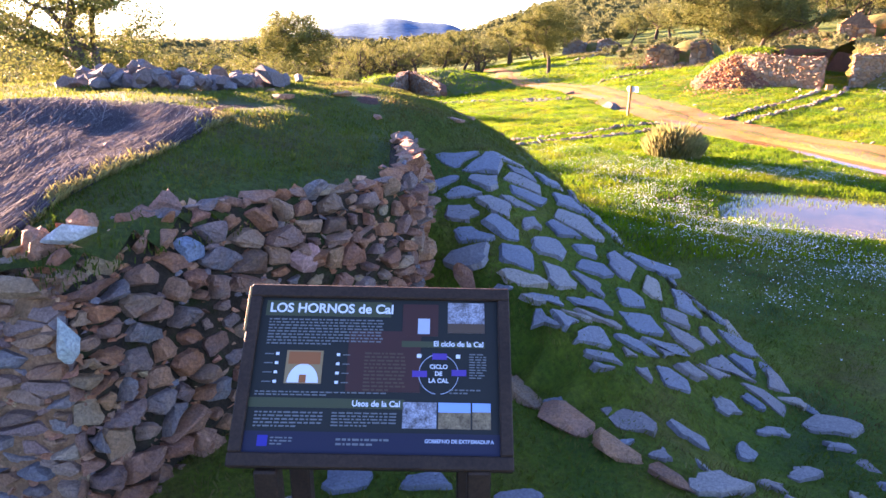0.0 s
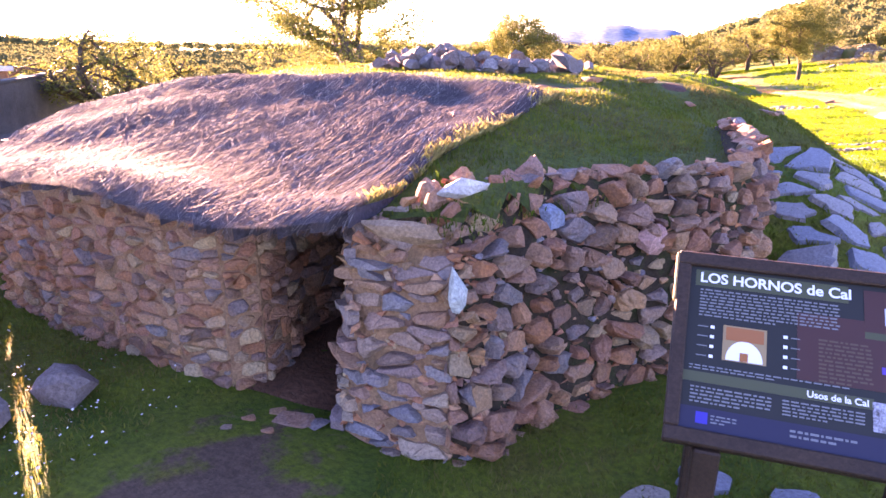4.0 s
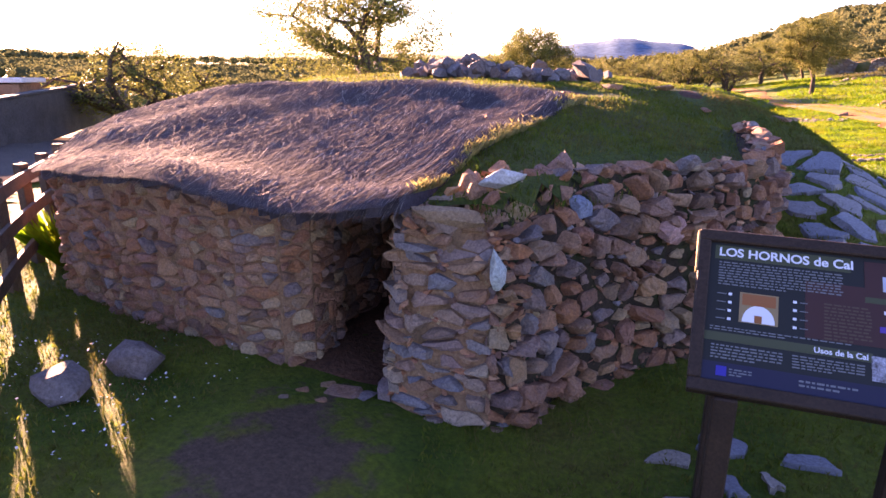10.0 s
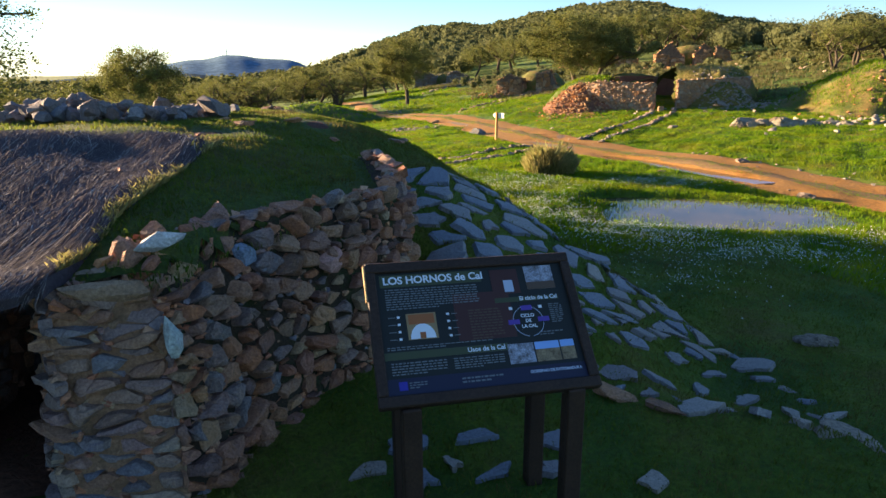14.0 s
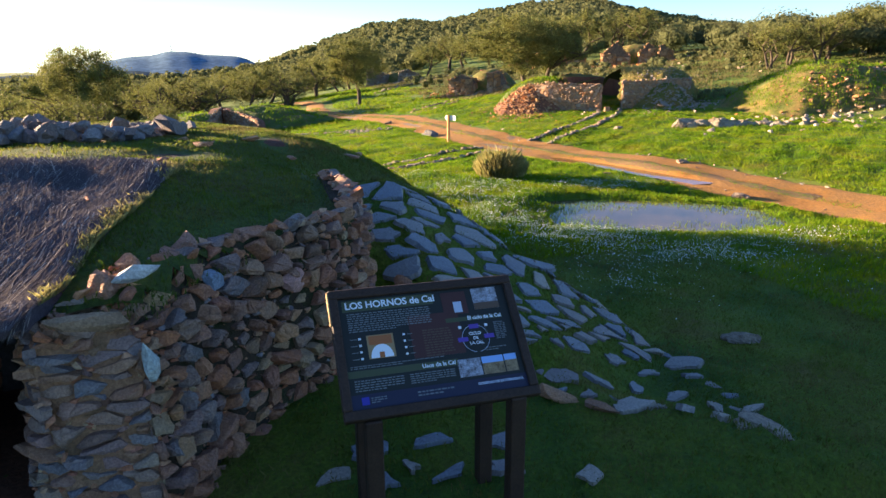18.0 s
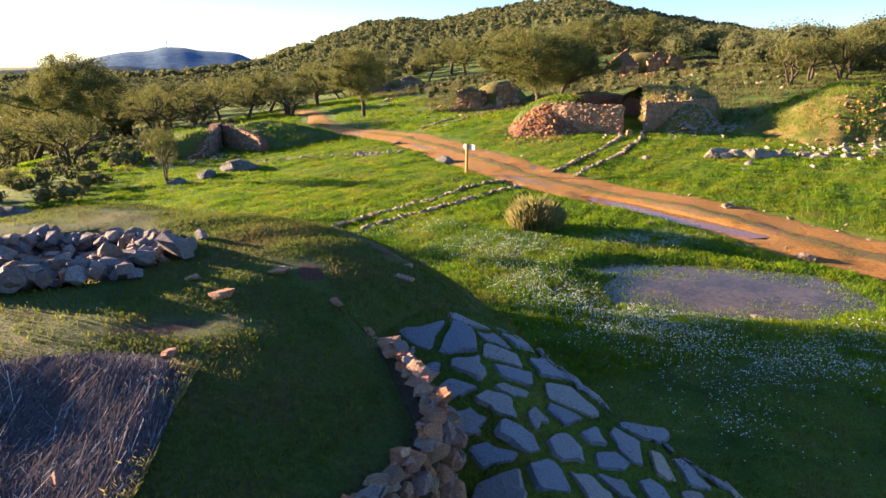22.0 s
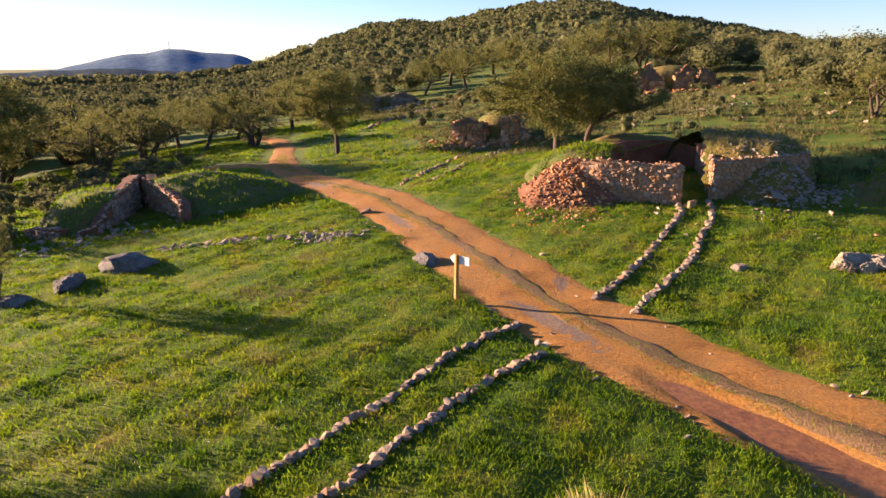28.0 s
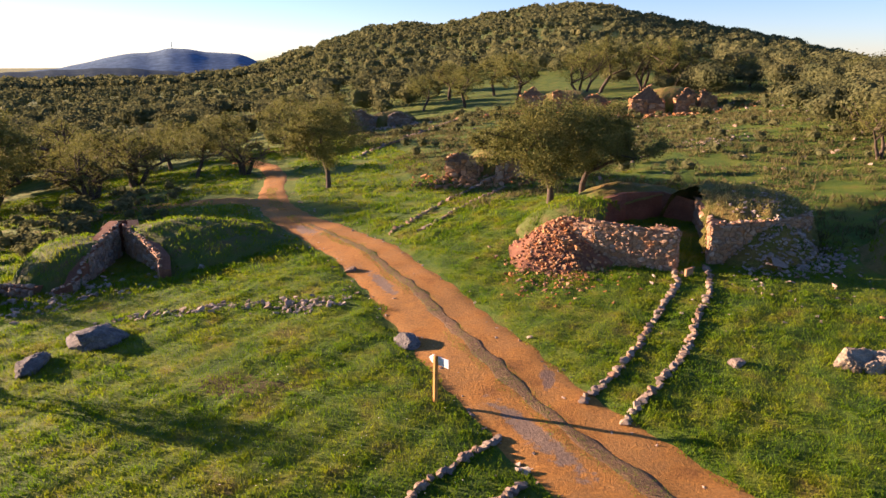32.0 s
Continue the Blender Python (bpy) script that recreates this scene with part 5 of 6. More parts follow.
def hump_mesh(o, fun, cx, cy, r, mat=None, step=.2, keep=None, name="turf_mound", label="grass-grown earth"):
    b = o.matrix_basis.translation
    me = grid_mesh(name, np.arange(cx - r, cx + r, step), np.arange(cy - r, cy + r, step), fun, mat or mound_grass, keep)
    me.transform(Matrix.Translation(-b))
    return part(name, me, o, label)


def stone_wall(o, line, z0, z1, thick, size, seed, mat, name="wall", label="", faces=None, squash=.75, core=None, course=True):
    b = o.matrix_basis.translation
    n = len(line)
    tops = z1 if isinstance(z1, (list, tuple)) else [z1] * n
    V, F = [], []
    for i, (x, y) in enumerate(line):
        p, q = line[max(0, i - 1)], line[min(n - 1, i + 1)]
        dx, dy = q[0] - p[0], q[1] - p[1]
        L = math.hypot(dx, dy)
        V += [(x, y, z0), (x, y, tops[i]), (x - dy / L * thick, y + dx / L * thick, tops[i] - .05), (x - dy / L * thick, y + dx / L * thick, z0)]
    for i in range(n - 1):
        k = 4 * i
        F += [(k, k + 4, k + 5, k + 1), (k + 1, k + 5, k + 6, k + 2), (k + 2, k + 6, k + 7, k + 3), (k + 3, k + 7, k + 4, k)]
    F += [(0, 1, 2, 3), (4 * n - 1, 4 * n - 2, 4 * n - 3, 4 * n - 4)]
    w = part(name, mesh_of(name, np.array(V) - np.array(b), F, core or rubble_core), o, label)
    rr = random.Random(seed)
    for i, (a, c) in enumerate(zip(line, line[1:])):
        if faces is not None and i not in faces:
            continue
        A, B = Vector((*a, 0)), Vector((*c, 0))
        L = (B - A).length
        d = (B - A) / L
        nrm, up = Vector((d.y, -d.x, 0)), Vector((0, 0, 1))
        for ctr, poly in cells(L, min(tops[i], tops[i + 1]) - z0, size, seed + i, squash):
            M = Matrix((d, up, nrm)).transposed().to_4x4()
            M.translation = A + d * ctr[0] + up * (z0 + ctr[1]) - b
            part("stone", slab_mesh("stone", [(px * 1.04, py * 1.04) for px, py in poly], .006, (.045 if size < .25 else .09) * rr.uniform(.3, 1.7), mat, rr, .3, .25), w, at=M)
    # broken top course
    L = np.r_[0, np.cumsum([math.dist(p, q) for p, q in zip(line, line[1:])])]
    s = 0.1
    rk = TOPS[mat.name]
    while course and s < L[-1]:
        x, y, z = np.interp(s, L, [p[0] for p in line]), np.interp(s, L, [p[1] for p in line]), np.interp(s, L, tops)
        k = size * rr.uniform(.5, 1.05)
        part("stone", rr.choice(rk), w, at=Matrix.Translation(Vector((x + rr.uniform(-.05, .1), y + rr.uniform(-.05, .15), z + rr.uniform(-.02, .06))) - b) @ Euler((rr.uniform(-.4, .4), rr.uniform(-.4, .4), rr.uniform(0, 6.3))).to_matrix().to_4x4() @ Matrix.Diagonal((k, k, k, 1)))
        s += k * .8
    return w


earth_stone = node_mat("earth_stone", [(0.17, 0.07, 0.035), (0.26, 0.13, 0.07)], scale=3, fine=30, bump=.7, pick=[(0.20, 0.085, 0.04), (0.15, 0.07, 0.04), (0.28, 0.15, 0.09)], rough=.9)
TOPS = {m.name: rocks_of(m, .6, 13, 6, 1.25) for m in (orange_stone, pale_stone, wall_stone, earth_stone)}


def rubble(o, name, n, fun, smin, smax, mats, label, zf=None):
    """A spill of stones in one mesh. fun gives x, y."""
    b = o.matrix_basis.translation
    spots = []
    for _ in range(n):
        x, y = fun()
        k = r.uniform(smin, smax) * (1 if r.random() < .9 else 1.6)
        z = float((zf or gz)(x, y)) + k * .15
        spots.append((x - b.x, y - b.y, z - b.z, k))
    return tagged(part(name, joined_rocks(name, spots, mats), o, label), kind="stuff")


rub_orange = [rock_mesh("rub", 300 + i, node_mat("rubble_orange", [(0.33, 0.15, 0.05), (0.42, 0.23, 0.09)], scale=3, fine=30, bump=.6, pick=[(0.44, 0.16, 0.035), (0.24, 0.10, 0.04), (0.52, 0.36, 0.20), (0.38, 0.15, 0.045), (0.19, 0.11, 0.07), (0.48, 0.24, 0.08), (0.36, 0.27, 0.19)], island=True) if i == 0 else None, .6, 12, 1.25) if i == 0 else rock_mesh("rub", 300 + i, bpy.data.materials["rubble_orange"], .6, 12, 1.25) for i in range(6)]
rub_pale_mat = node_mat("rubble_pale", [(0.30, 0.25, 0.2), (0.43, 0.38, 0.31)], scale=3, fine=30, bump=.6, pick=[(0.27, 0.2, 0.14), (0.38, 0.32, 0.25), (0.19, 0.165, 0.15), (0.30, 0.2, 0.13)], island=True)
rub_pale = [rock_mesh("rub", 400 + i, rub_pale_mat, .6, 12, 1.25) for i in range(6)]

# kiln ruin across the track
ka = thing("kiln_ruin", (18.8, 33.0, 0.0), "ruined lime kiln with orange rubble and grassy top", "ruined kiln")
PIT = [(18.3, 32.9), (17.0, 34.1), (16.9, 35.6), (17.9, 37.1), (19.5, 37.9), (21.2, 37.9), (21.9, 36.6), (20.6, 34.5), (19.4, 32.7)]
left_h, right_h = hump(17.2, 37.3, 3.3, 2.4, 1.45, -40, 2.2), hump(22.5, 35.0, 3.2, 3.2, 1.80, -15, 5.0)
back_h = hump(20.6, 39.4, 3.8, 2.4, 1.25, 0, 2.6)


def left_fade(x, y):
    back = -(x - 16.2) * .69 - (y - 34.75) * .72
    g = gz(x, y)
    return g + (left_h(x, y) - g) * (1 - sm(0.2, 2.6, back))


hump_mesh(ka, left_fade, 17.3, 37.5, 4.6, mound_grass, keep=lambda x, y: ((x - 16.2) * .69 + (y - 34.75) * .72 > 0.1) & ~inside(x, y, PIT) & (x < 18.2))
hump_mesh(ka, right_h, 22.1, 34.9, 4.0, dry_turf, keep=lambda x, y: ((y - 33.2) + (x - 19.6) * .33 > -0.05) & (x > 19.85) & ~inside(x, y, PIT))
hump_mesh(ka, back_h, 20.0, 38.9, 4.0, dry_turf, keep=lambda x, y: (y > 38.2) | (x > 22.2) & (y > 36.8))
ruin_stone = node_mat("ruin_stone", [(0.22, 0.125, 0.07), (0.40, 0.25, 0.145), (0.33, 0.16, 0.07)], scale=3, fine=30, bump=.9, bump_dist=.03, pick=[(0.36, 0.235, 0.15), (0.42, 0.19, 0.07), (0.46, 0.35, 0.235), (0.27, 0.165, 0.105), (0.44, 0.25, 0.12), (0.30, 0.22, 0.17), (0.52, 0.42, 0.30)], rough=.85, share=.65)
ruin_core = node_mat("ruin_core", [(0.20, 0.115, 0.065), (0.36, 0.225, 0.13)], scale=5, fine=40, bump=1.0, bump_dist=.05)
TOPS["ruin_stone"] = rocks_of(ruin_stone, .6, 13, 6, 1.25)
stone_wall(ka, [(16.5, 34.9), (16.8, 36.2), (17.8, 37.5), (19.5, 38.2), (21.3, 38.2), (22.2, 37.0)], -.35, [1.0, 1.25, 1.62, 1.70, 1.66, 1.42], .4, .26, 35, earth_stone, "pit_wall", "brown earth back of the pit", faces=(), core=earth, course=False)
stone_wall(ka, [(15.4, 35.3), (15.9, 34.6), (17.0, 33.7), (18.2, 32.72), (18.5, 33.0), (18.1, 33.9)], -.35, [1.35, 1.55, 1.45, 1.38, 1.38, 1.4], .4, .19, 31, ruin_stone, "front_wall", "sunlit wall of orange and pale stone", core=ruin_core)
stone_wall(ka, [(22.2, 37.0), (20.95, 34.7), (19.72, 32.85), (21.0, 32.6), (22.8, 32.3), (24.2, 32.75), (25.0, 34.4)], -.5, [1.6, 1.58, 1.50, 1.6, 1.65, 1.68, 1.5], .6, .2, 34, ruin_stone, "side_wall", "broken wall of brown and orange rubble", core=ruin_core)
slope_f = hump(15.5, 36.0, 2.5, 2.4, 1.5, 0, 1.15)
hump_mesh(ka, slope_f, 15.5, 36.0, 3.2, earth, .16, keep=lambda x, y: ((x - 16.0) * .63 + (y - 34.5) * .77 < 0.4) | (x < 15.9), name="earth_slope", label="orange earth slope")
rubble(ka, "rubble_slope", 950, lambda: (15.0 + r.gauss(-.1, .85), 35.5 + r.gauss(-.2, 1.0)), .05, .19, rub_orange, "spill of orange rubble", lambda x, y: max(float(gz(x, y)), float(slope_f(x, y))))
rubble(ka, "rubble_toe", 260, lambda: (13.9 + r.gauss(0, .9), 33.9 + r.gauss(0, .9)), .04, .14, rub_orange, "loose orange stones below the slope")
tower_toe = hump(22.3, 32.9, 2.1, 1.7, 1.75, -15, 1.3)
hump_mesh(ka, tower_toe, 22.2, 32.6, 2.4, dry_turf, .14, keep=lambda x, y: (y < 33.4) & (x > 20.3), name="turf_slope", label="grass-grown spill before the wall")
rubble(ka, "rubble_foot", 620, lambda: (22.7 + r.gauss(0, 1.1), 31.9 + r.gauss(-.2, .6)), .05, .19, rub_pale, "pale rubble at the wall foot", lambda x, y: max(float(gz(x, y)), float(tower_toe(x, y))))
rubble(ka, "scatter", 90, lambda: (21.0 + r.gauss(0, 3.0), 29.8 + r.gauss(0, 1.6)), .05, .17, rub_pale, "scattered stones in the grass")
slabob = new("slab_stone", rock_mesh("slab_stone", 77, pale_stone, .25, 16, 1.4))
slabob.matrix_basis = Matrix.Translation((21.6, 31.4, float(gz(21.6, 31.4)) + .25)) @ Euler((.5, .1, .3)).to_matrix().to_4x4() @ Matrix.Diagonal((.65, .65, .65, 1))
tagged(slabob, "pale flat slab leaning on the rubble", "stone slab")
signb = new("orange_block", box(.4, .12, .28, orange_stone, "orange_block", .02, True))
signb.matrix_basis = pose(18.35, 32.1, float(gz(18.35, 32.1)), 0, 0, 20)
tagged(signb, "orange brick block lying at the ruin's entrance", "brick block")



def cap_turf(o, name, fun, cx, cy, rr, n, keep, mat=None):
    """Tufts and small stones on top of a ruin."""
    b = o.matrix_basis.translation
    x, y = rng.uniform(cx - rr, cx + rr, n), rng.uniform(cy - rr, cy + rr, n)
    z = fun(x, y)
    k = keep(x, y) & (z > gz(x, y) + .15) & (wob(x, y, 2.0) > -.4)
    x, y, z = x[k], y[k], z[k]
    tagged(part(name, blades(name, x - b.x, y - b.y, z - b.z, rng.uniform(.05, .2, len(x)), rng.uniform(.02, .04, len(x)), .8, mat or dry_blade), o, "rough grass"), kind="stuff")


cap_turf(ka, "turf_grass", left_fade, 17.3, 37.5, 3.6, 9000, lambda x, y: ((x - 16.2) * .69 + (y - 34.75) * .72 > 0.3) & ~inside(x, y, PIT) & (x < 19), blade_mat)
cap_turf(ka, "turf_grass", right_h, 22.2, 34.6, 3.6, 9000, lambda x, y: ((y - 33.0) + (x - 19.6) * .33 > 0.2) & (x > 19.9) & ~inside(x, y, PIT))
rubble(ka, "cap_stone", 90, lambda: (22.4 + r.gauss(0, 1.0), 33.3 + r.gauss(0, .7)), .07, .2, rub_pale, "stones on the grassy top", lambda x, y: max(float(gz(x, y)), float(right_h(x, y)) if x > 20.5 else -9))

# kiln ruin beside the track, on the slope
kb = thing("kiln_ruin", (-2.0, 44.0, -1.5), "half-buried kiln ruin with stone-lined entrance trench", "ruined kiln")
KB_R = [(-2.35, 47.2), (-2.0, 46.2), (-1.35, 44.9), (-.75, 43.6), (-.3, 42.4), (-.25, 41.6)]
KB_L = [(-4.6, 41.6), (-3.5, 41.5), (-3.15, 43.1), (-2.85, 44.8), (-2.5, 46.9)]
trench = KB_L[1:] + KB_R
hb1, hb2 = hump(-.5, 46.2, 6.2, 4.8, 1.5, 0, 1.45), hump(-4.2, 45.0, 2.7, 3.4, 1.45, 10, 3.0)
hump_mesh(kb, hb1, 2.0, 45.9, 6.6, keep=lambda x, y: ~inside(x, y, trench) & (x > -2.3) & (x + .42 * (y - 43) > -.75))
hump_mesh(kb, hb2, -4.7, 44.8, 4.0, keep=lambda x, y: ~inside(x, y, trench) & (x < -3.1 + (y - 43) * .15))
stone_wall(kb, KB_R, -1.9, [-.35, -.38, -.45, -.55, -.72, -1.05], .45, .22, 41, ruin_stone, "trench_wall", "sunlit curved wall of orange stones", core=earth)
stone_wall(kb, KB_L, -2.0, [-1.75, -1.35, -.65, -.4, -.2], .5, .24, 42, pale_stone, "trench_wall", "rubble wall of the entrance trench", core=earth)
stone_wall(kb, [(-2.75, 46.6), (-2.6, 47.6), (-2.2, 47.6), (-2.0, 46.4)], -1.9, [-.3, -.25, -.25, -.35], .5, .3, 44, earth_stone, "trench_end", "brown earth end of the trench", faces=(), core=earth, course=False)
stone_wall(kb, [(-6.8, 43.6), (-6.1, 42.6), (-5.0, 41.8)], -2.1, [-1.8, -1.55, -1.45], .5, .28, 43, pale_stone, "outer_wall", core=earth)
rubble(kb, "scatter", 160, lambda: (-4.2 + r.gauss(0, 2.0), 41.0 + r.gauss(0, 1.0)), .08, .28, rub_pale, "scattered stones")
cap_turf(kb, "turf_grass", hb1, 1.8, 45.6, 5.0, 7000, lambda x, y: ~inside(x, y, trench) & (x + .42 * (y - 43) > -.5), blade_mat)
cap_turf(kb, "turf_grass", hb2, -4.6, 44.6, 3.4, 4000, lambda x, y: ~inside(x, y, trench) & (x < -3.2), blade_mat)

# grassy kiln mound further right
kc = thing("kiln_mound", (30.0, 29.0, .6), "large grassy kiln mound with rubble on its flank", "earth mound")
hc = hump(30.5, 29.0, 7.0, 5.0, 2.0, 20, 1.8)
hump_mesh(kc, lambda x, y: hc(x, y) - 1.0 * np.exp(-(((x - 31.6) / 1.7) ** 2 + ((y - 29.2) / 1.3) ** 2) ** 2), 30.5, 29, 8.0, dry_turf, step=.3)
rubble(kc, "rubble_slope", 150, lambda: (28.2 + r.gauss(0, 2.2), 26.2 + r.gauss(0, .9)), .08, .22, rub_orange, "spill of orange rubble", lambda x, y: max(float(hc(x, y)), float(gz(x, y))))
stone_wall(kc, [(29.3, 27.6), (30.8, 27.0), (32.4, 26.6), (34.0, 26.6)], .4, [1.7, 2.2, 2.2, 1.8], .5, .3, 51, orange_stone, "front_wall", "low broken wall", squash=.8)

cap_turf(kc, "turf_grass", lambda x, y: hc(x, y) - 1.0 * np.exp(-(((x - 31.6) / 1.7) ** 2 + ((y - 29.2) / 1.3) ** 2) ** 2), 30.5, 29.0, 7.0, 22000, lambda x, y: x > 0, blade_mat)

# pale outcrop
oc = thing("rock_outcrop", (18.3, 25.2, float(gz(18.3, 25.2))), "pale lichen-covered rock outcrop in the grass", "rock outcrop")
lichen_rock = node_mat("lichen_rock", [(0.15, 0.11, 0.07), (0.31, 0.26, 0.18), (0.39, 0.34, 0.26)], scale=2.2, fine=26, bump=1.0, bump_dist=.04)
oc_rocks = [boulder_mesh("rock", 500 + i, lichen_rock, .75, 1.35, 12) for i in range(7)]
for i in range(34):
    x, y = i * .15 + r.uniform(-.15, .15), -i * .08 + r.uniform(-.3, .3)
    k = r.uniform(.45, .9) * (1.0 if i < 14 else .75)
    part("rock", oc_rocks[i % 7], oc, at=Matrix.Translation((x, y, .02 + .14 * r.random())) @ Euler((r.uniform(-.35, .35), r.uniform(-.35, .35), r.uniform(-.9, .3))).to_matrix().to_4x4() @ Matrix.Diagonal((k, k, k, 1)))
rubble(oc, "scatter", 110, lambda: (24.5 + r.gauss(0, 2.8), 23.6 + r.gauss(0, 1.2)), .1, .35, rub_pale, "scattered pale stones")


def far_ruin(at, turn, w, h, gaps, mat, seed, label, spill, depth=3.0):
    """A ruin seen from afar: pillars of wall with openings between, earth behind, rubble before."""
    x0, y0 = at
    zb = float(gz(x0, y0))
    o = thing("kiln_ruin", (x0, y0, zb), label, "ruined kiln")
    c, s = math.cos(radians(turn)), math.sin(radians(turn))

    def P(u, v):
        return (x0 + u * c - v * s, y0 + u * s + v * c)
    edges = [-w / 2] + [g for gap in gaps for g in gap] + [w / 2]
    for k in range(0, len(edges), 2):
        a, b = edges[k], edges[k + 1]
        m = (a + b) / 2
        stone_wall(o, [P(a, 1.6), P(a, 0), P(m, -.1), P(b, 0), P(b, 1.6)], zb - .6, [h * r.uniform(.3, .7) + zb, h * r.uniform(.45, 1) + zb, h * r.uniform(.7, 1.1) + zb, h * r.uniform(.4, .95) + zb, h * r.uniform(.3, .7) + zb], .5, .42, seed + 7 * k, mat, "pillar", squash=.8)
    cx, cy = P(0, 1.6 + depth * .6)
    hm = hump(cx, cy, w * .55, depth, h * .85, turn, 2.5)
    hump_mesh(o, hm, cx, cy, w * .75, dry_turf, step=.4, keep=lambda x, y: -(x - x0) * s + (y - y0) * c > .45)
    if spill:
        rubble(o, "rubble", spill, lambda: P(r.gauss(0, w * .4), -1.0 + r.gauss(0, .8)), .12, .5, rub_orange if mat is orange_stone else rub_pale, "rubble before the wall")
    return o


far_ruin((17.6, 52.0), -40, 4.6, 1.9, [(-.1, 1.1)], orange_stone, 61, "broken orange kiln ruin half hidden by a tree", 220)
far_ruin((18.6, 87.5), -25, 7.0, 1.9, [(-.8, .9)], pale_stone, 62, "low dark kiln ruin beside the woods", 120)
far_ruin((46.0, 72.3), -26, 8.4, 2.7, [(-.9, .25), (2.1, 2.7)], orange_stone, 63, "long ruined kiln wall with dark openings", 320)
far_ruin((37.3, 79.5), -32, 9.5, 2.5, [(-2.2, -1.2), (.8, 2.2)], orange_stone, 64, "ruined kiln wall on the slope above the trees", 200)

# grey rocks in the grass
for x, y, k, lab in ((-1.45, 35.2, 1.5, "large dark grey boulder in the meadow"), (-3.0, 33.9, 1.0, "dark grey boulder in the meadow"), (-4.3, 32.9, .75, "small grey boulder in the meadow"), (7.75, 31.0, .75, "grey stone at the edge of the track"), (7.3, 38.6, .5, "grey stone at the edge of the track"), (11.9, 13.9, .5, "pale stone beside the track"), (7.6, 10.75, .22, "brown stone at the pool's edge"), (4.3, 5.0, .3, "flat pale stone in the grass"), (2.9, 3.1, .36, "slate block in the grass"), (-5.6, 22.6, .9, "grey boulder on the slope"), (-6.2, 22.0, .6, "grey boulder on the slope"), (-9.5, 27.0, 1.6, "broad grey boulder among shrubs"), (9.6, 17.2, .2, "white stone at the pool's edge"), (13.2, 18.3, .4, "slab of stone on the track"), (15.5, 26.2, .4, "grey stone in the grass"), (0.2, 19.7, .35, "pale stone by the kerb")):
    ob = new("boulder", boulder_mesh("boulder", int(abs(x * 31 + y * 7)) + 5, grey_rock if k > .55 else pale_stone, .62, 1.5))
    ob.matrix_basis = Matrix.Translation((x, y, float(gz(x, y)) + k * .10)) @ pose(0, 0, 0, 0, 0, (x * 37) % 180) @ Matrix.Diagonal((k, k, k, 1))
    tagged(ob, lab, "boulder")
sc = thing("scattered_stones", (5.0, 35.0, float(gz(5, 35))), "low heap of scattered grey stones in the meadow", "stones")
rubble(sc, "stone_scatter", 130, lambda: (5.3 + r.gauss(0, .75), 35.4 + r.gauss(0, .35)), .07, .22, rub_pale, "small grey stones")
rubble(sc, "bank_scatter", 160, lambda: (lambda t: (-1.5 + 6 * t + r.gauss(0, .2), 37.0 - .8 * t + r.gauss(0, .25)))(r.random()), .06, .2, rub_pale, "line of small stones")
sl = thing("slope_stones", (32.0, 48.0, float(gz(32, 48))), "scattered stones and rubble over the upper slope", "stones")
rubble(sl, "stone_scatter", 170, lambda: (r.uniform(22, 60), r.uniform(40, 74)), .1, .4, rub_pale, "pale stones")
rubble(sl, "rubble_patch", 70, lambda: (35 + r.gauss(0, 1.8), 52 + r.gauss(0, .8)), .1, .3, rub_pale, "heap of pale stones")
tk = thing("track_stones", (10.0, 24.0, float(gz(10, 24))), "small stones along the edge of the dirt track", "stones")


def on_track():
    k = r.uniform(0, len(ROAD) - 4)
    i, t = int(k), k % 1
    x, y = ROAD[i][0] * (1 - t) + ROAD[i + 1][0] * t, ROAD[i][1] * (1 - t) + ROAD[i + 1][1] * t
    return x + r.choice((-1, 1)) * r.gauss(1.4, .35), y + r.uniform(-.5, .5)


rubble(tk, "stone_scatter", 420, on_track, .04, .14, rub_pale, "small stones")


# ---- trees ----
def limb(V, F, a, b, ra, rb, sides=6):
    d = (b - a).normalized()
    x = d.orthogonal().normalized()
    y = d.cross(x)
    o = len(V)
    for p, q in ((a, ra), (b, rb)):
        for k in range(sides):
            t = 2 * math.pi * k / sides
            V.append(tuple(p + x * (q * math.cos(t)) + y * (q * math.sin(t))))
    for k in range(sides):
        j = (k + 1) % sides
        F.append((o + k, o + j, o + sides + j, o + sides + k))


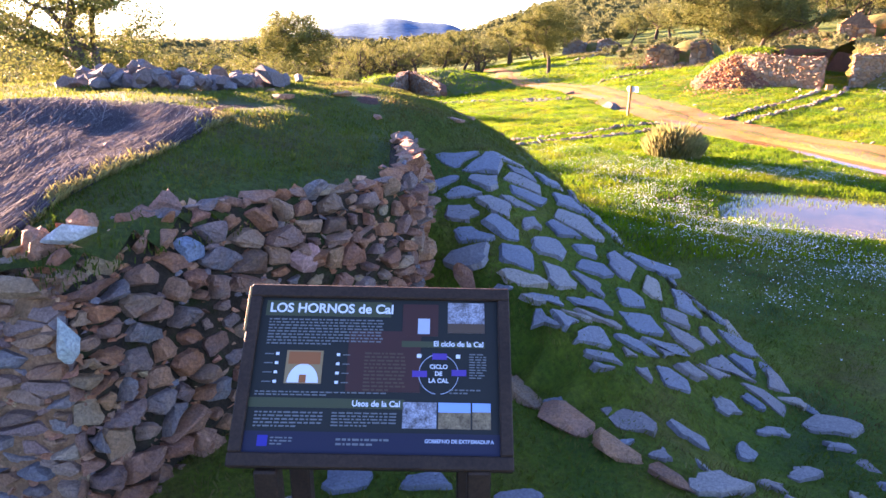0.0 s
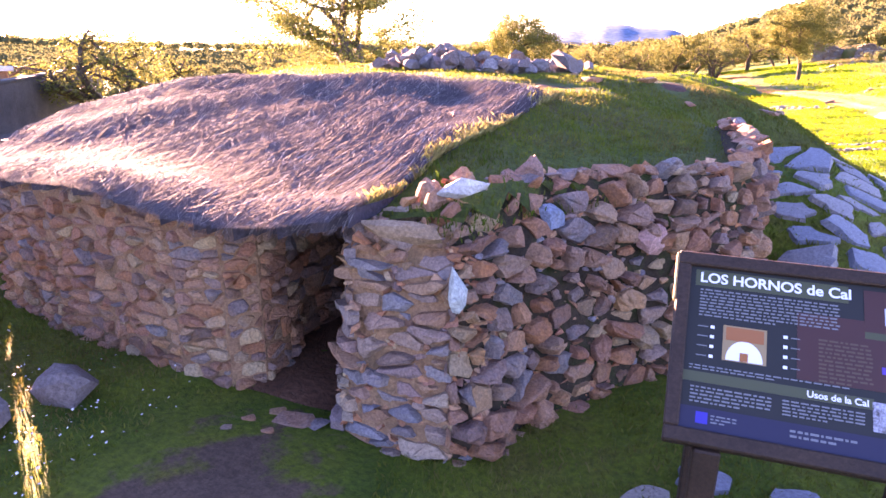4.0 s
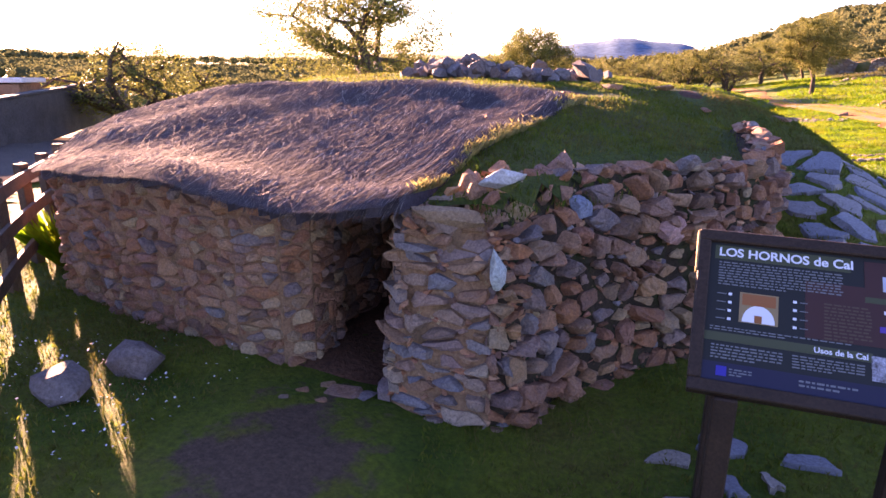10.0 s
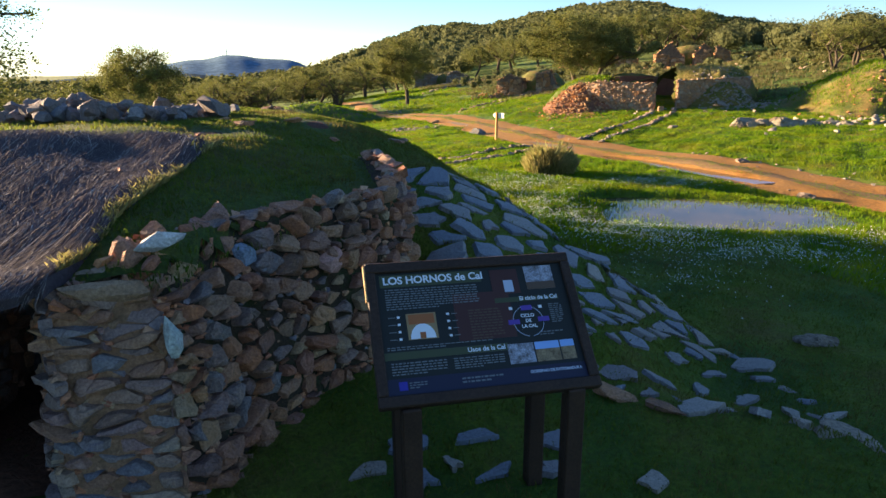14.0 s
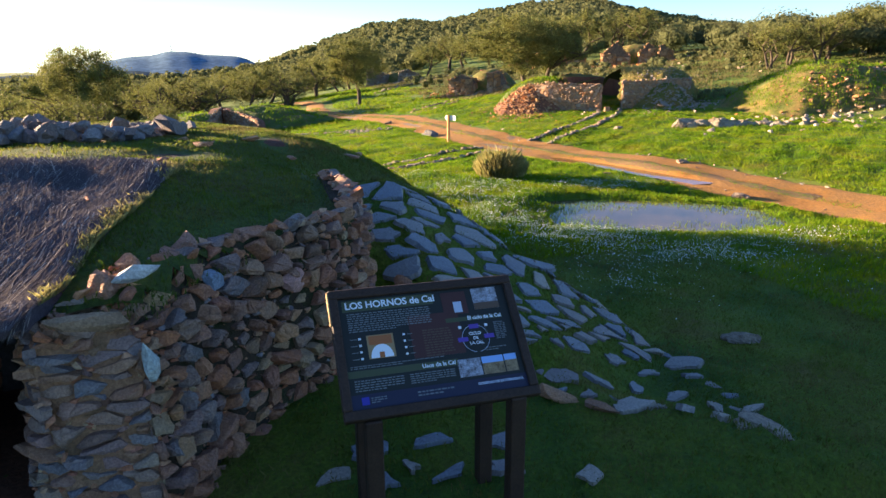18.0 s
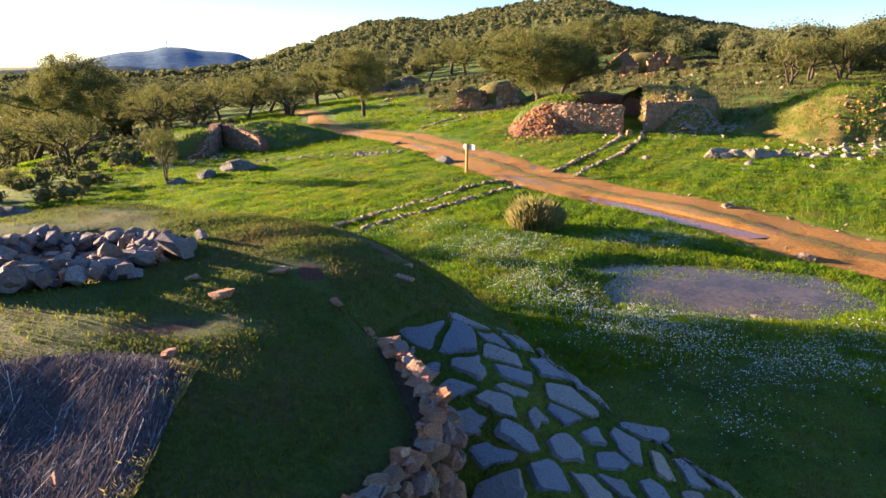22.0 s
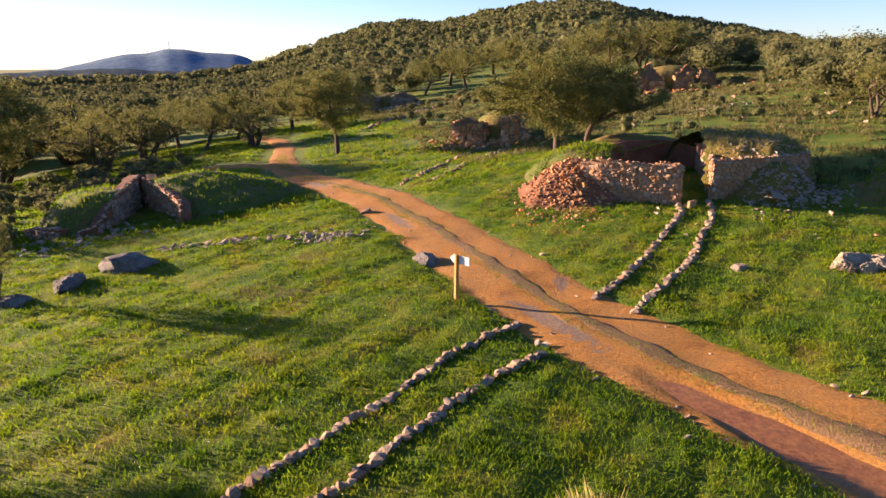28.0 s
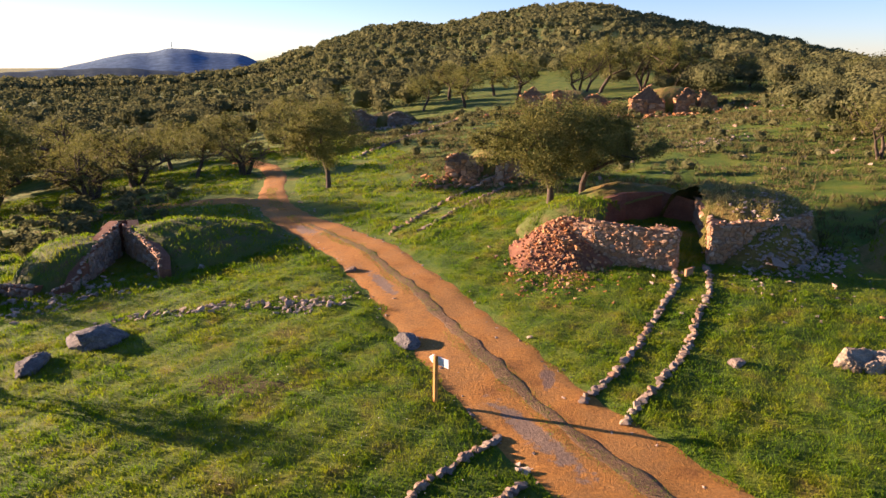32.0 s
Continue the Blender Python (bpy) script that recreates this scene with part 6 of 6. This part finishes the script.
def make_tree(seed, h, spread, leaves, leaf, trunk_h=.28, stems=1, lean=.12, low=.21, deep=3):
    """Trunk with limbs, and a crown of leaf sprays at the twig ends."""
    q = random.Random(seed)
    V, F, tips = [], [], []

    def grow(a, d, length, rad, depth):
        n = 3
        p = a
        for k in range(n):
            d = (d + Vector((q.gauss(0, .16), q.gauss(0, .16), q.gauss(.03, .10)))).normalized()
            e = p + d * (length / n)
            limb(V, F, p, e, rad * (1 - .22 * k / n), rad * (1 - .22 * (k + 1) / n), 7 if depth == 0 else 5)
            p = e
            if depth >= 2:
                tips.append(p)
        if depth >= deep or rad < .008:
            tips.append(p)
            return
        for _ in range(q.choice((2, 3, 3))):
            side = Vector((q.gauss(0, 1), q.gauss(0, 1), q.gauss(.15, .35))).normalized()
            nd = (d * .55 + side * spread).normalized()
            grow(p, nd, length * q.uniform(.62, .85), rad * q.uniform(.5, .68), depth + 1)
    for s in range(stems):
        a = 2 * math.pi * s / max(1, stems) + q.uniform(0, 1)
        d0 = Vector((math.cos(a) * (lean if stems == 1 else .35), math.sin(a) * (lean if stems == 1 else .35), 1)).normalized()
        grow(Vector((.12 * math.cos(a), .12 * math.sin(a), -.15)), d0, h * trunk_h, h * (.024 if stems == 1 else .017), 0)
    T = np.array([tuple(t) for t in tips])
    top = T[:, 2].max()
    k = h * .94 / top
    Vn = np.array(V) * k
    T = T * k
    rg = np.random.default_rng(seed)
    c = T[rg.integers(0, len(T), leaves)] + rg.normal(0, h * .021, (leaves, 3)) * rg.uniform(.4, 1.8, (leaves, 1))
    blob = rg.normal(0, 1, (150, 3))
    blob = blob / np.linalg.norm(blob, axis=1, keepdims=True) * rg.uniform(.55, 1.0, (150, 1)) * (h * .44, h * .44, h * .34) + (0, 0, h * .62)
    blob[:, 2] = np.where(low < .2, (blob[:, 2] - h * .62) * 1.35 + h * .52, blob[:, 2])
    blob[:, 2] = np.maximum(blob[:, 2], h * low)
    m = int(leaves * (.6 if leaves > 41000 and low > .2 else .5 if leaves < 10000 else .33))
    c[:m] = blob[rg.integers(0, 150, m)] + rg.normal(0, h * .034, (m, 3))
    c = c[c[:, 2] > h * min(.22, low)]
    n = len(c)
    u = rg.normal(0, 1, (n, 3))
    u /= np.linalg.norm(u, axis=1, keepdims=True)
    w = np.cross(u, rg.normal(0, 1, (n, 3)))
    w /= np.linalg.norm(w, axis=1, keepdims=True)
    sz = (leaf * rg.uniform(.6, 1.4, (n, 1)))
    L = np.stack([c - u * sz, c + w * sz * .45, c + u * sz, c - w * sz * .45], 1).reshape(-1, 3)
    return mesh_of("trunk", Vn, F, bark, True), mesh_of("crown", L, np.arange(4 * n).reshape(-1, 4), leaf_dark)


TREES = [make_tree(1, 6.0, .95, 8500, .078), make_tree(2, 6.0, .8, 8000, .08, .26), make_tree(5, 6.0, 1.05, 8500, .08, .2, 2), make_tree(8, 6.0, .9, 8000, .07, .3, 1, .25), make_tree(11, 6.0, .75, 7000, .075, .24, 3),
         make_tree(23, 6.0, 1.0, 31000, .045, .24, 1, .05, .24, 4), make_tree(31, 6.0, 1.1, 9000, .08, .14, 4, .2, .05), make_tree(33, 6.0, 1.1, 9000, .07, .14, 3, .2, .05), make_tree(35, 6.0, 1.0, 40000, .05, .2, 2, .2, .15, 4), make_tree(41, 6.0, .95, 42000, .052, .28, 1, .2, .28, 4)]


def tree(x, y, size, kind, turn, label, wide=1.0, group=""):
    o = thing("tree", (x, y, float(gz(x, y)) - .05), label, "tree", group)
    o.matrix_basis = o.matrix_basis @ pose(0, 0, 0, 0, 0, turn) @ Matrix.Diagonal((size / 6 * wide, size / 6 * wide, size / 6, 1))
    part("trunk", TREES[kind][0], o)
    part("crown", TREES[kind][1], o, "dense small dark green leaves")
    return o


tree(8.6, 56.2, 5.8, 9, 40, "round-crowned holm oak standing beside the track")
tree(16.9, 40.7, 5.4, 9, 10, "leaning holm oak beside the kiln ruin", 1.15)
tree(19.2, 41.6, 5.0, 9, 200, "holm oak with a broad crown behind the kiln ruin", 1.1)
tree(-12.2, 27.0, 3.7, 8, 150, "low spreading oak on the slope below the kiln", 1.35)
tree(-11.4, 20.2, 6.2, 5, 80, "tall open-crowned oak beyond the kiln mound", 1.2)
tree(-13.1, 33.9, 2.4, 7, 10, "bushy young oak beside the tall oak", 1.3)
tree(-19.5, 19.0, 3.7, 6, 30, "bushy olive-green tree behind the yard wall", 1.35)
tree(-14.7, 67.0, 8.8, 9, 120, "large holm oak on the slope below the ruins", 1.05)
tree(-11.5, 46.5, 3.8, 4, 60, "small pale-leaved oak at the meadow's edge", 1.2)
tree(-4.7, 33.1, 2.9, 4, 0, "slim young tree in the meadow", .55)
for x, y, s, k in ((-18.5, 74, 6.5, 6), (-10.6, 80, 7, 0), (-15.7, 92, 6.5, 6), (-10.8, 88, 6.5, 0), (-5.3, 73, 6, 6), (-8.2, 69, 5.5, 6), (-.3, 70, 6, 0), (3.5, 67.2, 4.6, 6), (7.2, 77, 6, 1), (2, 79, 6.5, 0), (-3, 80, 6.5, 1), (11, 84, 5.5, 0), (9, 92, 7, 2), (14, 94, 6, 1), (-19.5, 62, 6, 6), (-17.6, 77.3, 8.5, 0), (-14.8, 91.4, 9, 6), (-20.5, 86, 9, 1), (-24, 98, 9, 0), (-22, 79, 8.5, 6), (-8.9, 76.6, 7, 1), (-27, 90, 9, 1)):
    tree(x, y, s * .78, k, (x * 53 + y * 17) % 360, "dark green holm oak at the edge of the woods", 1.1, "trees at the edge of the woods")
for x, y, s, k in ((38.2, 42.0, 3.6, 4), (40.5, 42.5, 3.4, 2), (42.5, 41.5, 3.6, 4), (45, 43, 3.8, 1), (48, 42, 4, 0), (46, 92, 7, 4), (58, 90, 7, 2), (62, 88, 4.5, 4), (67, 86, 4.2, 1), (39, 97, 7, 0), (33, 100, 6, 1), (52, 98, 8, 0), (72, 83, 4.2, 4), (57, 95, 7.5, 4), (28, 104, 5.5, 0), (35, 114, 6, 2), (41, 110, 6.5, 1), (77, 79, 4.0, 2)):
    tree(x, y, s, k, (x * 31 + y * 13) % 360, "pale-trunked oak on the hillside", 1.0, "trees on the hillside")


# ---- woods: far trees as one mass of leaf clumps ----
def cube_ball(n):
    """A unit ball of quads, from a cube with n by n squares a side."""
    V, F = [], []
    for ax in range(3):
        for sg in (-1, 1):
            o = len(V)
            for i in range(n + 1):
                for j in range(n + 1):
                    p = [0, 0, 0]
                    p[ax], p[(ax + 1) % 3], p[(ax + 2) % 3] = sg, (2 * i / n - 1) * sg, 2 * j / n - 1
                    V.append(Vector(p).normalized()[:])
            F += [(o + i * (n + 1) + j, o + (i + 1) * (n + 1) + j, o + (i + 1) * (n + 1) + j + 1, o + i * (n + 1) + j + 1) for i in range(n) for j in range(n)]
    return np.array(V), np.array(F)


def woods(name, pos, size, per, leaf, label, fine=3):
    """Crowns: a lumpy dark inside, and leaf sprays that lie along it with an uneven outline."""
    n = len(pos)
    lump1, turn1 = rng.uniform(.75, 1.2, (n, 3)), rng.uniform(0, 6, n)
    squat = np.array([.5, .5, .36])

    def crown(d, who, rad):
        bump = 1 + .16 * np.sin(d[:, :1] * 5 + turn1[who][:, None]) + .14 * np.sin(d[:, 1:2] * 6 + 2 * turn1[who][:, None]) + .12 * np.sin(d[:, 2:] * 7 + 3 * turn1[who][:, None])
        s = size[who][:, None]
        return pos[who] + d * rad * bump * lump1[who] * s * squat + np.stack([0 * s[:, 0], 0 * s[:, 0], s[:, 0] * .56], 1)
    who = np.repeat(np.arange(n), per)
    d = rng.normal(0, 1, (n * per, 3))
    d /= np.linalg.norm(d, axis=1, keepdims=True)
    c = crown(d, who, rng.uniform(.66, 1.06, (n * per, 1)))
    u = np.cross(d, rng.normal(0, 1, d.shape))
    u /= np.linalg.norm(u, axis=1, keepdims=True)
    w = np.cross(d + rng.normal(0, .38, d.shape), u)
    w /= np.linalg.norm(w, axis=1, keepdims=True)
    k = leaf * size[who][:, None] * rng.uniform(.6, 1.4, (n * per, 1))
    L = np.stack([c - u * k, c + w * k * .6, c + u * k, c - w * k * .6], 1).reshape(-1, 3)
    bv, bf = cube_ball(fine)
    C = crown(np.tile(bv, (n, 1)), np.repeat(np.arange(n), len(bv)), .60)
    BF = (bf[None] + (np.arange(n) * len(bv))[:, None, None]).reshape(-1, 4) + len(L)
    return tagged(new(name, mesh_of(name, np.concatenate([L, C]), np.concatenate([np.arange(4 * n * per).reshape(-1, 4), BF]), leaf_far)), label, "woods", kind="stuff")


def wood_spots(n, r0, r1, a0, a1, keep=None, power=1.0):
    rr = r0 + (r1 - r0) * rng.uniform(0, 1, n) ** power
    az = np.radians(rng.uniform(a0, a1, n))
    x, y = 3 + rr * np.sin(az), 14 + rr * np.cos(az)
    if keep is not None:
        k = keep(x, y)
        x, y = x[k], y[k]
    return np.stack([x, y, gz(x, y) - .3], 1)


def wooded(x, y):
    r_, az = np.hypot(x - 3, y - 14), np.degrees(np.arctan2(x - 3, y - 14))
    need = np.interp(az, [-60, -30, -20, -8, -2, 4, 12, 20, 40, 50, 70], [80, 80, 80, 72, 68, 74, 84, 125, 114, 108, 105])
    return (r_ > need) & (wob(x, y, .07) + .5 * wob(x, y, .21) > -.75) & (road_dist(x, y) > 3)


p = wood_spots(900, 48, 150, -75, 70, wooded)
p = p[(p[:, 2] < -3.2) | (p[:, 0] > -20)]
woods("woods_near", p, rng.uniform(3.4, 5.6, len(p)), 420, .033, "holm oak woods round the meadow", 5)
p = wood_spots(3900, 140, 420, -75, 70, wooded)
q_ = wood_spots(210, 46, 112, 30, 66, lambda x, y: (np.hypot(x - 3, y - 14) > np.interp(np.degrees(np.arctan2(x - 3, y - 14)), [30, 35, 38, 42, 47, 60], [110, 92, 76, 62, 52, 48])) & (np.hypot(x - 46, y - 72) > 11))
woods("woods_slope", q_, rng.uniform(3.0, 4.4, len(q_)), 900, .030, "oak woods along the upper slope", 5)
woods("woods_middle", p, rng.uniform(3.2, 5.4, len(p)), 46, .066, "holm oak woods on the hillside and plain")
p = wood_spots(9500, 330, 760, -30, 62, lambda x, y: wob(x, y, .02) > -.7)
woods("woods_far", p, rng.uniform(2.8, 5.2, len(p)), 10, .17, "distant oak scrub on the hill")
p = wood_spots(3200, 420, 1500, -80, 6, lambda x, y: wob(x, y, .012) > -.35, 1.4)
woods("woods_plain", p, rng.uniform(6, 10, len(p)), 14, .18, "distant dotted oak plain")

# shrubs on the slope below the ruins
p = np.stack([rng.uniform(-14, -7, 60), rng.uniform(30, 50, 60)], 1)
p = np.concatenate([p, np.stack([rng.uniform(-14, -1, 130), rng.uniform(49, 67, 130)], 1), np.stack([rng.uniform(24, 60, 150), rng.uniform(42, 80, 150)], 1), np.stack([rng.uniform(16, 34, 60), rng.uniform(60, 90, 60)], 1)])
p = np.c_[p, gz(p[:, 0], p[:, 1]) - .1]
woods("shrubs", p, rng.uniform(.5, 1.3, len(p)), 60, .09, "low dark shrubs on the slope")

# ---- grass, rushes, flowers ----
scrub_blade = leaf_mat("scrub_blade", [(0.055, 0.08, 0.028), (0.11, 0.115, 0.04), (0.18, 0.15, 0.07), (0.12, 0.15, 0.03)], .4, .5, .5)
def scatter(n, x0, x1, y0, y1, keep):
    x, y = rng.uniform(x0, x1, n), rng.uniform(y0, y1, n)
    k = keep(x, y)
    return x[k], y[k]


def open_ground(x, y):
    return (~inside(x, y, MOUND_POLY) | (mound_z(x, y) < gz(x, y) + .05)) & (road_dist(x, y) > np.where(y < 44, 1.58, 1.25) + .28 * wob(x, y, 1.7)) & (pond_q(x, y) > 1.02) & (puddle_q(x, y) > 1.1) & (np.hypot((x + 3.0) / 1.0, (y - 2.2) / 1.9) > .8 + .15 * wob(x, y, 3.0))


def thatched(x, y):
    return (y < 6.25) & (x < -2.60 + (y - 3.1) * .24)


def soil(x, y):
    """Below 1 on the bare red patches of the mound."""
    a = np.hypot((x - .1 + .25 * (y - 9.9)) / .5, (y - 9.9) / 1.7)
    b = np.hypot((x + .9) / .45, (y - 8.0) / .6)
    c = np.hypot((x + 2.2) / 1.1, (y - 6.75) / .3)
    return np.minimum(np.minimum(a, b), c) + .35 * wob(x, y, 4.0)


x, y = scatter(200000, -9.5, 2.6, 3.1, 18.5, lambda x, y: inside(x, y, MOUND_POLY) & ~thatched(x, y) & (np.hypot((x + 3.3) / 1.2, (y - 9.4) / 1.3) > 1) & (mound_z(x, y) > gz(x, y) + .05) & (soil(x, y) > .75 + .5 * rng.uniform(-1, 1, len(x))) & (wob(x, y, 1.3) + .7 * wob(x, y, 3.7, 1.0) + .5 * rng.uniform(-1, 1, len(x)) > -.45))
tagged(new("mound_grass", blades("mound_grass", x, y, mound_z(x, y), rng.uniform(.014, .042, len(x)), rng.uniform(.006, .012, len(x)), .9, turf_blade)), "short grass on the kiln mound", "grass", kind="stuff")
x, y = scatter(70000, -2.6, 1.2, 3.4, 11, lambda x, y: inside(x, y, MOUND_POLY) & ~thatched(x, y) & (seg_dist(x, y, WALL_FRONT) > .45) & (mound_z(x, y) > gz(x, y) + .05) & (soil(x, y) > .6))
tagged(new("turf_blades", blades("turf_blades", x, y, mound_z(x, y), rng.uniform(.010, .030, len(x)), rng.uniform(.004, .009, len(x)), 1.0, turf_blade)), "close-cropped turf beside the thatch", "grass", kind="stuff")
x, y = scatter(230000, -9, 6.5, .4, 10.5, lambda x, y: open_ground(x, y) & (wob(x, y, 1.7, 2.0) + .7 * wob(x, y, 4.3) + .6 * rng.uniform(-1, 1, len(x)) > -.55))
tagged(new("near_grass", blades("near_grass", x, y, gz(x, y), rng.uniform(.012, .05, len(x)), rng.uniform(.004, .010, len(x)), .9, turf_blade)), "short grass round the kiln and between slabs", "grass", kind="stuff")
x, y = scatter(780000, -10, 24, 3, 44, lambda x, y: open_ground(x, y) & ((y > 9) | (x > 6.4)) & (rng.uniform(0, 1, len(x)) < 1.2 * np.exp(-np.hypot(x - 4, y - 14) / 22)))
tagged(new("meadow_grass", blades("meadow_grass", x, y, gz(x, y), rng.uniform(.04, .10, len(x)), rng.uniform(.008, .020, len(x)), .9)), "meadow grass tufts", "grass", kind="stuff")
cx, cy = scatter(11000, -9, 26, 6, 48, lambda x, y: open_ground(x, y) & ((y > 11) | (x > 8)) & (wob(x, y, .6, 2.0) > -.35))
m = rng.integers(8, 34, len(cx))
cs = np.repeat(rng.uniform(.5, 1.3, len(cx)), m)
x, y = np.repeat(cx, m) + rng.normal(0, .09, m.sum()) * cs, np.repeat(cy, m) + rng.normal(0, .09, m.sum()) * cs
tagged(new("grass_tufts", blades("grass_tufts", x, y, gz(x, y), rng.uniform(.05, .13, len(x)) * cs, rng.uniform(.010, .022, len(x)), .8)), "clumps of taller meadow grass", "grass", kind="stuff")

x, y = scatter(160000, 4, 16, 9, 60, lambda x, y: (np.abs(road_dist(x, y)) < .34 + .18 * wob(x, y, 1.5)) & (wob(x, y, .7, 1.0) > -.3) & (puddle_q(x, y) > 1.2))
tagged(new("track_grass", blades("track_grass", x, y, gz(x, y) + .05, rng.uniform(.02, .055, len(x)), rng.uniform(.008, .016, len(x)), .8)), "sparse grass along the crown of the track", "grass", kind="stuff")
x, y = scatter(22000, 5, 11.5, 9.6, 14.6, lambda x, y: (pond_q(x, y) < 1.05) & (rng.uniform(.45, 1.5, len(x)) < pond_q(x, y) + .3 * wob(x, y, 3.0)))
tagged(new("pool_grass", blades("pool_grass", x, y, np.full(len(x), POND_Z), rng.uniform(.02, .07, len(x)), rng.uniform(.008, .016, len(x)), .9)), "grass stems standing in the shallow pool", "grass", kind="stuff")

cx, cy = scatter(15000, 14, 72, 30, 92, lambda x, y: (road_dist(x, y) > 2) & (wob(x, y, .35, 1.0) + .6 * wob(x, y, 1.1) > -.35) & ((y > 44) | (x > 24)))
m = rng.integers(6, 16, len(cx))
cs = np.repeat(rng.uniform(.6, 1.7, len(cx)), m)
x, y = np.repeat(cx, m) + rng.normal(0, .14, m.sum()) * cs, np.repeat(cy, m) + rng.normal(0, .14, m.sum()) * cs
tagged(new("slope_grass", blades("slope_grass", x, y, gz(x, y), rng.uniform(.08, .24, len(x)) * cs, rng.uniform(.03, .07, len(x)), .8, scrub_blade)), "rough olive grass and low scrub on the slope", "grass", kind="stuff")
cx, cy = scatter(17000, -26, 16, 40, 84, lambda x, y: (road_dist(x, y) > 1.6) & (wob(x, y, .5, 2.0) > -.4) & ~inside(x, y, trench))
m = rng.integers(5, 11, len(cx))
cs = np.repeat(rng.uniform(.6, 1.5, len(cx)), m)
x, y = np.repeat(cx, m) + rng.normal(0, .13, m.sum()) * cs, np.repeat(cy, m) + rng.normal(0, .13, m.sum()) * cs
tagged(new("lower_grass", blades("lower_grass", x, y, gz(x, y), rng.uniform(.06, .18, len(x)) * cs, rng.uniform(.03, .06, len(x)), .8)), "tufted grass round the far kiln and woods", "grass", kind="stuff")

# rushes by the path
n = 5200
a, q = rng.uniform(0, 6.283, n), np.sqrt(rng.uniform(0, 1, n)) * .62
x, y = 6.2 + q * np.cos(a) * 1.15, 17.6 + q * np.sin(a)
rush = thing("rush_clump", (6.2, 17.6, float(gz(6.2, 17.6))), "tall clump of dry yellow-green rushes", "rushes")
me = blades("rush", x - 6.2, y - 17.6, gz(x, y) - float(gz(6.2, 17.6)), rng.uniform(.25, 1.0, n) ** .7 * (1.12 - q * 1.05), rng.uniform(.004, .009, n), .6, dry_blade, a + rng.normal(0, .8, n), .05)
tagged(part("rush", me, rush), kind="stuff")
# flowers and leaves of the clump at the fence
n = 260
a = rng.uniform(0, 6.283, n)
agave = thing("leafy_clump", (-7.3, 4.75, float(gz(-7.3, 4.75))), "clump of long green strap leaves by the fence", "plant")
me = blades("strap_leaves", .12 * np.cos(a), .12 * np.sin(a), np.zeros(n), rng.uniform(.3, .6, n), rng.uniform(.02, .035, n), 1.0, blade_mat, a)
tagged(part("strap_leaves", me, agave), kind="stuff")

FLOWER = [(5.2, 10.6, 1.3, 1.5, 5200), (4.4, 13.2, 1.0, 1.6, 3500), (4.6, 16.0, 1.6, 1.3, 4200), (8.6, 15.7, 1.4, .7, 2600), (6.8, 8.6, 1.6, .8, 2600), (9.3, 9.2, 1.2, .5, 900), (3.0, 18.6, 1.5, .8, 1200), (-4.2, 2.4, 1.3, .8, 400), (4.3, 7.6, .7, 1.0, 450), (2.5, 26, 5, 5, 1000), (9.0, 8.0, 2.5, 1.5, 500)]
fx, fy = [], []
for cx, cy, rx, ry, k in FLOWER:
    fx.append(rng.normal(cx, rx * .6, k))
    fy.append(rng.normal(cy, ry * .6, k))
fx, fy = np.concatenate(fx), np.concatenate(fy)
k = open_ground(fx, fy) & (wob(fx, fy, 3.0) > -.5)
k &= rng.uniform(0, 1, len(fx)) < .8
fx, fy = fx[k], fy[k]
fz = gz(fx, fy) + rng.uniform(.04, .10, len(fx))
s = rng.uniform(.005, .0105, len(fx))
t1, t2 = rng.normal(0, .35, len(fx)), rng.normal(0, .35, len(fx))
V = np.stack([np.stack([fx + a * s, fy + b * s, fz + (a * t1 + b * t2) * s], 1) for a, b in ((-1, -.4), (.4, -1), (1, .4), (-.4, 1))], 1).reshape(-1, 3)
tagged(new("white_flowers", mesh_of("white_flowers", V, np.arange(len(V)).reshape(-1, 4), petal)), "drifts of small white flowers in the grass", "flowers", kind="stuff")
